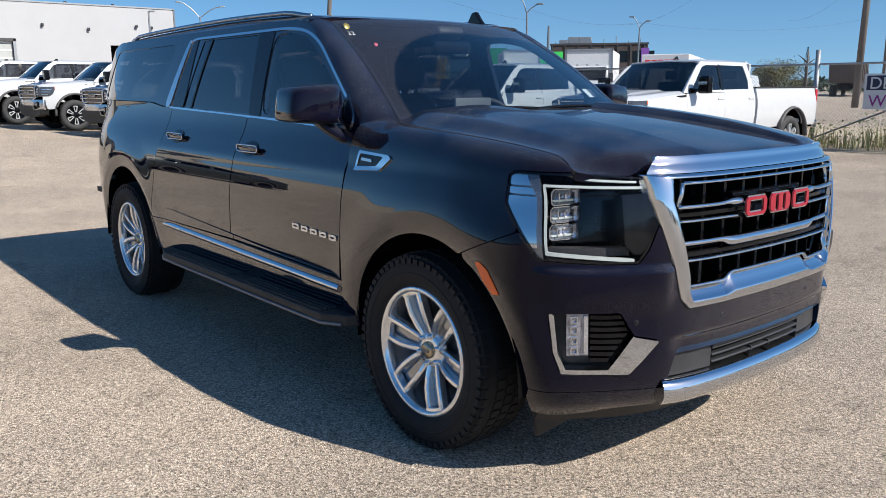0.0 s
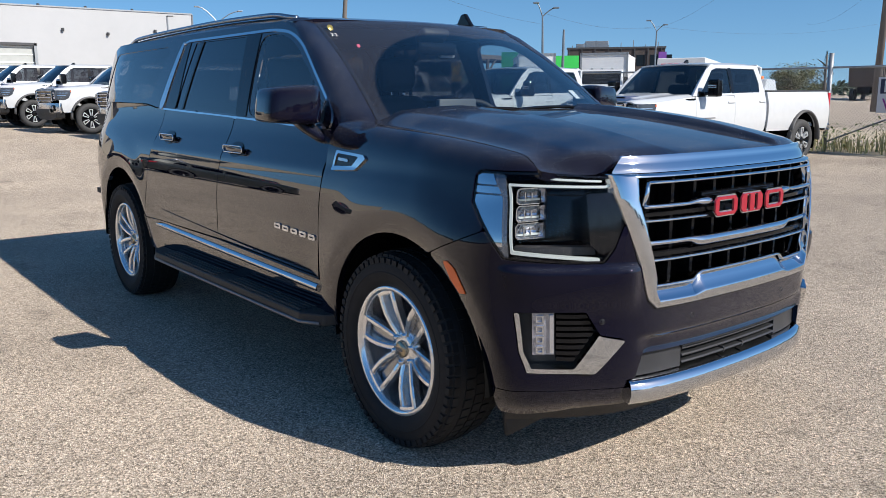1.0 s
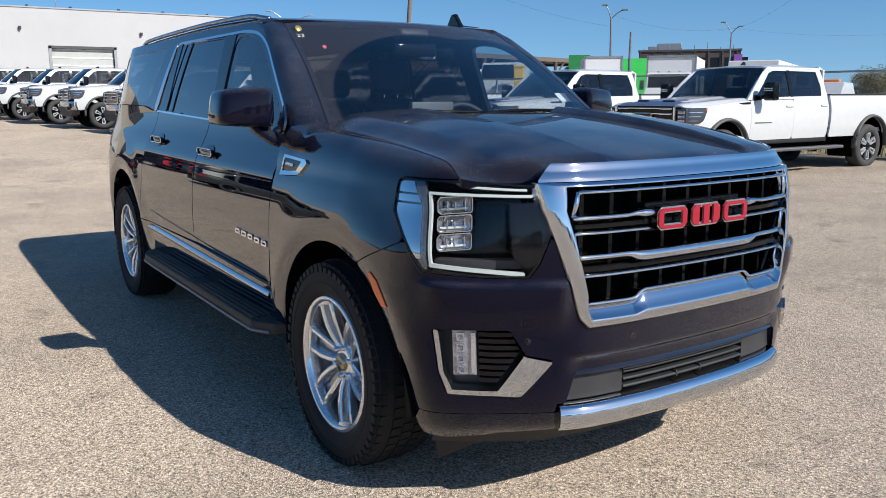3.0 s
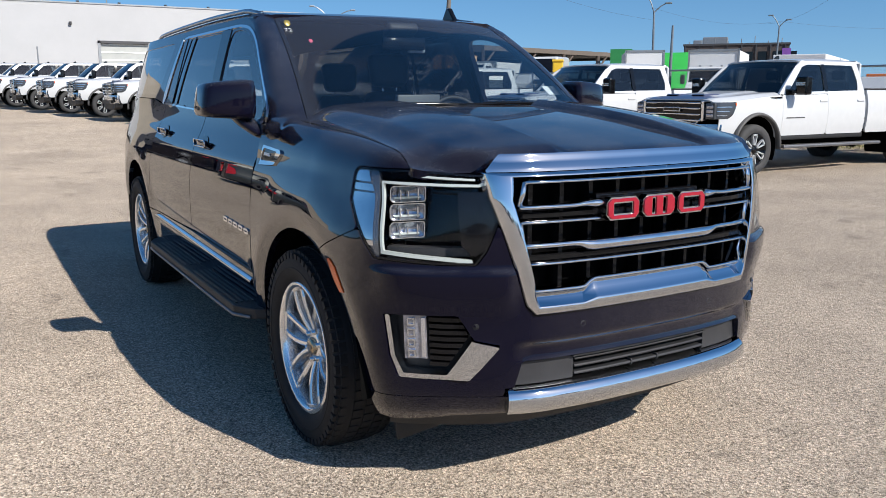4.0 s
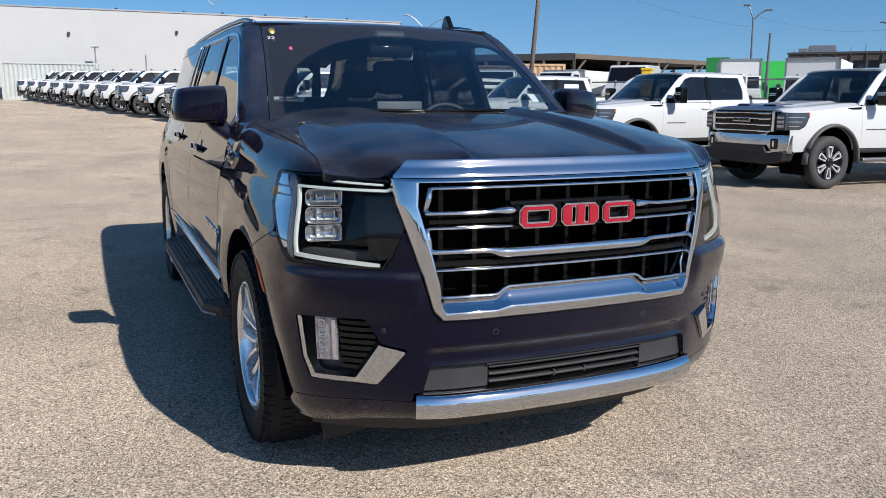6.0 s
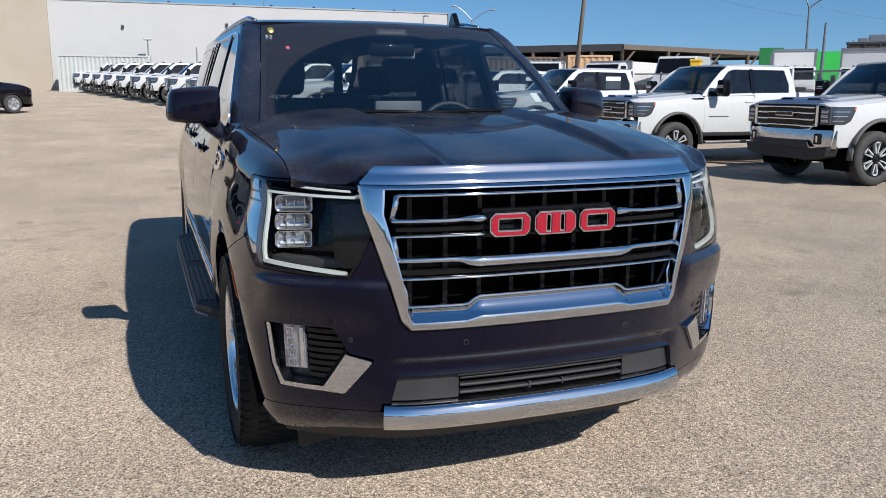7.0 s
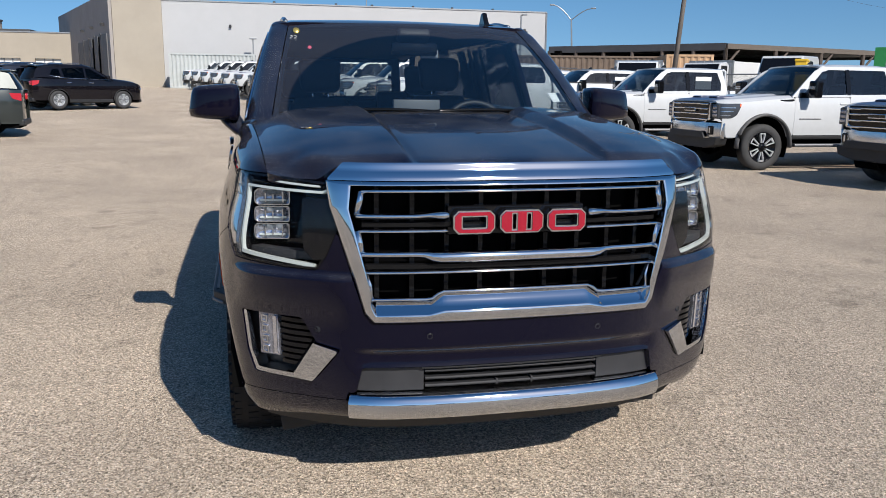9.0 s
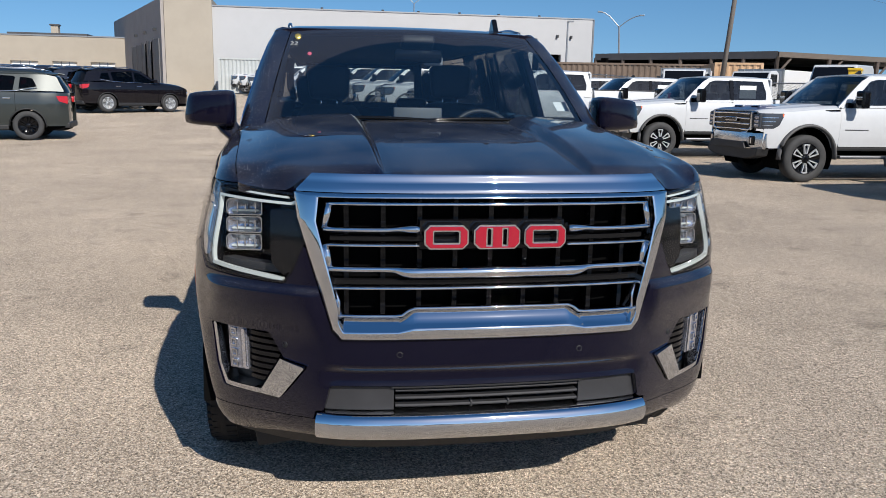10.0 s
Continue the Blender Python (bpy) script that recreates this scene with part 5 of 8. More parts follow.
# amber side markers
MARK = [(-0.375, 0.855), (-0.40, 0.860), (-0.440, 0.835), (-0.492, 0.750), (-0.456, 0.746), (-0.412, 0.790)]
both("side_marker", panel(body, steps(s_at_y(-0.52), s_at_y(-0.34), 0.008), steps(0.73, 0.88, 0.008), lambda p, u, v: poly_sdf(MARK, p.y, p.z), 0.01, lift=lambda p: flare(p) + 0.004), AMBER, suv, "amber side marker lamp")


# ---- wheels ----
def tyre_profile():
    return [(-0.095, 0.268), (-0.118, 0.276), (-0.135, 0.30), (-0.141, 0.335), (-0.138, 0.365), (-0.126, 0.392), (-0.110, 0.404), (-0.07, 0.411), (0.0, 0.413), (0.07, 0.411), (0.110, 0.404),
            (0.126, 0.392), (0.138, 0.365), (0.141, 0.335), (0.135, 0.30), (0.118, 0.276), (0.095, 0.268)]


def make_wheel(parent):
    rim = lathe([(-0.098, 0.278), (-0.118, 0.277), (-0.126, 0.271), (-0.124, 0.256), (-0.102, 0.248), (-0.07, 0.246), (0.0, 0.235), (0.10, 0.250), (0.11, 0.272)], 64)
    wheel = add("wheel", mesh_of("wheel", *rim), WHEEL_METAL, parent, "polished multi-spoke wheel with an all-season tyre")
    tyre = add("tyre", mesh_of("tyre", *lathe(tyre_profile(), 72)), RUBBER, wheel)
    blocks = []
    for k in range(58):
        a = 2 * math.pi * k / 58
        for j, (x0, x1) in enumerate(((-0.122, -0.082), (-0.070, -0.030), (-0.020, 0.020), (0.030, 0.070), (0.082, 0.122))):
            off = (0.0, 0.4, 0.1, 0.5, 0.0)[j] * 2 * math.pi / 58
            r = 0.398 if j in (0, 4) else 0.408
            b = box(x0, x1, -0.0175, 0.0175, r - 0.006, r + 0.0085)
            blocks.append(moved(b, pose(0, 0, 0, math.degrees(a + off), 0, 0)))
        blocks.append(moved(box(-0.140, -0.126, -0.014, 0.014, 0.372, 0.394), pose(0, 0, 0, math.degrees(a), 0, 0)))
    add("tread", mesh_of("tread", *join(blocks), smooth=False), RUBBER, tyre)
    rings = lathe([(-0.1412, 0.330), (-0.1430, 0.332), (-0.1430, 0.336), (-0.1412, 0.338)], 72)
    add("sidewall_ring", mesh_of("sidewall_ring", *rings), RUBBER, tyre)
    add("brake_disc", mesh_of("brake_disc", *lathe([(-0.02, 0.05), (-0.02, 0.165), (-0.005, 0.165), (0.0, 0.235)], 48)), WHEEL_DARK, wheel)
    def arm(a0, a1, w0, w1, r0, r1, x0, x1):
        v = []
        for t in (0, 0.25, 0.5, 0.75, 1.0):
            r, w, x = r0 + (r1 - r0) * t, w0 + (w1 - w0) * t, x0 + (x1 - x0) * t - 0.010 * math.sin(math.pi * t)
            ang = a0 + (a1 - a0) * t
            c, s = math.cos(ang), math.sin(ang)
            for u, dx in ((-w / 2, 0.035), (-w / 2, 0.006), (-w / 4, 0.0), (w / 4, 0.0), (w / 2, 0.006), (w / 2, 0.035)):
                v.append(Vector((x + dx, r * c - u * s, r * s + u * c)))
        f = []
        for i in range(4):
            for j in range(6):
                f.append((i * 6 + j, i * 6 + (j + 1) % 6, i * 6 + 6 + (j + 1) % 6, i * 6 + 6 + j))
        return v, f
    for k in range(6):
        a = math.radians(60 * k + 12)
        for sgn in (-1, 1):
            d = math.radians(21 * sgn)
            d1 = math.radians(9.0 * sgn)
            pc = arm(a + d, a + d1, 0.025, 0.029, 0.066, 0.260, -0.072, -0.108)
            add("spoke", mesh_of("spoke", *pc, smooth=False), WHEEL_METAL, wheel)
        pc = arm(a, a, 0.050, 0.078, 0.05, 0.262, -0.046, -0.074)
        add("spoke_web", mesh_of("spoke_web", *pc, smooth=False), WEB_METAL, wheel)
        end = []
        for i in range(5):
            q = a + math.radians(-12.5 + 25 * i / 4)
            end += [Vector((x, r * math.cos(q), r * math.sin(q))) for x, r in ((-0.104, 0.236), (-0.108, 0.240), (-0.114, 0.262), (-0.090, 0.262), (-0.085, 0.238))]
        faces = [(i * 5 + j, i * 5 + (j + 1) % 5, i * 5 + 5 + (j + 1) % 5, i * 5 + 5 + j) for i in range(4) for j in range(5)]
        add("spoke_end", mesh_of("spoke_end", end, faces, smooth=False), WHEEL_METAL, wheel)
        b = math.radians(60 * k + 42)
        nut = moved(lathe([(-0.085, 0.0), (-0.085, 0.010), (-0.055, 0.012)], 8), Matrix.Translation((0, 0.062 * math.cos(b), 0.062 * math.sin(b))))
        add("lug_nut", mesh_of("lug_nut", *nut), CHROME, wheel)
    add("hub", mesh_of("hub", *lathe([(-0.072, 0.0), (-0.074, 0.045), (-0.066, 0.078), (-0.04, 0.085)], 40)), WHEEL_METAL, wheel)
    cap = add("centre_cap", mesh_of("centre_cap", *lathe([(-0.090, 0.0), (-0.089, 0.032), (-0.084, 0.036), (-0.06, 0.038)], 32)), CAP_METAL, wheel)
    pc = box(-0.0925, -0.090, -0.020, 0.020, -0.006, 0.006)
    add("cap_bar", mesh_of("cap_bar", *pc, smooth=False), METAL_DULL, cap)
    return wheel


def well(c):
    v, f = [], []
    n = 28
    for i in range(n + 1):
        a = math.radians(-4 + 188 * i / n)
        for x in (-0.985, -0.55):
            v.append(Vector((x, c[0] + (c[2] + 0.012) * math.cos(a), c[1] + (c[2] + 0.012) * math.sin(a))))
    for i in range(n):
        f.append((2 * i, 2 * i + 1, 2 * i + 3, 2 * i + 2))
    k = len(v)
    v.append(Vector((-0.56, c[0], c[1] - 0.1)))
    for i in range(n):
        f.append((2 * i + 1, k, 2 * i + 3))
    return v, f


for c in (ARCH_F, ARCH_R):
    both("wheel_well", well(c), SHADE_BLACK, suv)
first = make_wheel(suv)
first.matrix_basis = pose(-0.862, 0, 0.408)
for m in (pose(-0.862, 3.407, 0.408, 24), pose(0.862, 0, 0.408, 10, 0, 180), pose(0.862, 3.407, 0.408, 40, 0, 180)):
    copy_thing(first, m)

# underbody and interior
add("underbody", mesh_of("underbody", *box(-0.80, 0.80, -0.72, 4.5, 0.34, 0.50, 0.02), smooth=False), SHADE_BLACK, suv)
# near-black block fills the bay, its colour standing for shade
add("engine_bay", mesh_of("engine_bay", *box(-0.55, 0.55, -0.78, 0.45, 0.50, 1.12, 0.02), smooth=False), SHADE_BLACK, suv)
add("cabin_floor", mesh_of("cabin_floor", *box(-0.88, 0.88, 0.45, 4.45, 0.66, 0.70), smooth=False), INTERIOR_TRIM, suv)
add("tailgate", mesh_of("tailgate", *panel(lambda a, z: Vector((a * 0.60 * (1 - 0.12 * smooth(1.4, 1.9, z)), 4.70 - 0.10 * a * a - 0.32 * smooth(1.3, 1.95, z), z)), steps(-1, 1, 0.1), steps(0.7, 1.84, 0.05), lambda p, u, v: -poly_sdf([(-0.52, 1.36), (0.52, 1.36), (0.48, 1.74), (-0.48, 1.74)], p.x, p.z), 0.03)), PAINT, suv)
add("rear_glass", mesh_of("rear_glass", *panel(lambda a, z: Vector((a * 0.54, 4.675 - 0.32 * smooth(1.3, 1.95, z), z)), steps(-1, 1, 0.2), steps(1.35, 1.75, 0.05), None, 0.0)), BACK_GLASS, suv)
dash = prism([(0.48, 0.75), (0.95, 0.75), (1.00, 1.05), (0.98, 1.20), (0.88, 1.265), (0.62, 1.29), (0.46, 1.30)], 1.62, "x", 0.03)
add("dashboard", mesh_of("dashboard", *moved(dash, Matrix.Translation((-0.81, 0, 0)))), INTERIOR_TRIM, suv)
add("dash_screen", mesh_of("dash_screen", *box(-0.137, 0.118, 0.755, 0.785, 1.25, 1.428, 0.006)), material("pale_screen_back", (0.09, 0.095, 0.10), 0.5, var=0.1), suv, "pale back of the dashboard screen")
add("document_sheet", mesh_of("document_sheet", *moved(box(-0.05, 0.05, -0.0015, 0.0015, -0.035, 0.035), pose(0.722, 0.575, 1.447, -50, 0, 12)), smooth=False), SCREEN_WHITE, suv, "white card behind the windscreen")
add("mirror_mount", mesh_of("mirror_mount", *box(0.056, 0.158, 0.985, 1.01, 1.652, 1.70, 0.008)), material("pale_sensor_cover", (0.30, 0.31, 0.33), 0.5, var=0.1), suv)
add("headliner", mesh_of("headliner", *panel(lambda a, y: roof(a * 0.93, y) - Vector((0, 0, 0.05)), steps(-1, 1, 0.2), steps(1.15, 4.4, 0.2), None, 0.0)), UPHOLSTERY, suv)
wheel_ring = tube([(0.19 * math.cos(a), 0, 0.19 * math.sin(a)) for a in (2 * math.pi * i / 28 for i in range(28))], 0.016, 8, closed=True)
spokes = join([wheel_ring, box(-0.17, 0.17, -0.015, 0.02, -0.03, 0.03, 0.01), box(-0.03, 0.03, -0.015, 0.02, -0.17, 0.0, 0.01)])
add("steering_wheel", mesh_of("steering_wheel", *moved(spokes, pose(0.40, 1.02, 1.235, -24, 0, 0))), BLACK_PLASTIC, suv)
pc = box(-0.13, 0.13, -0.02, 0.02, -0.035, 0.035, 0.015)
add("rear_view_mirror", mesh_of("rear_view_mirror", *moved(pc, pose(0.02, 0.98, 1.70, 8, 0, 0))), BLACK_GLOSS, suv)
add("camera_housing", mesh_of("camera_housing", *moved(box(-0.09, 0.09, -0.05, 0.05, -0.03, 0.02, 0.015), pose(0.02, 1.02, 1.775, -30, 0, 0))), BLACK_PLASTIC, suv)


def padded(w0, w1, d0, d1, h, bulge=0.02, n=9):
    """An upholstered slab: width and depth change from the foot to the top, edges rolled."""
    v, f, m = [], [], 16
    for i in range(n + 1):
        t = i / n
        e = math.sqrt(max(0.0, 1 - (2 * t - 1) ** 8))
        w, d = (w0 + (w1 - w0) * t) * (0.82 + 0.18 * e), (d0 + (d1 - d0) * t) * (0.55 + 0.45 * e)
        for k in range(m):
            a = 2 * math.pi * k / m
            c, s_ = math.cos(a), math.sin(a)
            v.append(Vector((math.copysign(abs(c) ** 0.45, c) * w / 2, math.copysign(abs(s_) ** 0.6, s_) * d / 2 - (bulge if s_ < 0 else 0) * math.sin(math.pi * t), h * t)))
    f = [(i * m + k, i * m + (k + 1) % m, i * m + m + (k + 1) % m, i * m + m + k) for i in range(n) for k in range(m)]
    return v, f + [tuple(reversed(range(m))), tuple(range(n * m, n * m + m))]


def seat(x, y, w, top):
    """A seat whose backrest ends at the height top, with one headrest for each place."""
    cushion = box(x - w / 2, x + w / 2, y - 0.28, y + 0.25, 0.80, 0.96, 0.05)
    st = add("seat", mesh_of("seat", *cushion), UPHOLSTERY, suv)
    back = moved(padded(w, w * 0.74, 0.17, 0.12, top - 0.88), pose(x, y + 0.20, 0.88, -14, 0, 0))
    add("backrest", mesh_of("backrest", *back), UPHOLSTERY, st)
    lean = math.tan(radians(14)) * (top - 0.88)
    for hx in ((x,) if w < 0.7 else (x - w * 0.3, x + w * 0.3)):
        head = moved(padded(0.25, 0.28, 0.09, 0.10, 0.21), pose(hx, y + 0.20 + lean, top + 0.025, -8, 0, 0))
        add("headrest", mesh_of("headrest", *head), UPHOLSTERY, st)
        for k in (-0.05, 0.05):
            add("headrest_post", mesh_of("headrest_post", *tube([(hx + k, y + 0.19 + lean, top - 0.05), (hx + k, y + 0.20 + lean, top + 0.06)], 0.007, 6)), CHROME_SATIN, st)


seat(-0.43, 1.50, 0.53, 1.43), seat(0.36, 1.50, 0.53, 1.45), seat(-0.50, 2.55, 0.50, 1.38), seat(0.46, 2.55, 0.50, 1.42), seat(0.0, 3.5, 1.25, 1.22)


# ---- materials of the surroundings ----
WHITE_PAINT = dusty(material("white_truck_paint", (0.56, 0.57, 0.58), 0.35, coat=0.8, var=0.04), 0.5)
FLARE_GREY = material("grey_arch_plastic", (0.085, 0.083, 0.083), 0.6, var=0.2)
TRUCK_GLASS = glass_material("dark_truck_glass", (0.24, 0.27, 0.29))
TRUCK_CLEAR = glass_material("truck_windscreen", (0.22, 0.25, 0.26))
TRUCK_LAMP = material("smoked_lamp", (0.085, 0.09, 0.10), 0.12, 0.5, bump=0.5, bump_scale=18)
CAR_GLASS = glass_material("tinted_car_glass", (0.09, 0.10, 0.11), 0.7, ior=1.25)
SCOOP_BLUE = material("hood_cap", (0.055, 0.065, 0.12), 0.3, coat=0.6)
BLACK_CAR = material("black_car_paint", (0.007, 0.006, 0.008), 0.3, coat=1.0, spec=0.0)
GREY_CAR = material("grey_green_car_paint", (0.030, 0.036, 0.034), 0.35, 0.3, coat=1.0)
BLUE_CAR = material("dark_blue_car_paint", (0.018, 0.022, 0.035), 0.4, coat=1.0, spec=0.1)
WHITE_WALL = material("white_stucco", (0.435, 0.435, 0.44), 0.85, var=0.05, scale=0.5, bump=0.1, bump_scale=30)
BEIGE_WALL = material("beige_stucco", (0.37, 0.325, 0.265), 0.9, var=0.07, scale=0.6, bump=0.1, bump_scale=30)
GREY_WALL = material("grey_panel_wall", (0.33, 0.30, 0.28), 0.9, var=0.1, scale=0.6)
DOOR_GREY = material("grey_sectional_door", (0.42, 0.43, 0.41), 0.6, var=0.12, scale=1.5)
TALL_DOOR = material("dull_grey_tall_door", (0.15, 0.15, 0.155), 0.7, var=0.3, scale=1.5, stretch=(4, 4, 0.3))
DOOR_LINE = material("pale_door_rail", (0.75, 0.75, 0.72), 0.6)
METAL_GREY = material("galvanised_metal", (0.36, 0.37, 0.38), 0.45, 0.7, var=0.2)
CONTAINER_WHITE = material("white_container", (0.46, 0.48, 0.47), 0.6, var=0.12, scale=2)
CONTAINER_BROWN = material("brown_container", (0.16, 0.115, 0.085), 0.7, var=0.3, scale=1.5)
CONTAINER_TAN = material("tan_container", (0.52, 0.33, 0.19), 0.7, var=0.25, scale=1.5)
RUST = material("rusty_steel", (0.11, 0.085, 0.07), 0.8, var=0.35, scale=3)
BEAM = material("tan_fascia", (0.13, 0.105, 0.085), 0.7, var=0.15, scale=1)
DARK_ROOF = material("dark_metal_roof", (0.06, 0.06, 0.065), 0.6, var=0.2, scale=1)
GREEN_WALL = material("bright_green_hoarding", (0.04, 0.55, 0.09), 0.6, var=0.1, scale=1)
YELLOW = material("yellow_steel", (0.75, 0.48, 0.03), 0.5, var=0.15)
BRICK_DARK = material("dark_brown_cladding", (0.075, 0.060, 0.055), 0.8, var=0.25, scale=1)
PURPLE = material("purple_panel", (0.20, 0.07, 0.35), 0.6, var=0.1)
WOOD_POLE = material("weathered_wood_pole", (0.155, 0.135, 0.12), 0.85, var=0.3, scale=6, stretch=(1, 1, 0.1))
SIGN_WHITE = material("white_banner", (0.62, 0.62, 0.62), 0.7, var=0.04)
SIGN_NAVY = material("navy_banner", (0.02, 0.025, 0.06), 0.7)
SIGN_PURPLE = material("purple_print", (0.25, 0.03, 0.22), 0.7)
RED_PRINT = material("red_print", (0.65, 0.03, 0.04), 0.6)
LEAF = material("dusty_green_leaves", (0.15, 0.18, 0.065), 0.7, color2=(0.075, 0.11, 0.035), scale=6)
LEAF_OLIVE = material("olive_leaves", (0.17, 0.155, 0.055), 0.7, color2=(0.08, 0.085, 0.03), scale=3)
LEAF_DARK = material("dark_conifer_green", (0.03, 0.05, 0.025), 0.8, var=0.4)
DRY_WEED = material("dry_weeds", (0.46, 0.40, 0.22), 0.85, color2=(0.22, 0.24, 0.09), scale=9)
BARK = material("bark", (0.10, 0.075, 0.055), 0.9, var=0.3, scale=10)
ORANGE_LAMP = material("orange_beacon", (0.85, 0.20, 0.03), 0.4)
TYRE_BLACK = material("truck_tyre", (0.045, 0.045, 0.046), 0.8, var=0.25)
DIRT = material("dry_dirt_verge", (0.50, 0.41, 0.29), 0.95, var=0.25, scale=2, bump=0.4, bump_scale=12)


def at(x, y, rz=0, dz=0.0):
    """A place on the ground."""
    return pose(x, y, ground_z(x, y) + dz, 0, 0, rz)


def part(name, piece, mat, parent, label="", smooth=False):
    return add(name, mesh_of(name, *piece, smooth=smooth), mat, parent, label)


# ---- simple road wheel shared by parked vehicles ----
def road_wheel(parent, x, y, r, w, style, side_sign):
    prof = [(-0.7 * w / 2, r * 0.62), (-0.95 * w / 2, r * 0.68), (-w / 2, r * 0.82), (-0.9 * w / 2, r * 0.96), (-0.6 * w / 2, r), (0.6 * w / 2, r), (0.9 * w / 2, r * 0.96), (w / 2, r * 0.82), (0.7 * w / 2, r * 0.62)]
    tyre = add("wheel", mesh_of("wheel", *lathe(prof, 28)), TYRE_BLACK, parent, "", pose(x, y, r, 0, 0, 0 if side_sign < 0 else 180))
    dark, bright = style
    add("rim", mesh_of("rim", *lathe([(-0.9 * w / 2, r * 0.66), (-0.93 * w / 2, r * 0.63), (-0.75 * w / 2, r * 0.60), (-0.2 * w, r * 0.5), (-0.2 * w, 0.0)], 28)), dark, tyre)
    sp, rad = [], 0.42 * w
    for k in range(6):
        a = math.radians(60 * k)
        for d in (-11, 11):
            b = box(-0.42 * w - 0.012, -0.42 * w + 0.03, -0.0090 * r / 0.42, 0.0090 * r / 0.42, r * 0.20, r * 0.62)
            sp.append(moved(b, pose(0, 0, 0, math.degrees(a) + d, 0, 0)))
        for d in (-7, 7):
            sp.append(moved(box(-rad - 0.012, -rad + 0.02, -0.07 * r, 0.07 * r, r * 0.56, r * 0.62), pose(0, 0, 0, math.degrees(a) + d, 0, 0)))
    add("spoke_set", mesh_of("spoke_set", *join(sp), smooth=False), bright, tyre)
    add("cap", mesh_of("cap", *lathe([(-0.46 * w, 0.0), (-0.46 * w, r * 0.13), (-0.36 * w, r * 0.18)], 16)), dark, tyre)
    return tyre


# ---- heavy-duty white pickup ----
T_W = [(0.55, 0.97), (0.7, 1.00), (0.85, 1.022), (1.05, 1.030), (1.2, 1.022), (1.32, 1.00), (1.42, 0.975), (1.5, 0.96)]
T_P = [(-0.98, 0.80), (-0.93, 0.88), (-0.85, 0.935), (-0.65, 0.972), (-0.3, 0.993), (0.2, 1.0), (5.2, 1.0), (5.43, 0.97)]


def truck_side(y, z):
    return Vector((-lerp_table(T_W, z) * lerp_table(T_P, y), y, z))


def truck_arch(p):
    return min(math.hypot(p.y - c, (p.z - 0.47) * 0.98) - 0.53 for c in (0.0, 4.37))


TC = (0, 2.0, 1.0)


def build_pickup(label, m, wheel_style=None):
    t = thing("pickup_truck", label, "pickup truck", m, "white pickups")
    zs = steps(0.60, 1.50, 0.05)
    def side_panel(name, y0, y1, ztop, zbot=0.66, lab=""):
        f = lambda p, u, v: max(y0 - p.y, p.y - y1, p.z - (ztop(p.y) if callable(ztop) else ztop), zbot - p.z, -truck_arch(p))
        pc = panel(truck_side, steps(y0 - 0.03, y1 + 0.03, 0.06), zs, f, 0.03, core=TC)
        return both(name, pc, WHITE_PAINT, t, lab)
    side_panel("wing", -0.86, 0.615, lambda y: 1.255 + 0.10 * smooth(-0.9, 0.7, y), 0.62)
    back = 2.90
    fd = side_panel("front_door", 0.619, 1.833, lambda y: 1.36 + 0.012 * (y - 0.74))
    rd = side_panel("rear_door", 1.837, back, lambda y: 1.37 + 0.012 * (y - 0.74))
    side_panel("bed_side", 2.985, 5.41, 1.455)
    # mouldings round the wheel openings
    for c in (0.0, 4.37):
        pts = [(-1.022 * lerp_table(T_P, c + 0.56 * math.cos(a)) - 0.008, c + 0.56 * math.cos(a), 0.47 + 0.57 * math.sin(a)) for a in (math.radians(d) for d in range(-4, 186, 9))]
        both("arch_moulding", tube(pts, 0.060, 8, scale=(1.0, 0.55)), FLARE_GREY, t)
        v, f = [], []
        for i in range(25):
            a = math.radians(-25 + 230 * i / 24)
            for x in (-0.98, -0.45):
                v.append(Vector((x, c + 0.545 * math.cos(a), 0.47 + 0.55 * math.sin(a))))
        f = [(2 * i, 2 * i + 1, 2 * i + 3, 2 * i + 2) for i in range(24)]
        both("wheel_well", (v, f), SHADE_BLACK, t)
    # bonnet with a dark cap over the scoop
    def hood_t(a, y):
        xe = lerp_table(T_W, 1.30) * lerp_table(T_P, y) - 0.015
        e = 1.250 + 0.10 * smooth(-0.9, 0.7, y)
        z = 1.318 + 0.090 * smooth(-1.0, 0.75, y) - 0.03 * smooth(-0.75, -0.95, y) + 0.03 * (1 - smooth(0.40, 0.55, abs(a * xe))) * smooth(-0.85, -0.6, y)
        k = smooth(0.84, 1.0, abs(a)) ** 1.3
        return Vector((a * xe, y, z * (1 - k) + e * k))
    part("bonnet", panel(hood_t, steps(-1, 1, 0.05), steps(-0.92, 0.60, 0.06), None, 0.03, core=TC), WHITE_PAINT, t, smooth=True)
    part("hood_cap", panel(lambda a, y: hood_t(a, y) + Vector((0, 0, 0.006)), steps(-0.72, 0.72, 0.06), steps(-0.91, -0.58, 0.03), None, 0.02, core=TC), SCOOP_BLUE, t, "dark cap along the bonnet edge", True)
    for sx in (-1, 1):
        sc = part("scoop", prism([(-0.70, 1.30), (-0.69, 1.372), (-0.64, 1.384), (-0.40, 1.386), (-0.25, 1.365), (-0.25, 1.30)], 0.30, "x", 0.012), SCOOP_BLUE, t, "raised dark air scoop on the bonnet")
        sc.matrix_basis = pose(sx * 0.30 - 0.15, 0, 0)
        # no hole here: the mouth's shade is a near-black block on the front
        part("scoop_mouth_shade", box(sx * 0.30 - 0.12, sx * 0.30 + 0.12, -0.706, -0.690, 1.335, 1.366, 0.006), SHADE_BLACK, t)
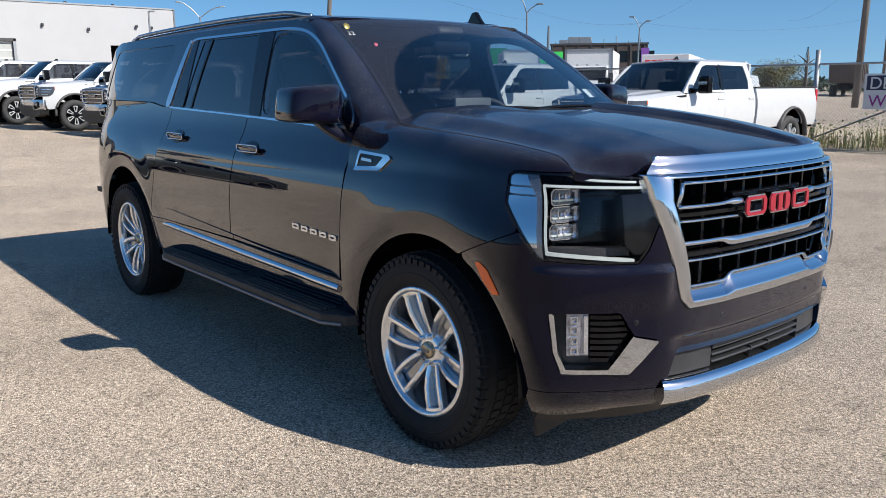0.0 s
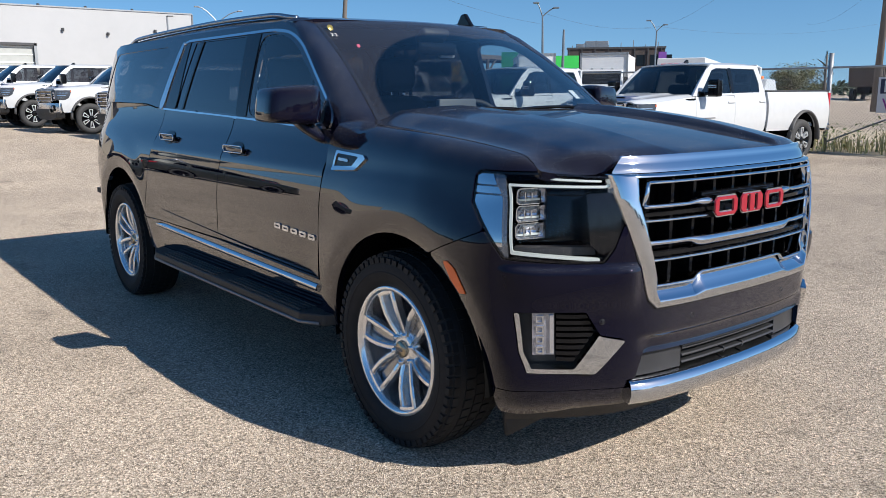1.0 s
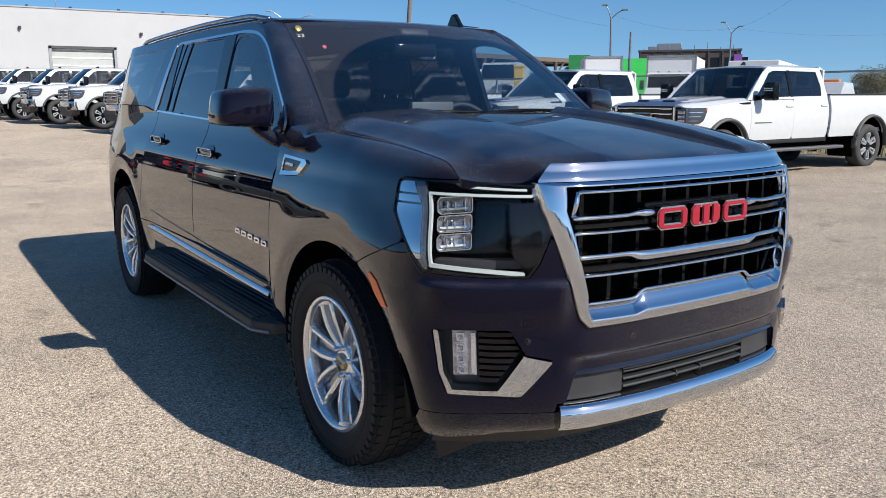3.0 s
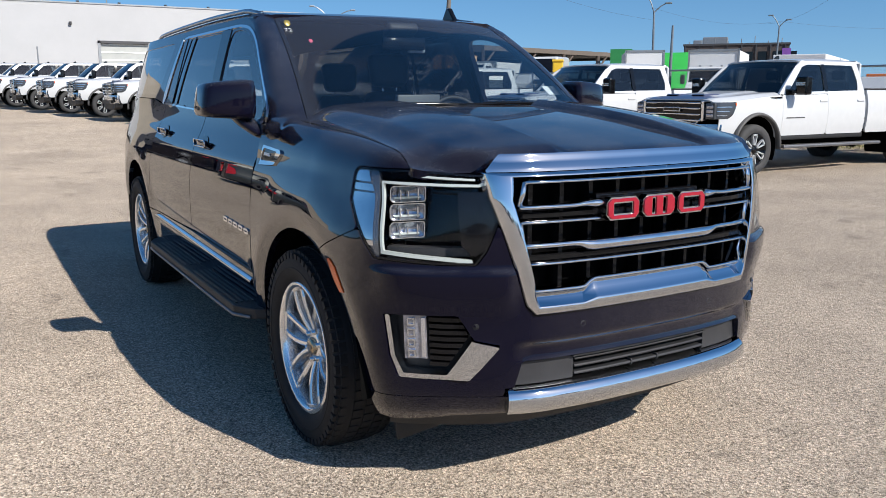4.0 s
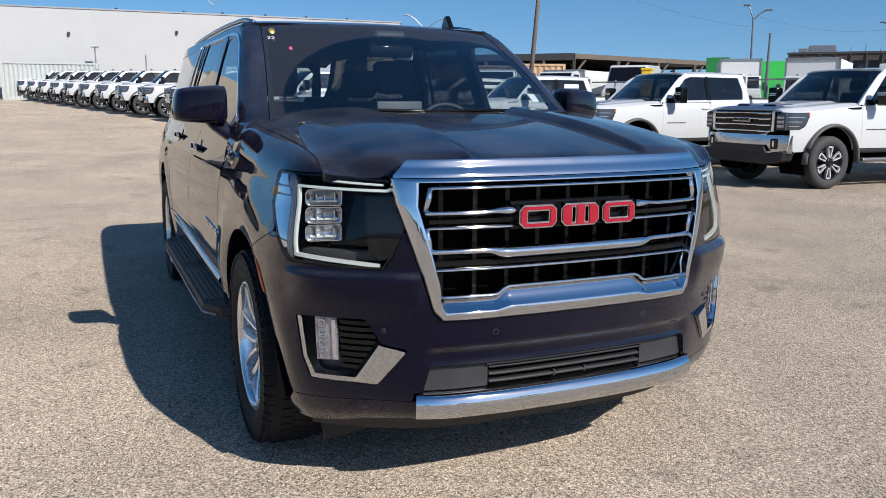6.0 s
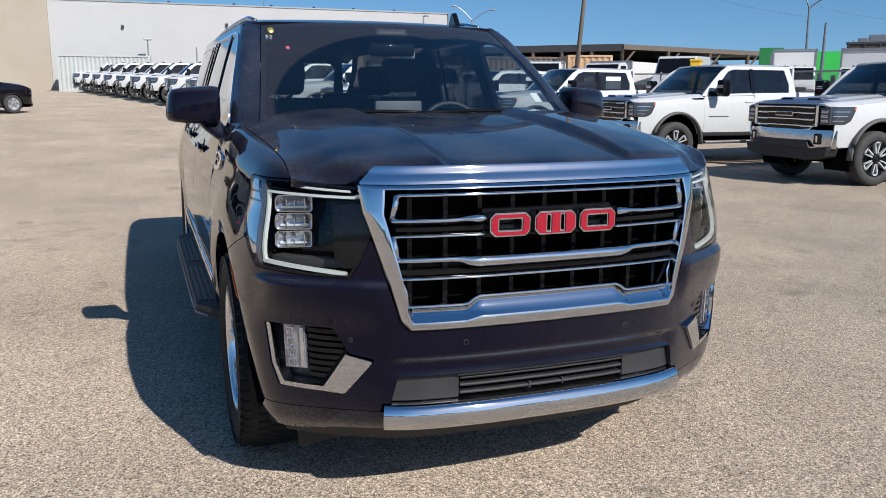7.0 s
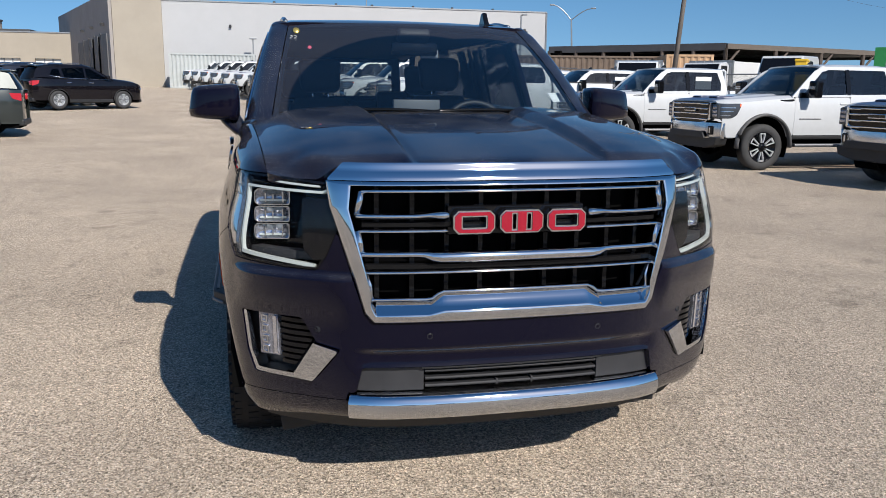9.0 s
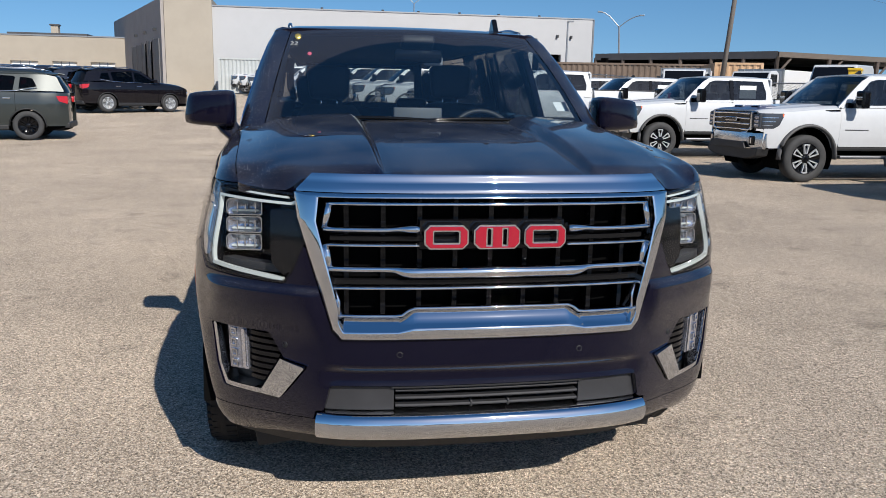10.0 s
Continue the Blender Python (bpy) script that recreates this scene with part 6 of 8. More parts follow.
    # front: grille, lamps, bumper
    g = part("grille", moved(prism([(-0.70, 1.275), (0.70, 1.275), (0.68, 0.98), (0.52, 0.86), (0.40, 0.80), (-0.40, 0.80), (-0.52, 0.86), (-0.68, 0.98)], 0.09, "y", 0.01), Matrix.Translation((0, -0.955, 0))), GRILLE_BLACK, t, "black grille with chrome bars")
    for z in (0.945, 1.045, 1.145, 1.235):
        part("bar", box(-0.655, 0.655, -0.988, -0.94, z - 0.010, z + 0.010, 0.005), CHROME, g)
        for sx in (-1, 1):
            part("bar_pod", box(sx * 0.50 - 0.13, sx * 0.50 + 0.13, -0.992, -0.94, z - 0.019, z + 0.004, 0.006), CHROME, g)
    part("lower_frame", tube([(-0.69, -0.955, 1.0), (-0.56, -0.972, 0.895), (-0.44, -0.985, 0.885), (-0.38, -0.985, 0.835), (0.38, -0.985, 0.835), (0.44, -0.985, 0.885), (0.56, -0.972, 0.895), (0.69, -0.955, 1.0)], 0.015, 8), CHROME, g)
    part("emblem_block", box(-0.20, 0.20, -1.0, -0.97, 1.085, 1.165, 0.012), CHROME_SATIN, g)
    for k in range(3):
        part("emblem_inset", box(-0.185 + 0.125 * k, -0.065 + 0.125 * k, -1.003, -0.995, 1.102, 1.148, 0.006), BLACK_GLOSS, g)
    for sx in (-1, 1):
        part("surround", box(min(sx * 0.665, sx * 0.715), max(sx * 0.665, sx * 0.715), -0.985, -0.87, 0.93, 1.275, 0.016), CHROME, g)
        hl = panel(lambda y, z: truck_side(y, z) + Vector((-0.004, 0, 0)), steps(-0.97, -0.48, 0.03), steps(0.96, 1.27, 0.03), lambda p, u, v: poly_sdf([(-0.96, 0.97), (-0.70, 0.975), (-0.60, 1.03), (-0.52, 1.19), (-0.51, 1.25), (-0.96, 1.245)], p.y, p.z), 0.03, core=TC)
        hl2 = box(-0.93, -0.72, -0.945, -0.80, 0.965, 1.235, 0.02)
        lampo = part("headlamp", flip_x(join([hl, hl2])) if sx > 0 else join([hl, hl2]), TRUCK_LAMP, t, "clear headlamp with bright lenses")
        for z in (1.03, 1.10, 1.17):
            b = box(-0.90, -0.76, -0.960, -0.93, z - 0.026, z + 0.026, 0.010)
            part("lens", flip_x(b) if sx > 0 else b, LAMP_GLASS, lampo)
            b = panel(lambda y, q: truck_side(y, q) + Vector((-0.010, 0, 0)), steps(-0.90, -0.72 + (z - 1.03) * 0.7, 0.03), [z - 0.006, z, z + 0.006], None, 0.01, core=TC)
            part("lens", flip_x(b) if sx > 0 else b, CHROME_SATIN, lampo)
        b = panel(lambda y, z: truck_side(y, z) + Vector((-0.010, 0, 0)), steps(-0.545, -0.52, 0.012), steps(1.195, 1.235, 0.02), None, 0.01, core=TC)
        part("turn_lens", flip_x(b) if sx > 0 else b, AMBER, lampo)
    def bumper_t(x, z):
        return Vector((x, -1.03 + 0.20 * (abs(x) / 0.98) ** 3 + 0.012 * ((z - 0.75) / 0.14) ** 2, z))
    bp = part("front_bumper", panel(bumper_t, steps(-0.985, 0.985, 0.045), steps(0.60, 0.885, 0.03), None, 0.12, core=TC), CHROME_SATIN, t, "chrome front bumper", True)
    for sx in (-1, 1):
        part("fog_lamp", box(sx * 0.72 - 0.065, sx * 0.72 + 0.065, -0.975, -0.86, 0.66, 0.83, 0.02), BLACK_GLOSS, bp)
        part("fog_lens", box(sx * 0.72 - 0.012, sx * 0.72 + 0.03, -0.980, -0.90, 0.69, 0.80, 0.01), LAMP_CRYSTAL, bp)
        b = panel(lambda y, z: truck_side(y, z) + Vector((0.004 - 0.10 * (0.87 - z) * -1, 0, 0)), steps(-0.865, -0.60, 0.04), steps(0.60, 0.885, 0.04), lambda p, u, v: -truck_arch(p) + 0.02, 0.03, core=TC)
        part("bumper_end", flip_x(b) if sx > 0 else b, CHROME_SATIN, bp, smooth=True)
    part("valance", moved(prism([(-0.93, 0.62), (0.93, 0.62), (0.88, 0.47), (0.55, 0.40), (-0.55, 0.40), (-0.88, 0.47)], 0.25, "y", 0.02), Matrix.Translation((0, -0.95, 0))), BLACK_PLASTIC, t)
    part("bumper_mouth", moved(prism([(-0.58, 0.72), (0.58, 0.72), (0.66, 0.60), (-0.66, 0.60)], 0.04, "y", 0.006), Matrix.Translation((0, -1.052, 0))), BLACK_PLASTIC, bp)
    # cab
    ROOF_Z = [(0.9, 1.945), (1.2, 1.985), (1.8, 2.015), (2.5, 2.005), (2.95, 1.97)]
    def cab_side(y, z):
        h = z - 1.37
        return Vector((-(0.965 - 0.22 * h - 0.10 * h * h), y, z))
    OUT = [(0.60, 1.36), (1.12, 1.86), (1.36, 1.955), (2.82, 1.955), (2.93, 1.40), (2.93, 1.36)]
    WF = [(0.80, 1.405), (1.80, 1.425), (1.80, 1.89), (1.42, 1.892), (1.27, 1.85)]
    WR = [(1.87, 1.425), (2.74, 1.435), (2.76, 1.60), (2.68, 1.885), (1.87, 1.892)]
    f = lambda p, u, v: max(poly_sdf(OUT, p.y, p.z), 1.368 + 0.012 * (p.y - 0.74) - p.z, -poly_sdf(WF, p.y, p.z), -poly_sdf(WR, p.y, p.z))
    both("window_frame", panel(cab_side, steps(0.56, 2.96, 0.05), steps(1.35, 1.97, 0.03), f, 0.03, core=TC), WHITE_PAINT, t)
    for nm, w in (("front_window", WF), ("rear_window", WR)):
        both(nm, panel(lambda y, z: cab_side(y, z) + Vector((0.012, 0, 0)), steps(0.76, 2.80, 0.08), steps(1.39, 1.90, 0.05), lambda p, u, v, w=w: poly_sdf(w, p.y, p.z) - 0.005, 0.0, core=TC), TRUCK_GLASS, t)
    both("pillar_cover", panel(lambda y, z: cab_side(y, z) - Vector((0.004, 0, 0)), steps(1.79, 1.88, 0.03), steps(1.42, 1.90, 0.05), None, 0.005, core=TC), BLACK_GLOSS, t)
    def roof_t(a, y):
        xe = 0.965 - 0.22 * 0.58 - 0.10 * 0.336
        z = lerp_table(ROOF_Z, y) - 0.02 * a * a
        k = smooth(0.82, 1.0, abs(a)) ** 1.3
        return Vector((a * xe, y, z * (1 - k) + min(1.955, z) * k))
    part("roof", panel(roof_t, steps(-1, 1, 0.08), steps(1.10, 2.94, 0.07), lambda p, u, v: 1.15 + 0.10 * (p.x / 0.8) ** 2 - p.y, 0.03, core=TC), WHITE_PAINT, t, smooth=True)
    def ws_t(a, s):
        x = a * (0.885 - 0.12 * s)
        yb, yt = 0.60 - 0.17 * (1 - a * a), 1.25 - 0.09 * (1 - a * a)
        return Vector((x, yb + (yt - yb) * s, 1.365 + (1.965 - 1.365 - 0.03 * a * a) * s + 0.03 * math.sin(math.pi * s)))
    part("windscreen", panel(ws_t, steps(-1, 1, 0.1), steps(0, 1, 0.1), None, 0.0, core=TC), TRUCK_CLEAR, t, smooth=True)
    def pil_t(k, s):
        a = ws_t(-1.0, s)
        y = 0.60 + 0.76 * s
        b = cab_side(y, float(np.interp(y, [0.60, 1.12, 1.36], [1.36, 1.86, 1.955])))
        return a * (1 - k) + b * k + Vector((-0.02, -0.01, 0.02)) * math.sin(math.pi * k)
    both("a_pillar", panel(pil_t, steps(0, 1, 0.2), steps(0, 1, 0.1), None, 0.02, core=TC), WHITE_PAINT, t)
    part("cab_back", join([box(-0.95, 0.95, 2.90, 2.95, 0.75, 1.42, 0.02), box(-0.78, 0.78, 2.86, 2.92, 1.90, 1.98, 0.02), box(-0.86, -0.66, 2.87, 2.93, 1.40, 1.93, 0.02), box(0.66, 0.86, 2.87, 2.93, 1.40, 1.93, 0.02)]), WHITE_PAINT, t)
    part("back_glass", box(-0.67, 0.67, 2.885, 2.893, 1.42, 1.90), TRUCK_GLASS, t)
    part("shark_fin", prism([(-0.08, 0), (0.07, 0), (0.05, 0.06), (0.01, 0.065)], 0.03, "x", 0.006), BLACK_GLOSS, t).matrix_basis = pose(-0.015, 1.62, 2.015)
    # cabin
    inside = part("cabin_floor", box(-0.88, 0.88, 0.60, 2.86, 0.72, 0.80), INTERIOR_TRIM, t)
    part("dashboard", prism([(0.66, 0.80), (1.12, 0.80), (1.16, 1.25), (1.0, 1.36), (0.70, 1.36)], 1.70, "x", 0.02), INTERIOR_TRIM, t).matrix_basis = pose(-0.85, -0.1, 0)
    for x in (-0.42, 0.42):
        for y in (1.72, 2.55):
            part("seat", join([box(x - 0.27, x + 0.27, y - 0.3, y + 0.2, 0.95, 1.1, 0.05), moved(box(-0.26, 0.26, -0.07, 0.07, 0, 0.55, 0.05), pose(x, y + 0.2, 1.05, -12)),
                               moved(box(-0.13, 0.13, -0.05, 0.05, 0, 0.18, 0.04), pose(x, y + 0.33, 1.63, -8))]), UPHOLSTERY, t)
    # bed
    part("bed", join([box(-0.93, 0.93, 2.99, 5.41, 0.72, 0.80), box(-0.99, 0.99, 5.36, 5.43, 0.75, 1.45, 0.02), box(-0.93, 0.93, 2.985, 3.03, 0.75, 1.45, 0.02)]), WHITE_PAINT, t)
    both("bed_rail", box(-0.985, -0.90, 2.99, 5.41, 1.445, 1.475, 0.01), BLACK_PLASTIC, t)
    both("tail_lamp", box(-1.0, -0.90, 5.35, 5.44, 1.05, 1.42, 0.02), RED_LENS, t)
    part("rear_bumper", box(-0.96, 0.96, 5.37, 5.57, 0.58, 0.76, 0.03), CHROME, t)
    part("chassis", box(-0.55, 0.55, -0.7, 5.3, 0.46, 0.66, 0.03), SHADE_BLACK, t)
    both("sill", box(-0.98, -0.85, 0.55, 2.95, 0.58, 0.68, 0.02), BLACK_PLASTIC, t)
    for sx in (-1, 1):
        part("side_step", moved(box(-0.09, 0.09, 0.62, 3.35, 0.0, 0.06, 0.02), pose(sx * 1.02, 0, 0.44)), METAL_DULL, t)
        arm = tube([(sx * 0.95, 0.86, 1.40), (sx * 1.06, 0.87, 1.42), (sx * 1.15, 0.88, 1.44)], 0.035, 6)
        mo = part("door_mirror", join([arm, box(min(sx * 1.09, sx * 1.32), max(sx * 1.09, sx * 1.32), 0.81, 0.97, 1.36, 1.68, 0.035)]), BLACK_GLOSS, t)
        part("mirror_stripe", box(min(sx * 1.11, sx * 1.29), max(sx * 1.11, sx * 1.29), 0.798, 0.812, 1.555, 1.575), CHROME_SATIN, mo)
        part("mirror_stripe", box(min(sx * 1.11, sx * 1.29), max(sx * 1.11, sx * 1.29), 0.798, 0.812, 1.525, 1.540), CHROME_SATIN, mo)
        part("mirror_foot", box(min(sx * 0.94, sx * 0.985), max(sx * 0.94, sx * 0.985), 0.74, 0.94, 1.27, 1.46, 0.015), BLACK_GLOSS, mo)
        for d, y in ((fd, 1.72), (rd, 2.78)):
            part("handle", box(min(sx * 1.0, sx * 1.035), max(sx * 1.0, sx * 1.035), y - 0.12, y + 0.08, 1.235, 1.27, 0.012), WHITE_PAINT, d[0 if sx < 0 else 1])
        part("nameplate_bar", box(min(sx * 1.02, sx * 1.036), max(sx * 1.02, sx * 1.036), 0.72, 1.20, 0.960, 0.978, 0.004), FLARE_GREY, t)
        part("wing_vent", prism([(0.30, 1.322), (0.60, 1.335), (0.62, 1.272), (0.36, 1.262)], 0.014, "x", 0.003), BLACK_GLOSS, t).matrix_basis = pose(sx * 0.975 - 0.007 + sx * 0.022, 0, 0)
        part("vent_bar", box(min(sx * 0.985, sx * 1.008), max(sx * 0.985, sx * 1.008), 0.37, 0.57, 1.290, 1.306, 0.003), CHROME_SATIN, t)
        for y in (0.0, 4.37):
            road_wheel(t, sx * 0.87, y, 0.435, 0.28, wheel_style or (BLACK_GLOSS, WHEEL_METAL), sx)
    return t


LABEL_T = "white heavy-duty crew-cab pickup with black grille, parked on asphalt"
t1 = build_pickup(LABEL_T, at(9.64, 7.34, -91.2), wheel_style=(BLACK_GLOSS, MACHINED))
t1["label"] = "white crew-cab pickup parked in front of a chain-link fence"
t2 = copy_thing(t1, at(8.56, 11.10, -90))
t3 = copy_thing(t1, at(8.05, 16.2, -90))
t4 = copy_thing(t1, at(7.9, 20.6, -90))
t5 = copy_thing(t1, at(8.0, 25.0, -90))
for o in (t2, t3, t4, t5):
    o["label"] = LABEL_T
for o in (t3, t4):
    part("window_sheet", box(0.872, 0.876, 2.06, 2.50, 1.47, 1.78, 0.001), SCREEN_WHITE, o, "white paper sheet behind the rear window")
# a row in front of the white building
for k in range(13):
    d = k * 3.5
    x, y = 4.85 - d * 0.222, 20.25 + d * 0.975
    o = copy_thing(t1, at(x, y, -87 + random.uniform(-1.2, 1.2)))
    o["label"] = "white pickup nosed out in a long row beside a white building"


# unseen copies added behind the camera, to be mirrored in the paint and chrome
for x, y, r in ((-13.5, -25.0, 172), (-9.6, -25.6, 175), (-1.8, -26.2, 180), (2.2, -26.4, 181), (10.5, -25.0, 186)):
    o = copy_thing(t1, at(x, y, r))
    o["label"] = "unseen white pickup added across the open lot for reflections"


# ---- parked crossovers ----
def build_crossover(label, m, paint, rims, group=""):
    t = thing("crossover", label, "car", m, group)
    L0, L1 = -0.88, 3.45
    def cs(y, z):
        w = lerp_table([(0.35, 0.86), (0.6, 0.895), (0.85, 0.905), (1.0, 0.89), (1.15, 0.86)], z)
        return Vector((-w * lerp_table([(L0, 0.72), (-0.75, 0.86), (-0.45, 0.96), (0, 1.0), (2.8, 1.0), (3.2, 0.93), (L1, 0.78)], y), y, z))
    def ca(p):
        return min(math.hypot(p.y - c, p.z - 0.34) - 0.385 for c in (0.0, 2.57))
    core = (0, 1.3, 0.8)
    top = lambda y: lerp_table([(L0, 0.88), (-0.5, 1.0), (0.4, 1.06), (1.5, 1.09), (3.0, 1.16), (L1, 1.14)], y)
    def sp(name, y0, y1):
        return both(name, panel(cs, steps(y0 - 0.02, y1 + 0.02, 0.06), steps(0.30, 1.12, 0.05), lambda p, u, v: max(y0 - p.y, p.y - y1, p.z - top(p.y), 0.33 - p.z, -ca(p)), 0.03, core=core), paint, t)
    sp("wing", L0, 0.50)
    a, b = sp("front_door", 0.507, 1.45), sp("rear_door", 1.457, 2.32)
    sp("rear_quarter", 2.327, L1)
    for c in (0.0, 2.57):
        pts = [(-0.905 * lerp_table([(L0, 0.72), (-0.45, 0.96), (0, 1.0), (2.8, 1.0), (3.2, 0.93)], c + 0.40 * math.cos(q)), c + 0.40 * math.cos(q), 0.34 + 0.40 * math.sin(q)) for q in (math.radians(d) for d in range(-5, 190, 13))]
        both("arch_moulding", tube(pts, 0.03, 6, scale=(0.6, 0.6)), BLACK_PLASTIC, t)
        v = [Vector((x, c + 0.39 * math.cos(q), 0.34 + 0.39 * math.sin(q))) for q in (math.radians(-20 + 220 * i / 16) for i in range(17)) for x in (-0.88, -0.4)]
        both("wheel_well", (v, [(2 * i, 2 * i + 1, 2 * i + 3, 2 * i + 2) for i in range(16)]), SHADE_BLACK, t)
    def hd(k, y):
        xe = 0.86 * lerp_table([(L0, 0.70), (-0.75, 0.84), (-0.45, 0.95), (0, 0.99), (0.5, 1.0)], y)
        z = lerp_table([(L0, 0.82), (-0.8, 0.95), (-0.5, 1.05), (0.35, 1.15)], y)
        q = smooth(0.8, 1, abs(k))
        return Vector((k * xe, y, z * (1 - q) + top(y) * q))
    part("bonnet", panel(hd, steps(-1, 1, 0.1), steps(L0, 0.36, 0.07), None, 0.02, core=core), paint, t, smooth=True)
    part("front_face", panel(lambda x, z: Vector((x, L0 - 0.02 + 0.16 * (abs(x) / 0.8) ** 3, z)), steps(-0.66, 0.66, 0.06), steps(0.30, 0.86, 0.06), None, 0.05, core=core), paint, t, smooth=True)
    part("grille", box(-0.42, 0.42, L0 - 0.05, L0 + 0.02, 0.55, 0.78, 0.02), BLACK_GLOSS, t)
    both("headlamp", box(-0.74, -0.50, L0 + 0.02, L0 + 0.14, 0.70, 0.80, 0.02), LAMP_CRYSTAL, t)
    def cb(y, z):
        h = z - 1.08
        return Vector((-(0.845 - 0.32 * h) * lerp_table([(0.4, 1), (2.6, 1.0), (3.4, 0.88)], y), y, z))
    OUT = [(0.26, 1.0), (1.10, 1.52), (1.45, 1.60), (2.85, 1.58), (3.22, 1.50), (3.40, 1.12), (3.40, 1.0)]
    W1 = [(0.56, 1.12), (1.42, 1.14), (1.42, 1.53), (1.22, 1.50)]
    W2 = [(1.49, 1.14), (2.28, 1.17), (2.34, 1.50), (1.49, 1.54)]
    W3 = [(2.40, 1.20), (2.80, 1.26), (2.70, 1.46), (2.44, 1.48)]
    both("window_frame", panel(cb, steps(0.22, 3.42, 0.06), steps(1.0, 1.62, 0.03), lambda p, u, v: max(poly_sdf(OUT, p.y, p.z), top(p.y) + 0.002 - p.z, *[-poly_sdf(w, p.y, p.z) for w in (W1, W2, W3)]), 0.02, core=core), paint, t)
    for w in (W1, W2, W3):
        both("side_window", panel(lambda y, z: cb(y, z) + Vector((0.01, 0, 0)), steps(0.5, 3.0, 0.08), steps(1.10, 1.56, 0.05), lambda p, u, v, w=w: poly_sdf(w, p.y, p.z) - 0.006, 0.0, core=core), CAR_GLASS, t)
    both("trim", tube([(-0.853, 0.56, 1.105), (-0.85, 1.5, 1.125), (-0.842, 2.30, 1.15), (-0.80, 2.80, 1.23)], 0.012, 6), CHROME_SATIN, t)
    def rf(k, y):
        xe = (0.845 - 0.32 * 0.45) * lerp_table([(0.4, 1), (2.6, 1.0), (3.4, 0.88)], y)
        z = lerp_table([(1.0, 1.56), (1.5, 1.655), (2.4, 1.665), (3.2, 1.59)], y)
        q = smooth(0.8, 1, abs(k))
        return Vector((k * xe, y, z * (1 - q) + 1.57 * q))
    part("roof", panel(rf, steps(-1, 1, 0.1), steps(1.06, 3.25, 0.08), None, 0.02, core=core), paint, t, smooth=True)
    both("roof_rail", tube([(-0.62, 1.45, 1.65), (-0.63, 1.65, 1.70), (-0.62, 2.7, 1.695), (-0.60, 2.95, 1.63)], 0.016, 6), CHROME_SATIN, t)
    part("windscreen", panel(lambda k, s: Vector((k * (0.80 - 0.10 * s), 0.34 + 0.78 * s - 0.12 * (1 - k * k), 1.09 + 0.49 * s)), steps(-1, 1, 0.2), steps(0, 1, 0.2), None, 0.0, core=core), TRUCK_CLEAR, t, smooth=True)
    part("tailgate", panel(lambda x, z: Vector((x * (1 - 0.18 * smooth(1.0, 1.6, z)), L1 - 0.02 - 0.20 * (abs(x) / 0.7) ** 3 - 0.25 * smooth(1.05, 1.62, z), z)), steps(-0.70, 0.70, 0.07), steps(0.35, 1.60, 0.06), None, 0.03, core=core), paint, t, smooth=True)
    part("back_glass", panel(lambda x, z: Vector((x * (1 - 0.18 * smooth(1.0, 1.6, z)), L1 + 0.0 - 0.20 * (abs(x) / 0.7) ** 3 - 0.25 * smooth(1.05, 1.62, z), z)), steps(-0.60, 0.60, 0.1), steps(1.12, 1.50, 0.06), None, 0.01, core=core), GRILLE_BLACK, t, smooth=True)
    both("tail_lamp", panel(lambda y, z: cs(y, z) - Vector((0.012, 0, 0)), steps(L1 - 0.25, L1 - 0.005, 0.03), steps(0.84, 1.06, 0.02), lambda p, u, v: poly_sdf([(L1 - 0.24, 1.05), (L1 - 0.18, 0.92), (L1, 0.86), (L1, 1.04)], p.y, p.z), 0.03, core=core), RED_LENS, t)
    both("tail_lamp", box(-0.68, -0.44, L1 - 0.16, L1 + 0.0, 0.88, 1.03, 0.03), RED_LENS, t)
    part("lower_cladding", join([box(-0.88, -0.80, 0.42, 2.15, 0.24, 0.36, 0.02), box(0.80, 0.88, 0.42, 2.15, 0.24, 0.36, 0.02), box(-0.70, 0.70, L1 - 0.12, L1 + 0.02, 0.28, 0.42, 0.03), box(-0.66, 0.66, L0 - 0.03, L0 + 0.1, 0.24, 0.36, 0.03)]), BLACK_PLASTIC, t)
    part("underbody", box(-0.70, 0.70, L0 + 0.1, L1 - 0.1, 0.22, 0.40), SHADE_BLACK, t)
    part("cabin", join([box(-0.80, 0.80, 0.45, 3.1, 0.42, 0.48), box(-0.6, -0.1, 1.35, 1.5, 0.7, 1.35, 0.05), box(0.1, 0.6, 1.35, 1.5, 0.7, 1.35, 0.05), box(-0.65, 0.65, 2.25, 2.4, 0.7, 1.3, 0.05)]), UPHOLSTERY, t)
    for sx in (-1, 1):
        part("door_mirror", box(min(sx * 0.85, sx * 1.03), max(sx * 0.85, sx * 1.03), 0.58, 0.72, 1.12, 1.26, 0.03), paint, t)
        for d, y in ((a, 1.30), (b, 2.15)):
            part("handle", box(min(sx * 0.88, sx * 0.915), max(sx * 0.88, sx * 0.915), y - 0.1, y + 0.08, 0.965, 0.995, 0.01), CHROME_SATIN, d[0 if sx < 0 else 1])
        for y in (0.0, 2.57):
            road_wheel(t, sx * 0.79, y, 0.345, 0.225, rims, sx)
    return t


build_crossover("black compact crossover with silver wheels parked on asphalt", at(-6.2, 32.0, 127), BLACK_CAR, (METAL_GREY, MACHINED))
build_crossover("dark grey-green crossover with gloss black wheels", at(-9.61, 18.09, -83), GREY_CAR, (BLACK_GLOSS, BLACK_GLOSS))
far_car = build_crossover("dark crossover in a row of parked cars", at(-8.0, 34.5, 127), BLUE_CAR, (WHEEL_DARK, WHEEL_METAL), "far row of dark cars")
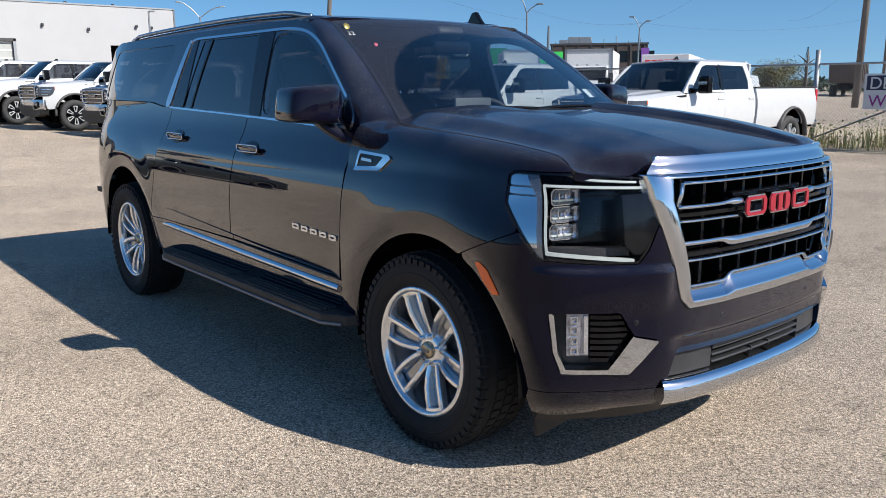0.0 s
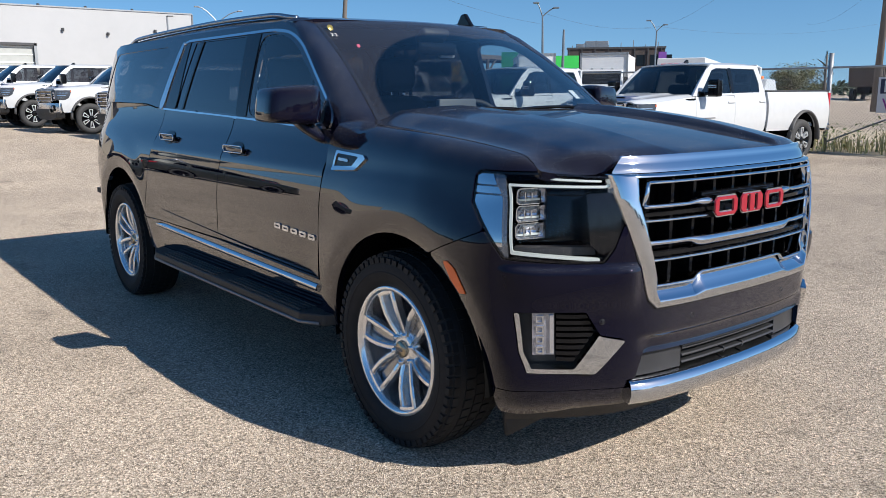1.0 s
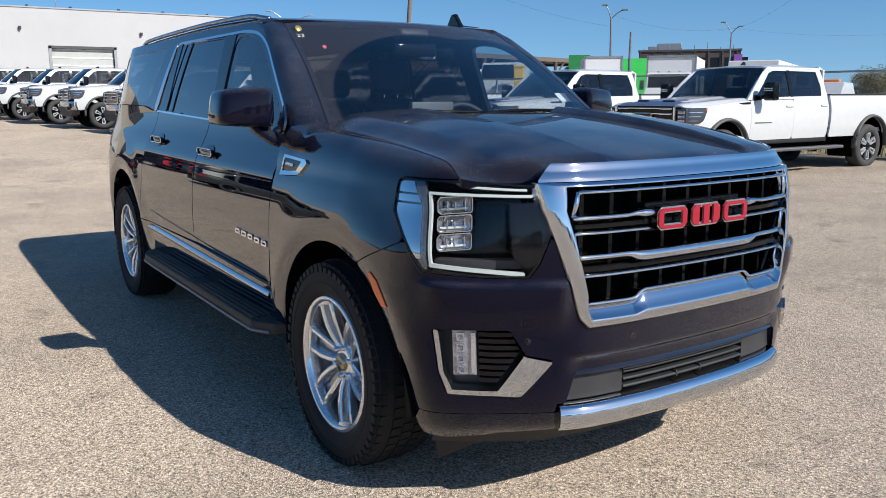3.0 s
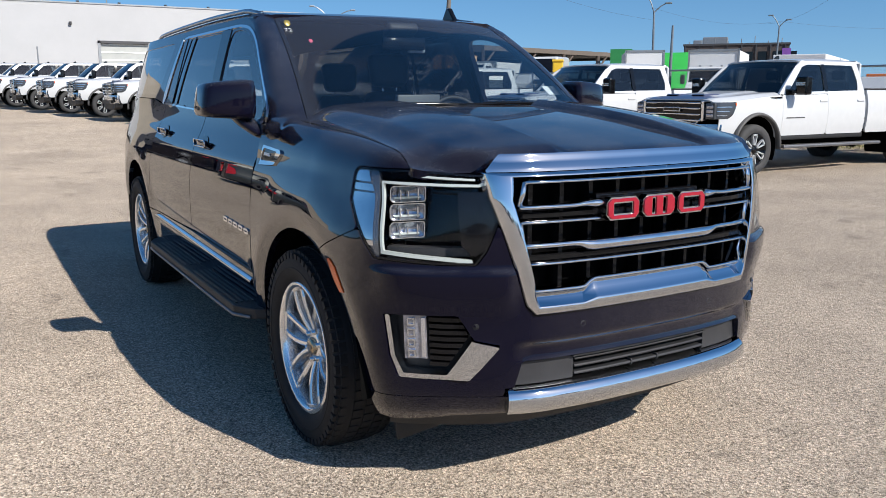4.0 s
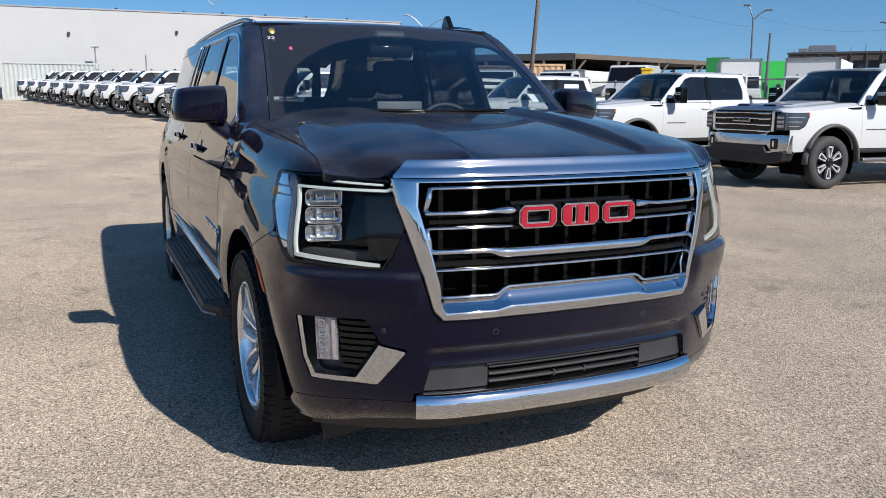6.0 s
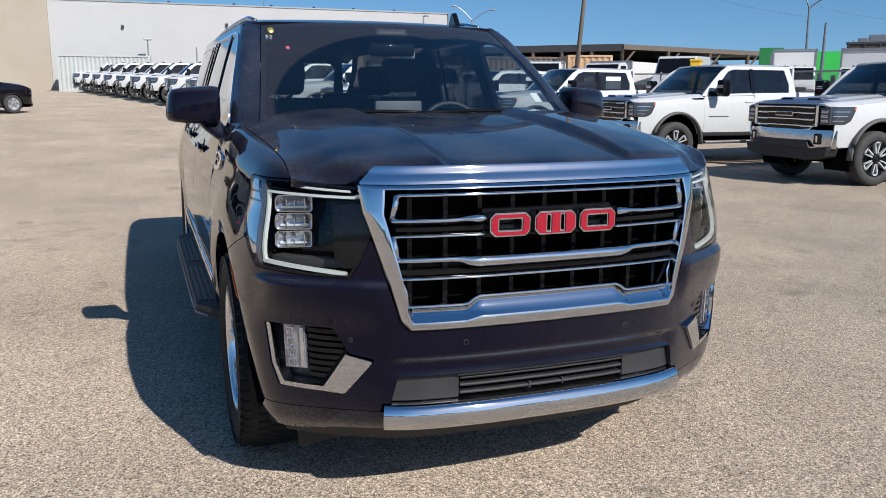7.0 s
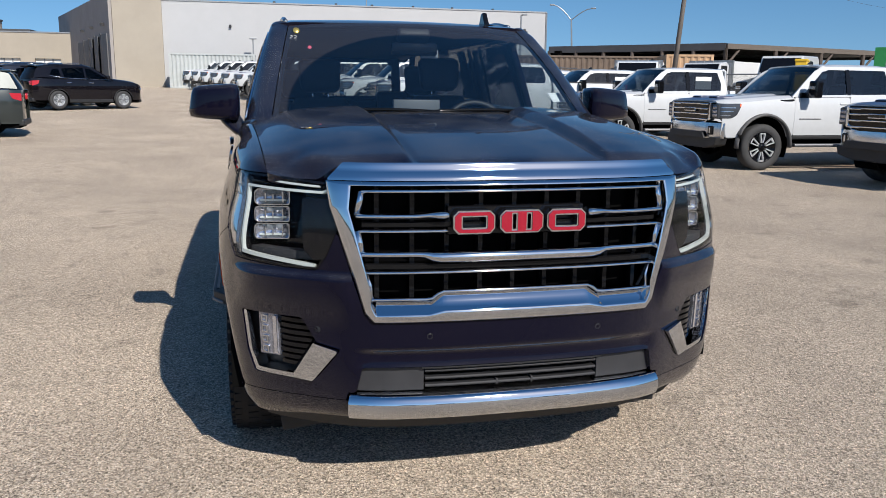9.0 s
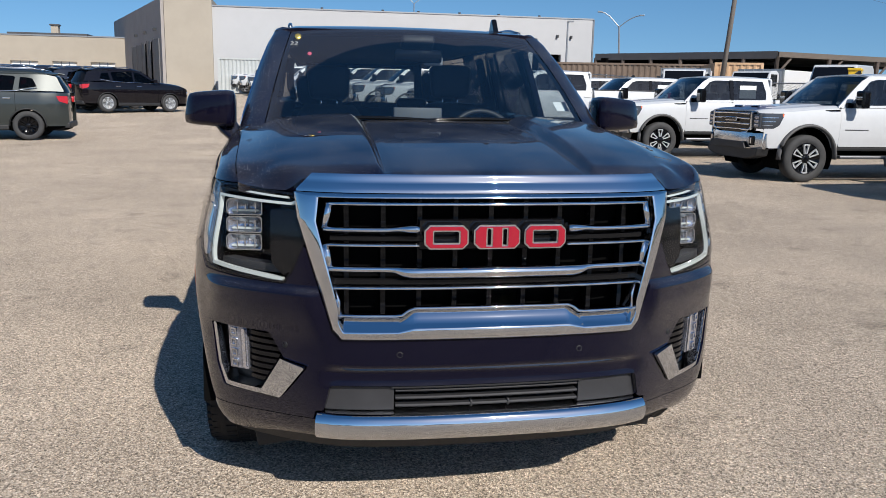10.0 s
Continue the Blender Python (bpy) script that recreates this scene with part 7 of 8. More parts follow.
for x, y, r in ((-9.8, 36.9, 126), (-11.5, 39.2, 127), (-13.2, 41.5, 128), (-15.0, 43.8, 127), (-16.2, 38.0, 127), (-18.4, 41.5, 126), (-20.6, 45.0, 127)):
    copy_thing(far_car, at(x, y, r))


# ---- buildings ----
def wall_box(name, x0, x1, y0, y1, z0, z1, mat, parent=None, label="", bev=0.0):
    return part(name, box(x0, x1, y0, y1, z0, z1, bev), mat, parent, label)


def footprint(name, pts, z0, z1, mat, parent, label=""):
    v = [Vector((x, y, z0)) for x, y in pts] + [Vector((x, y, z1)) for x, y in pts]
    n = len(pts)
    f = [(i, (i + 1) % n, n + (i + 1) % n, n + i) for i in range(n)] + [tuple(range(n, 2 * n))]
    return part(name, (v, f), mat, parent, label)


warehouse = thing("warehouse", "white flat-roofed warehouse with grey roller doors", "building", None)
WY, WZ = 65.0, 7.9
# front wall with two openings
for x0, x1, z0, z1 in ((-7.1, 7.7, 1.0, WZ), (7.7, 12.1, 5.05, WZ), (12.1, 19.1, 1.0, WZ), (19.1, 21.6, 4.95, WZ), (21.6, 24.3, 1.0, WZ)):
    wall_box("wall", x0, x1, WY, WY + 0.4, z0, z1, WHITE_WALL, warehouse)
wall_box("wall", 23.9, 24.3, WY + 0.4, 100, 1.0, WZ, WHITE_WALL, warehouse)
wall_box("roof", -7.0, 24.2, WY + 0.4, 100, WZ - 0.5, WZ - 0.3, METAL_GREY, warehouse)
wall_box("coping", -7.15, 24.4, WY - 0.06, WY + 0.46, WZ, WZ + 0.10, METAL_GREY, warehouse)
door = wall_box("roller_door", 7.7, 12.1, WY + 0.22, WY + 0.30, 1.0, 5.05, DOOR_GREY, warehouse, "grey sectional roller door")
for k in range(7):
    wall_box("rail", 7.7, 12.1, WY + 0.19, WY + 0.22, 1.45 + k * 0.58, 1.55 + k * 0.58, DOOR_LINE, door)
wall_box("door_frame", 7.5, 7.7, WY - 0.05, WY + 0.2, 1.0, 5.2, METAL_GREY, warehouse)
wall_box("door_frame", 12.1, 12.3, WY - 0.05, WY + 0.2, 1.0, 5.2, METAL_GREY, warehouse)
wall_box("door_head", 7.5, 12.3, WY - 0.05, WY + 0.2, 5.05, 5.25, DARK_ROOF, warehouse)
# near-black sheet behind the opening, painted in place of the unlit inside
wall_box("opening_shade_sheet", 19.1, 21.6, WY + 0.8, WY + 0.9, 1.0, 4.95, SHADE_BLACK, warehouse)
for x, z in ((5.7, 6.45), (21.2, 6.45), (17.5, 6.1), (14.2, 6.3), (22.4, 6.4), (-2.0, 6.1)):
    w = wall_box("wall_light", x - 0.09, x + 0.09, WY - 0.22, WY, z - 0.12, z + 0.12, GREY_PLASTIC, warehouse, "", 0.03)
for x in (1.5, 6.5, 9.5, 13.0, 16.4, 20.0):
    part("roof_vent", tube([(x, WY + 1.5, WZ - 0.3), (x, WY + 1.5, WZ + 0.35)], 0.11, 8), DARK_ROOF, warehouse)
part("drain_pipe", tube([(24.42, WY + 0.1, 1.0), (24.42, WY + 0.1, WZ)], 0.09, 8), METAL_GREY, warehouse)

annex = thing("annex_building", "beige rendered block with a grey side wall and tall doors", "building", None)
footprint("wall", [(-7.1, 64.7), (-7.1, 80), (-19, 92), (-19.6, 91.5), (-10.65, 64.4)], 1.0, 8.45, BEIGE_WALL, annex, "beige rendered wall")
u = Vector((-19.6 + 10.65, 91.5 - 64.4, 0)).normalized()
nrm = Vector((-u.y, u.x, 0))
def along(d, off, z):
    p = Vector((-10.65, 64.4, 0)) + u * d + nrm * off
    return Vector((p.x, p.y, z))
def side_slab(name, d0, d1, o0, o1, z0, z1, mat, label=""):
    v = [along(d, o, z) for z in (z0, z1) for d, o in ((d0, o0), (d1, o0), (d1, o1), (d0, o1))]
    return part(name, (v, [(0, 3, 2, 1), (4, 5, 6, 7), (0, 1, 5, 4), (1, 2, 6, 5), (2, 3, 7, 6), (3, 0, 4, 7)]), mat, annex, label)
side_slab("side_wall", 0.05, 28.4, 0.02, 0.25, 1.0, 8.35, GREY_WALL, "grey panelled side wall")
for k in range(5):
    gap = 1.1 if k in (1, 2) else 0.0
    side_slab("tall_door", 1.0 + gap + k * 2.9, 3.5 + k * 2.9, 0.26, 0.34, 1.2, 5.35 - 0.05 * k, TALL_DOOR)
    if gap:
        # near-black slab on the wall: the gap's shade is in its colour
        side_slab("door_gap_shade", 1.0 + k * 2.9, 1.0 + gap + k * 2.9, 0.26, 0.30, 1.2, 5.30 - 0.05 * k, SHADE_BLACK, "near-black slab painted as the shaded gap of a half-open door")
    side_slab("door_post", 3.52 + k * 2.9, 3.88 + k * 2.9, 0.26, 0.36, 1.2, 5.45 - 0.05 * k, DARK_ROOF)
for k in range(3):
    side_slab("wall_light", 2.2 + k * 5, 2.45 + k * 5, 0.26, 0.5, 6.0, 6.2, BLACK_PLASTIC)

low = thing("low_building", "low beige building with open service bays", "building", None)
LY = 84.0
bays = ((-28.1, -25.6), (-24.25, -22.0), (-20.7, -18.4))
x = -60.0
for a, b in bays + ((-9.0, -9.0),):
    wall_box("wall", x, a, LY, LY + 0.5, 1.4, 6.3, BEIGE_WALL, low)
    if b > a:
        wall_box("lintel", a, b, LY, LY + 0.5, 3.9, 6.3, BEIGE_WALL, low)
        # near-black sheet stands for the shade deep in the bay
        wall_box("bay_shade_sheet", a - 0.5, b + 0.5, LY + 1.6, LY + 1.7, 1.4, 5.9, SHADE_BLACK, low)
        wall_box("door_section", a, b, LY + 0.3, LY + 0.36, 3.5, 3.9, DOOR_LINE, low)
        for q in (a + (b - a) / 3, a + 2 * (b - a) / 3):
            wall_box("mullion", q - 0.05, q + 0.05, LY + 0.25, LY + 0.40, 1.4, 4.3, METAL_GREY, low)
    x = b
wall_box("roof", -60, -9, LY + 0.5, LY + 20, 5.9, 6.1, METAL_GREY, low)
wall_box("coping", -60, -9, LY - 0.06, LY + 0.56, 6.3, 6.42, METAL_GREY, low)
wall_box("chimney", -25.0, -24.3, LY + 3, LY + 3.7, 6.1, 7.5, BEIGE_WALL, low)
wall_box("chimney_cap", -25.1, -24.2, LY + 2.9, LY + 3.8, 7.5, 7.65, DARK_ROOF, low)
wall_box("rooftop_unit", -29, -21.5, LY + 2.5, LY + 5, 6.1, 6.75, DARK_ROOF, low)


def corrugated(name, length, height, depth, mat, label, m, pitch=0.28, doors=False):
    t = thing(name, label, "container", m)
    n = int(length / pitch * 4)
    v, f = [], []
    for i in range(n + 1):
        x = length * i / n
        d = (0.0, 0.05, 0.05, 0.0)[i % 4]
        v += [Vector((x, d, 0.1)), Vector((x, d, height - 0.1))]
        if i:
            k = len(v)
            f.append((k - 4, k - 2, k - 1, k - 3))
    part("corrugated_side", (v, f), mat, t)
    part("frame", join([box(0, length, -0.03, 0.08, 0, 0.14), box(0, length, -0.03, 0.08, height - 0.12, height), box(-0.05, 0.10, -0.04, 0.1, 0, height), box(length - 0.1, length + 0.05, -0.04, 0.1, 0, height)]), mat, t)
    part("shell", box(-0.04, length + 0.04, 0.09, depth, 0.02, height - 0.01), mat, t)
    return t


corrugated("shipping_container", 6.06, 2.55, 2.4, CONTAINER_WHITE, "white corrugated shipping container beside a wall", at(-6.35, 60.6, -3))
# thin pole with a lamp, pipe along the wall
post = thing("lamp_post", "slim grey lamp post before a white wall", "lamp post", at(-0.3, 63.6))
part("pole", tube([(0, 0, 0), (0, 0, 3.75)], 0.05, 8), METAL_GREY, post)
part("lamp_head", box(-0.28, 0.28, -0.12, 0.12, 3.72, 3.86, 0.03), METAL_GREY, post)
part("pipe", tube([(0, 0.2, 1.75), (14, 0.2, 1.75)], 0.035, 6), METAL_GREY, post)
post = thing("flag_post", "slim bare post before a white wall", "post", at(3.2, 63.4))
part("pole", tube([(0, 0, 0), (0, 0, 3.3)], 0.05, 8), METAL_GREY, post)

# canopy yard behind the fence
canopy = thing("storage_canopy", "long open storage canopy with a dark roof and tan edge beams", "building", None)
cz = 4.75
A, B, C = Vector((32, 49.2, 0)), Vector((22.6, 59.2, 0)), Vector((62, 58, 0))
D = B + C - A
def slab(name, pts, z0, z1, mat):
    return footprint(name, [(p.x, p.y) for p in pts], z0, z1, mat, canopy)
slab("roof", [A, C, D, B], cz - 0.25, cz, DARK_ROOF)
def beam(name, p, q, z0, z1, w, mat):
    d = (q - p).normalized() * 0.01
    s = Vector((-(q - p).y, (q - p).x, 0)).normalized() * w / 2
    return slab(name, [p - s, q - s, q + s, p + s], z0, z1, mat)
beam("edge_beam", A, C, cz - 0.34, cz + 0.02, 0.3, BEAM)
beam("edge_beam", A, B, cz - 0.45, cz + 0.05, 0.3, DARK_ROOF)
for k in range(7):
    for p, q in ((A, B), (A, C)):
        r = p + (q - p) * (k / 6)
        part("column", tube([(r.x, r.y, 0.8), (r.x, r.y, cz - 0.3)], 0.16, 8), RUST, canopy)
    r = A + (C - A) * (k / 6)
    part("brace", tube([(r.x, r.y, cz - 1.6), (r.x + 1.3, r.y + 0.4, cz - 0.4)], 0.09, 6), RUST, canopy)
# near-black sheet at the back paints the shade under the roof
slab("canopy_shade_sheet", [B + (D - B) * 0.0 + Vector((0.5, -1, 0)), D + Vector((0, -1, 0)), D, B], 0.8, cz - 0.3, SHADE_BLACK)
beam("rib_row", A + Vector((0, 6, 0)), C + Vector((0, 6, 0)), 0.8, 2.6, 0.4, RUST)

corrugated("freight_container", 12.2, 2.6, 2.4, CONTAINER_BROWN, "long brown corrugated freight container", at(14.6, 47.5, -14), 0.35)
tan = corrugated("freight_container", 2.5, 2.6, 6.0, CONTAINER_TAN, "tan freight container end with a red mark", at(22.3, 39.5, -20), 0.35)
part("red_mark", prism([(0.75, 0.9), (1.5, 1.0), (1.6, 1.7), (0.8, 1.8)], 0.02, "y"), RED_PRINT, tan).matrix_basis = pose(0, -0.06, 0)


# ---- lorries beyond the fence ----
def box_truck(label, m, box_len, box_h, box_w=2.45, cab=True, mark=None):
    t = thing("box_truck", label, "truck", m, "lorries")
    cargo = part("cargo_box", box(-box_w / 2, box_w / 2, 0.9, 0.9 + box_len, 1.05, 1.05 + box_h, 0.04), SIGN_WHITE, t, "white cargo box")
    part("box_frame", join([box(-box_w / 2 - 0.03, -box_w / 2 + 0.06, 0.86, 0.98, 1.0, 1.1 + box_h), box(box_w / 2 - 0.06, box_w / 2 + 0.03, 0.86, 0.98, 1.0, 1.1 + box_h), box(-box_w / 2, box_w / 2, 0.86, 0.98, 0.97 + box_h, 1.1 + box_h)]), METAL_GREY, cargo)
    cabp = prism([(-0.95, 0.55), (0.85, 0.55), (0.85, 2.1), (0.55, 2.25), (-0.05, 2.2), (-0.45, 1.45), (-0.90, 1.25)], 2.1, "x", 0.05)
    cabo = part("cab", moved(cabp, Matrix.Translation((-1.05, 0, 0))), WHITE_PAINT, t, "white lorry cab")
    ws_p = moved(box(-0.95, 0.95, -0.01, 0.01, 0.0, 0.78, 0.005), pose(0, -0.445, 1.44, -28))
    part("windscreen", ws_p, BLACK_GLOSS, cabo)
    for sx in (-1, 1):
        part("side_window", box(min(sx * 1.05, sx * 1.065), max(sx * 1.05, sx * 1.065), -0.05, 0.6, 1.45, 2.05, 0.004), BLACK_GLOSS, cabo)
        part("mirror", box(min(sx * 1.12, sx * 1.32), max(sx * 1.12, sx * 1.32), -0.5, -0.4, 1.4, 1.85, 0.02), BLACK_PLASTIC, cabo)
        part("headlamp", box(min(sx * 0.65, sx * 1.0), max(sx * 0.65, sx * 1.0), -1.0, -0.9, 0.8, 1.0, 0.02), LAMP_CRYSTAL, cabo)
        for y in (-0.25, box_len - 0.6):
            road_wheel(t, sx * 0.95, y, 0.45, 0.28, (METAL_GREY, METAL_GREY), sx)
    part("grille", box(-0.6, 0.6, -1.0, -0.92, 0.75, 1.1, 0.02), BLACK_PLASTIC, cabo)
    part("chassis", box(-0.45, 0.45, -0.8, 0.9 + box_len, 0.55, 0.8), SHADE_BLACK, t)
    part("roof_lights", join([box(x - 0.05, x + 0.05, 0.02, 0.12, 2.22, 2.30, 0.02) for x in (-0.5, 0, 0.5)]), METAL_GREY, cabo)
    return t


box_truck("white box lorry behind a chain-link fence", at(33.0, 33.2, -40), 5.5, 2.10, 2.25)
box_truck("white box lorry with a side step facing the fence", at(29.3, 25.0, -55), 6.0, 1.98, 2.35)
box_truck("white delivery lorry half hidden by pickups", at(22.5, 36.0, -58), 5.5, 1.25)
box_truck("white flat-nosed lorry under a canopy", at(19.0, 36.5, -30), 3.0, 1.2)
trailer = thing("trailer", "white semi-trailer with red lettering blocks", "trailer", at(36.5, 25.5, -62))
part("body", box(-1.3, 1.3, 0, 11, 1.0, 2.95, 0.04), SIGN_WHITE, trailer)
for k in range(5):
    part("print_block", box(-1.312, -1.300, 1.0 + k * 0.5, 1.35 + k * 0.5, 2.2, 2.65), RED_PRINT, trailer)
    part("print_block", box(-1.1 + k * 0.36, -0.82 + k * 0.36, -0.014, 0.0, 2.25, 2.65), RED_PRINT, trailer)
part("undercarriage", box(-1.1, 1.1, 0.5, 10.5, 0.45, 1.0, 0.05), SHADE_BLACK, trailer)
van = thing("van", "white high-roof van among lorries", "van", at(25.0, 33.0, -50), "lorries")
part("body", moved(prism([(-1.4, 0.4), (3.6, 0.4), (3.6, 2.55), (3.3, 2.7), (0.3, 2.65), (-0.4, 1.7), (-1.35, 1.25)], 2.0, "x", 0.06), Matrix.Translation((-1, 0, 0))), WHITE_PAINT, van)
part("windscreen", moved(box(-0.9, 0.9, -0.01, 0.01, 0, 1.0), pose(0, -0.42, 1.72, -36)), BLACK_GLOSS, van)
for sx in (-1, 1):
    for y in (-0.5, 2.6):
        road_wheel(van, sx * 0.92, y, 0.38, 0.25, (METAL_GREY, METAL_GREY), sx)
yel = thing("yellow_bin", "yellow steel bin on a lorry", "bin", at(23.95, 30.0, -40))
part("body", box(-0.25, 0.25, 0, 1.4, 0.4, 2.45, 0.05), YELLOW, yel)
part("rim", box(-0.28, 0.28, -0.05, 1.45, 2.4, 2.5, 0.02), YELLOW, yel)
part("skid", box(-0.2, 0.2, 0.1, 1.3, 0.0, 0.42), RUST, yel)

# dump truck past the fence
dump = thing("dump_truck", "rusty brown dump truck parked on a dirt lot", "truck", at(77.1, 33.1, 105))
part("dump_body", moved(prism([(0.6, 1.2), (5.4, 1.2), (5.8, 2.9), (0.3, 2.9)], 2.4, "x", 0.05), Matrix.Translation((-1.2, 0, 0))), RUST, dump)
for k in range(6):
    part("side_rib", box(-1.28, -1.19, 0.9 + k * 0.85, 1.02 + k * 0.85, 1.25, 2.9), RUST, dump)
part("cab", moved(prism([(-1.6, 0.7), (0.2, 0.7), (0.2, 2.6), (-0.6, 2.6), (-0.9, 1.7), (-1.6, 1.6)], 2.2, "x", 0.05), Matrix.Translation((-1.1, 0, 0))), WHITE_PAINT, dump)
part("side_window", box(-1.12, -1.10, -0.6, 0.0, 1.8, 2.4), BLACK_GLOSS, dump)
for sx in (-1, 1):
    for y in (-0.9, 3.4, 4.6):
        road_wheel(dump, sx * 1.0, y, 0.52, 0.3, (RUST, RUST), sx)
part("chassis", box(-0.5, 0.5, -1.4, 5.2, 0.6, 1.2), SHADE_BLACK, dump)
suv2 = thing("service_pickup", "white service pickup with an orange beacon", "pickup truck", at(36.5, 21.0, -75))
part("body", moved(prism([(-2.3, 0.5), (2.4, 0.5), (2.4, 1.15), (1.0, 1.2), (0.5, 1.75), (-0.9, 1.78), (-1.3, 1.2), (-2.2, 1.1)], 1.85, "x", 0.05), Matrix.Translation((-0.92, 0, 0))), WHITE_PAINT, suv2)
part("side_window", box(-0.94, -0.92, -0.75, 0.35, 1.25, 1.65), BLACK_GLOSS, suv2)
part("light_bar", box(-0.5, 0.5, -0.3, 0.0, 1.78, 1.92, 0.04), ORANGE_LAMP, suv2)
for sx in (-1, 1):
    for y in (-1.4, 1.5):
        road_wheel(suv2, sx * 0.82, y, 0.38, 0.25, (METAL_GREY, METAL_GREY), sx)

# ---- green hoarding, dark building ----
hoard = thing("green_hoarding", "bright green building side behind lorries", "building", at(40.5, 42.0, -44))
part("wall", box(-0.2, 3.9, 0, 0.4, -0.3, 3.1), GREEN_WALL, hoard)
part("wall", box(-1.8, -0.25, 0.1, 0.5, -0.3, 3.4), material("deep_green", (0.02, 0.22, 0.06), 0.6, var=0.1), hoard)
hut = thing("office_building", "dark brown flat-roofed office building with rooftop units", "building", at(72.0, 57.0, -50))
part("wall", box(-7.5, 3.2, 0, 9, -0.5, 4.8), BRICK_DARK, hut)
part("parapet", box(-7.6, 3.3, -0.1, 9.1, 4.8, 5.0), DARK_ROOF, hut)
part("rooftop_unit", box(-5.6, -3.0, 1, 3, 5.0, 5.75, 0.05), METAL_GREY, hut)
part("rooftop_unit", box(-6.6, -5.7, 1, 3, 5.0, 5.45, 0.05), METAL_GREY, hut)
part("sign_panel", box(2.5, 3.35, -0.2, -0.1, 2.6, 4.4), PURPLE, hut)
for k in range(8):
    part("pilaster", box(-7.4 + k * 1.45, -7.28 + k * 1.45, -0.12, 0.0, 2.0, 4.8), DARK_ROOF, hut)
    w = part("window", box(-7.1 + k * 1.45, -6.2 + k * 1.45, -0.03, 0.02, 2.9, 4.1), BLACK_GLOSS, hut)
    part("roof_pipe", tube([(-7 + k * 1.35, 0.6, 4.9), (-7 + k * 1.35, 0.6, 5.25 + 0.25 * (k % 3))], 0.04, 6), METAL_GREY, hut)


# ---- poles, lamps, wires ----
def street_lamp(label, m, h, arms, lean=0.0, mat=None):
    t = thing("street_lamp", label, "street lamp", m, "yard lamps")
    part("pole", tube([(0, 0, 0), (lean * 0.5, 0, h * 0.5), (lean, 0, h)], [0.11, 0.085, 0.06], 10), mat or METAL_GREY, t)
    part("foot", box(-0.2, 0.2, -0.2, 0.2, 0, 0.12, 0.02), METAL_GREY, t)
    for dx, dz in arms:
        path = [(lean + dx * s, 0, h - 0.1 + dz * math.sin(s * math.pi / 2)) for s in (0, 0.25, 0.5, 0.75, 1.0)]
        part("arm", tube(path, 0.045, 6), mat or METAL_GREY, t)
        e = path[-1]
        part("lamp_head", box(e[0] - 0.22, e[0] + 0.22, -0.10, 0.10, e[2] - 0.06, e[2] + 0.06, 0.04), mat or METAL_GREY, t)
    return t


pole_grey = material("blue_grey_pole", (0.16, 0.19, 0.22), 0.5, 0.3, var=0.15)
street_lamp("tall twin-arm yard lamp on a grey pole", at(39.8, 39.5, -45), 5.9, ((-0.45, 0.95), (0.95, 0.60)), -0.1, pole_grey)
street_lamp("twin-arm lamp behind a dark building", at(61.0, 46.0, -52), 5.9, ((-0.75, 1.0), (0.75, 0.6)), 0.1, pole_grey)
street_lamp("pale twin-arm street lamp with curved arms", at(27.6, 66.5, -20), 6.0, ((-1.7, 1.3), (1.9, 1.0)), -0.3, METAL_GREY)
street_lamp("slim single pole with a small head", at(20.5, 60.2, -20), 5.8, ((0.25, 0.1),), 0.0, METAL_GREY)
street_lamp("pale yard lamp behind the white building", at(14.2, 103.0, -8), 10.4, ((-1.6, 1.0), (1.6, 0.8)), 0.0, METAL_GREY)
street_lamp("thin grey mast among lorries", at(31.4, 29.7, -45), 4.4, (), 0.05, pole_grey)


def wood_pole(label, m, h, lean, cross=True, thick=0.13):
    t = thing("utility_pole", label, "utility pole", m, "utility poles")
    part("pole", tube([(0, 0, -0.1), (lean / 2, 0, h / 2), (lean, 0, h)], [thick, thick * 0.88, thick * 0.77], 12), WOOD_POLE, t, smooth=True)
    if cross:
        part("crossarm", box(lean - 1.1, lean + 1.1, -0.06, 0.06, h - 0.5, h - 0.36, 0.01), WOOD_POLE, t)
        part("insulators", join([box(lean + x - 0.04, lean + x + 0.04, -0.04, 0.04, h - 0.36, h - 0.2, 0.01) for x in (-1, -0.4, 0.4, 1)]), METAL_GREY, t)
    return t


wood_pole("leaning weathered wooden utility pole", at(20.3, 35.3, -28), 9.5, 0.75)
wood_pole("weathered wooden utility pole beyond the fence", at(45.66, 18.93, -60), 15.0, 0.35, thick=0.20)
wood_pole("distant grey utility pole", at(50.7, 19.6, -60), 14.0, 0.1, False, 0.10)
wood_pole("short wooden post beyond the fence", at(55.0, 26.6, -60), 3.6, 0.0, False, 0.07)
wires = thing("overhead_wires", "thin dark overhead wires", "cable", None)
WIRE = material("dark_wire", (0.05, 0.05, 0.055), 0.6)
for (a, b, sag) in (((39.5, 39.5, 7.0), (61, 46.0, 7.4), 0.6), ((61, 46, 7.4), (95, 40, 9.0), 1.0), ((24.5, 9.85, 8.6), (70, 55, 8.2), 1.6), ((50.2, 20.4, 8.6), (90, 47, 9), 1.0), ((24.6, 9.85, 8.6), (50.2, 20.4, 8.6), 0.5), ((39.5, 39.5, 6.2), (20.9, 35.3, 8.5), 0.5)):
    a, b = Vector(a), Vector(b)
    path = [a + (b - a) * (i / 12) - Vector((0, 0, sag * 4 * (i / 12) * (1 - i / 12))) for i in range(13)]
    part("wire", tube(path, 0.006, 5), WIRE, wires)

# ---- chain-link fence ----
FX = 15.75
fence = thing("chain_link_fence", "galvanised chain-link fence with steel posts", "fence", None)
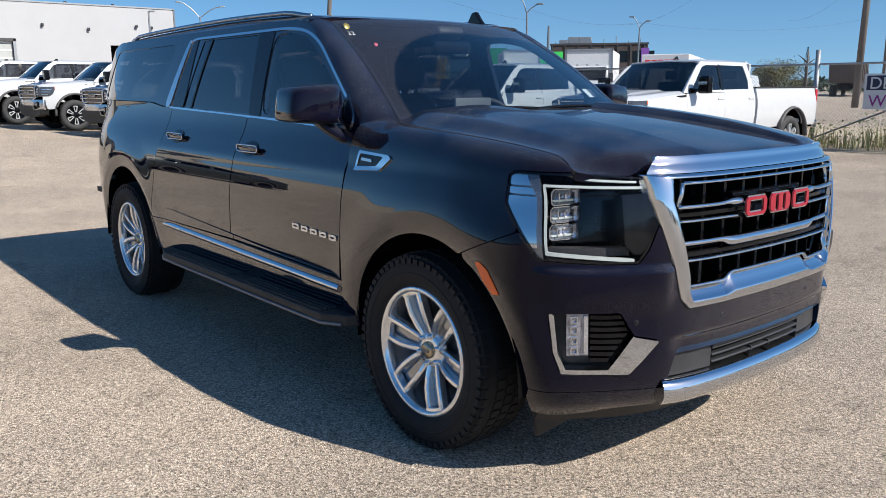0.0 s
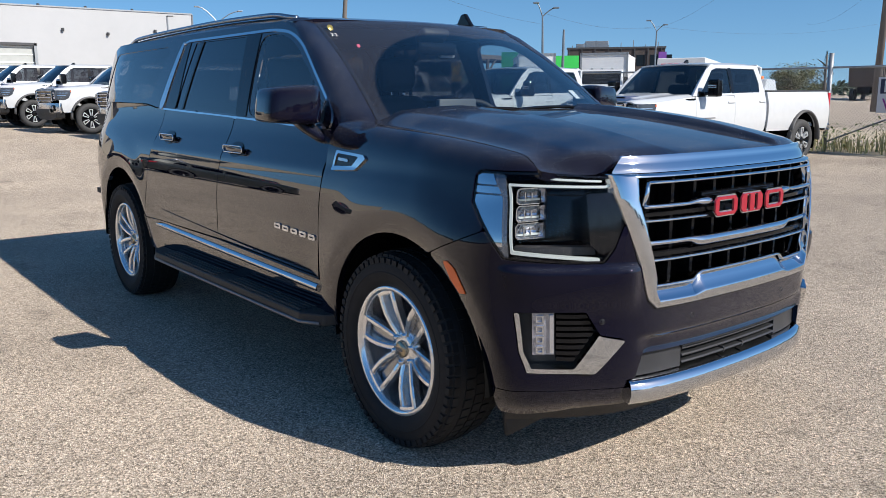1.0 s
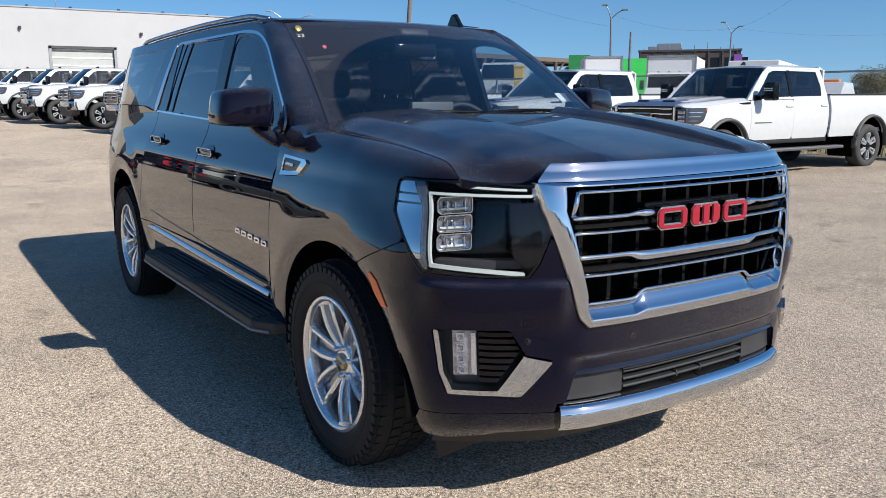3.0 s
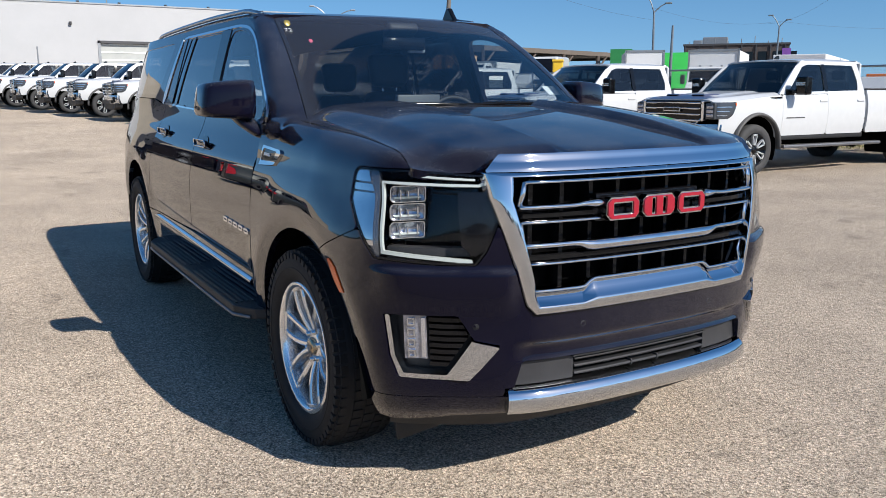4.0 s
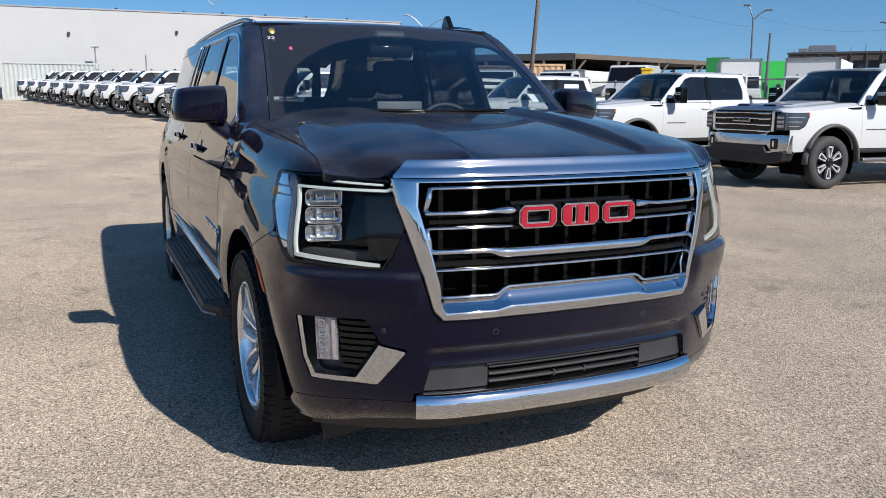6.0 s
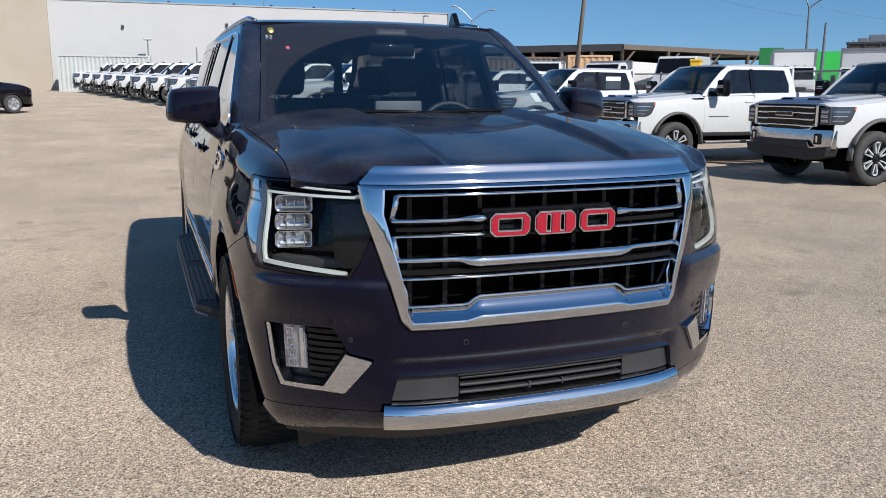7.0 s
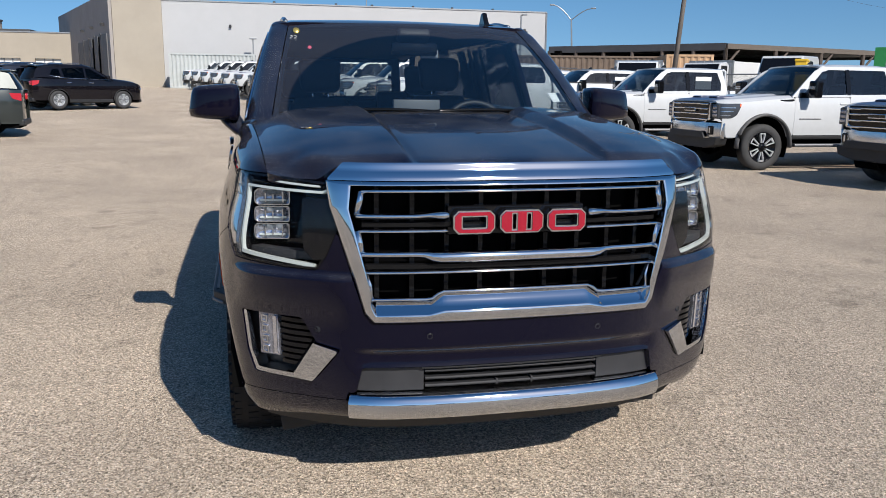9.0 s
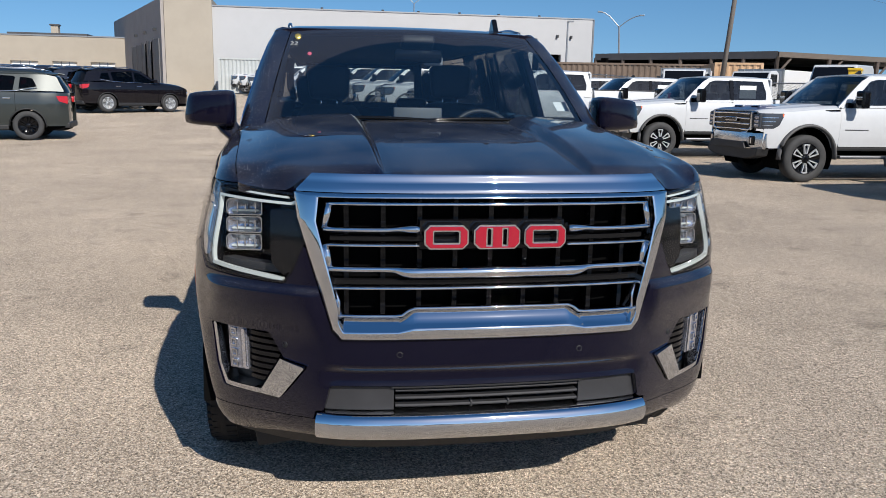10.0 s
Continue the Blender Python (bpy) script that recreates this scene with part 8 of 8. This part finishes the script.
FY0, FY1, FH = -9.0, 42.0, 1.85
posts = [FY0 + 3.0 * k for k in range(18)]
for y in posts:
    big = abs(y - 6.0) < 0.1
    yy = 6.63 if big else y
    z = ground_z(FX, yy)
    part("post", tube([(FX, yy, z - 0.05), (FX, yy, z + FH + (0.32 if big else 0.06))], 0.055 if big else 0.032, 8), METAL_GREY, fence, smooth=True)
rail = [(FX, y, ground_z(FX, y) + FH) for y in posts]
part("top_rail", tube(rail, 0.024, 8), METAL_GREY, fence, smooth=True)
part("brace", tube([(FX, 6.7, ground_z(FX, 6.7) + 0.15), (FX, 3.9, ground_z(FX, 4) + 1.3)], 0.022, 6), METAL_GREY, fence)
part("brace", tube([(FX, 3.0, ground_z(FX, 3) + 0.1), (FX, 0.6, ground_z(FX, 1) + 1.5)], 0.022, 6), METAL_GREY, fence)
wv, wf = [], []
y = FY0
while y < FY1:
    for s in (1, -1):
        a, b = Vector((FX + 0.004 * s, y, ground_z(FX, y) + 0.03)), Vector((FX + 0.004 * s, y + s * FH * 0.9, ground_z(FX, y) + FH))
        if FY0 <= b.y <= FY1:
            k = len(wv)
            for p in (a, b):
                wv += [p + Vector((0.003, 0, 0)), p + Vector((-0.0015, 0.0026, 0)), p + Vector((-0.0015, -0.0026, 0))]
            wf += [(k + i, k + (i + 1) % 3, k + 3 + (i + 1) % 3, k + 3 + i) for i in range(3)]
    y += 0.075
mesh_wire = part("mesh_wire", (wv, wf), METAL_GREY, fence)
tagged(mesh_wire, kind="stuff")

# banner tied to the fence
banner = thing("banner", "white and navy banner tied to the fence", "banner", Matrix.Translation((FX - 0.05, 5.48, 0)) @ pose(0, 0, ground_z(FX, 5.4), 0, 0, -90))
part("sheet", box(-0.05, 1.75, 0.0, 0.012, 0.86, 1.62), SIGN_WHITE, banner)
part("navy_field", box(0.0, 1.70, -0.006, -0.001, 1.27, 1.58), SIGN_NAVY, banner)


def letters(name, text, size, mat, parent, m):
    c = bpy.data.curves.new(name, "FONT")
    c.body, c.size, c.extrude = text, size, 0.003
    o = new(name + "_curve", c)
    bpy.context.view_layer.update()
    me = bpy.data.meshes.new_from_object(o.evaluated_get(bpy.context.evaluated_depsgraph_get()))
    bpy.data.objects.remove(o)
    return add(name, me, mat, parent, "", m)


letters("letters", "DE", 0.36, SIGN_WHITE, banner, pose(0.06, -0.012, 1.30, 90))
letters("letters", "We", 0.36, SIGN_PURPLE, banner, pose(0.06, -0.012, 0.92, 90))

# ---- verge, weeds, bushes, trees ----
verge_v, verge_f = [], []
for i in range(60):
    y = -12 + i
    for x in (15.2 + 0.25 * math.sin(i * 1.7), 16.5, 19.0, 24.0):
        verge_v.append(Vector((x, y, ground_z(x, y) + 0.006)))
    if i:
        k = len(verge_v)
        for j in range(3):
            verge_f.append((k - 8 + j, k - 7 + j, k - 3 + j, k - 4 + j))
verge = part("dirt_verge", (verge_v, verge_f), DIRT, None, smooth=True)
tagged(verge, "dry dirt strip along the fence", "verge", kind="structure")


def leaves(n, where, size, rnd, droop=0.3):
    v, f = [], []
    for _ in range(n):
        p = where()
        a, t = rnd.uniform(0, 6.283), rnd.uniform(-0.9, 0.9)
        s = size * rnd.uniform(0.6, 1.4)
        d = Vector((math.cos(a) * math.cos(t), math.sin(a) * math.cos(t), math.sin(t)))
        w = Vector((-math.sin(a), math.cos(a), rnd.uniform(-0.4, 0.4))).normalized()
        k = len(v)
        v += [p, p + d * s * 0.5 + w * s * 0.28, p + d * s - Vector((0, 0, droop * s * 0.3)), p + d * s * 0.5 - w * s * 0.28]
        f.append((k, k + 1, k + 2, k + 3))
    return v, f


rw = random.Random(5)
def blades(n, x0, x1, y0, y1, h0, h1):
    v, f = [], []
    for _ in range(n):
        y = rw.uniform(y0, y1)
        c = 0.5 + 0.5 * math.sin(y * 2.1) * math.sin(y * 0.83 + 1)
        x = rw.uniform(x0, x1)
        h = rw.uniform(h0, h1) * (0.35 + 0.9 * c)
        p = Vector((x, y, ground_z(x, y)))
        a = rw.uniform(0, 6.283)
        d = Vector((math.cos(a), math.sin(a), 0))
        w = Vector((-d.y, d.x, 0)) * rw.uniform(0.006, 0.016)
        b = rw.uniform(0.05, 0.35) * h
        k = len(v)
        v += [p - w, p + w, p + d * b * 0.35 + Vector((0, 0, h * 0.6)) + w * 0.8, p + d * b * 0.35 + Vector((0, 0, h * 0.6)) - w * 0.8, p + d * b + Vector((0, 0, h))]
        f += [(k, k + 1, k + 2, k + 3), (k + 3, k + 2, k + 4)]
    return v, f


weeds = part("weeds", blades(5200, 15.3, 16.3, -9, 30, 0.10, 0.55), DRY_WEED, None)
tagged(weeds, "dry yellow-green weeds along the fence foot", "weeds", kind="stuff")
bushy = part("weed_leaves", leaves(8500, lambda: Vector((rw.uniform(15.4, 16.2), 0, 0)) + (lambda y: Vector((0, y, ground_z(16, y) + rw.uniform(0.05, 0.75) * (0.3 + 0.9 * (0.5 + 0.5 * math.sin(y * 2.1) * math.sin(y * 0.83 + 1))))))(rw.uniform(-9, 30)), 0.075, rw), LEAF, None)
tagged(bushy, "green leafy weeds growing through the fence", "weeds", kind="stuff")


def tree(label, m, h, r, mat, conifer=False, n=1500, seed=1):
    t = thing("tree", label, "tree", m, "far trees")
    rr = random.Random(seed)
    part("trunk", tube([(0, 0, -0.1), (0.05, 0, h * 0.3), (0, 0.04, h * 0.7)], [0.05 * h, 0.035 * h, 0.012 * h], 8), BARK, t, smooth=True)
    limbs = []
    for k in range(7):
        a, z = k * 2.4, h * (0.28 + 0.07 * k)
        limbs.append(tube([(0, 0, z), (math.cos(a) * r * 0.4, math.sin(a) * r * 0.4, z + h * 0.08), (math.cos(a) * r * 0.8, math.sin(a) * r * 0.8, z + h * 0.14)], [0.018 * h, 0.012 * h, 0.005 * h], 5))
    part("limbs", join(limbs), BARK, t)
    clumps = [(rr.uniform(-1, 1) * r * 0.75, rr.uniform(-1, 1) * r * 0.75, h * rr.uniform(0.35, 0.92), r * rr.uniform(0.25, 0.5)) for _ in range(16)]
    def w():
        if conifer:
            z = rr.random() ** 1.3
            q = r * (1 - z) * math.sqrt(rr.random())
            a = rr.uniform(0, 6.283)
            return Vector((q * math.cos(a), q * math.sin(a), h * (0.1 + 0.9 * z)))
        c = rr.choice(clumps)
        return Vector((c[0] + rr.gauss(0, 0.45) * c[3], c[1] + rr.gauss(0, 0.45) * c[3], c[2] + rr.gauss(0, 0.35) * c[3]))
    part("crown", leaves(n, w, 0.085 * r, rr), mat, t)
    return t


tree("bushy green tree beyond the fence", at(62, 33.0), 2.9, 1.9, LEAF_OLIVE, n=3600, seed=2)
tree("bushy green tree beyond the fence", at(68, 36.0), 2.8, 2.2, LEAF_OLIVE, n=3600, seed=3)
tree("dark conifer beyond the fence", at(66, 32.2), 4.2, 0.9, LEAF_DARK, True, 1800, 4)
rb = random.Random(9)
belt_pts = []
for (x0, y0, x1, y1, n, hh) in ((85, 20, 160, 60, 5000, 1.1), (-140, 30, -70, 95, 4500, 3), (-85, -120, -72, 30, 5000, 2.2), (-80, -85, 90, -72, 6000, 3), (60, -60, 75, 12, 4000, 3)):
    for _ in range(n):
        x, y = rb.uniform(x0, x1), rb.uniform(y0, y1)
        s = 0.5 + 0.5 * noise.noise(Vector((x * 0.08, y * 0.08, 0)))
        belt_pts.append(Vector((x, y, ground_z(min(x, 120), min(y, 100)) + rb.random() * hh * (0.35 + s))))
it = iter(belt_pts)
far_wood = part("far_wood", leaves(len(belt_pts), lambda: next(it), 0.9, rb), LEAF_DARK, None)
tagged(far_wood, "dark green belt of far trees round the lot", "woods", kind="stuff")
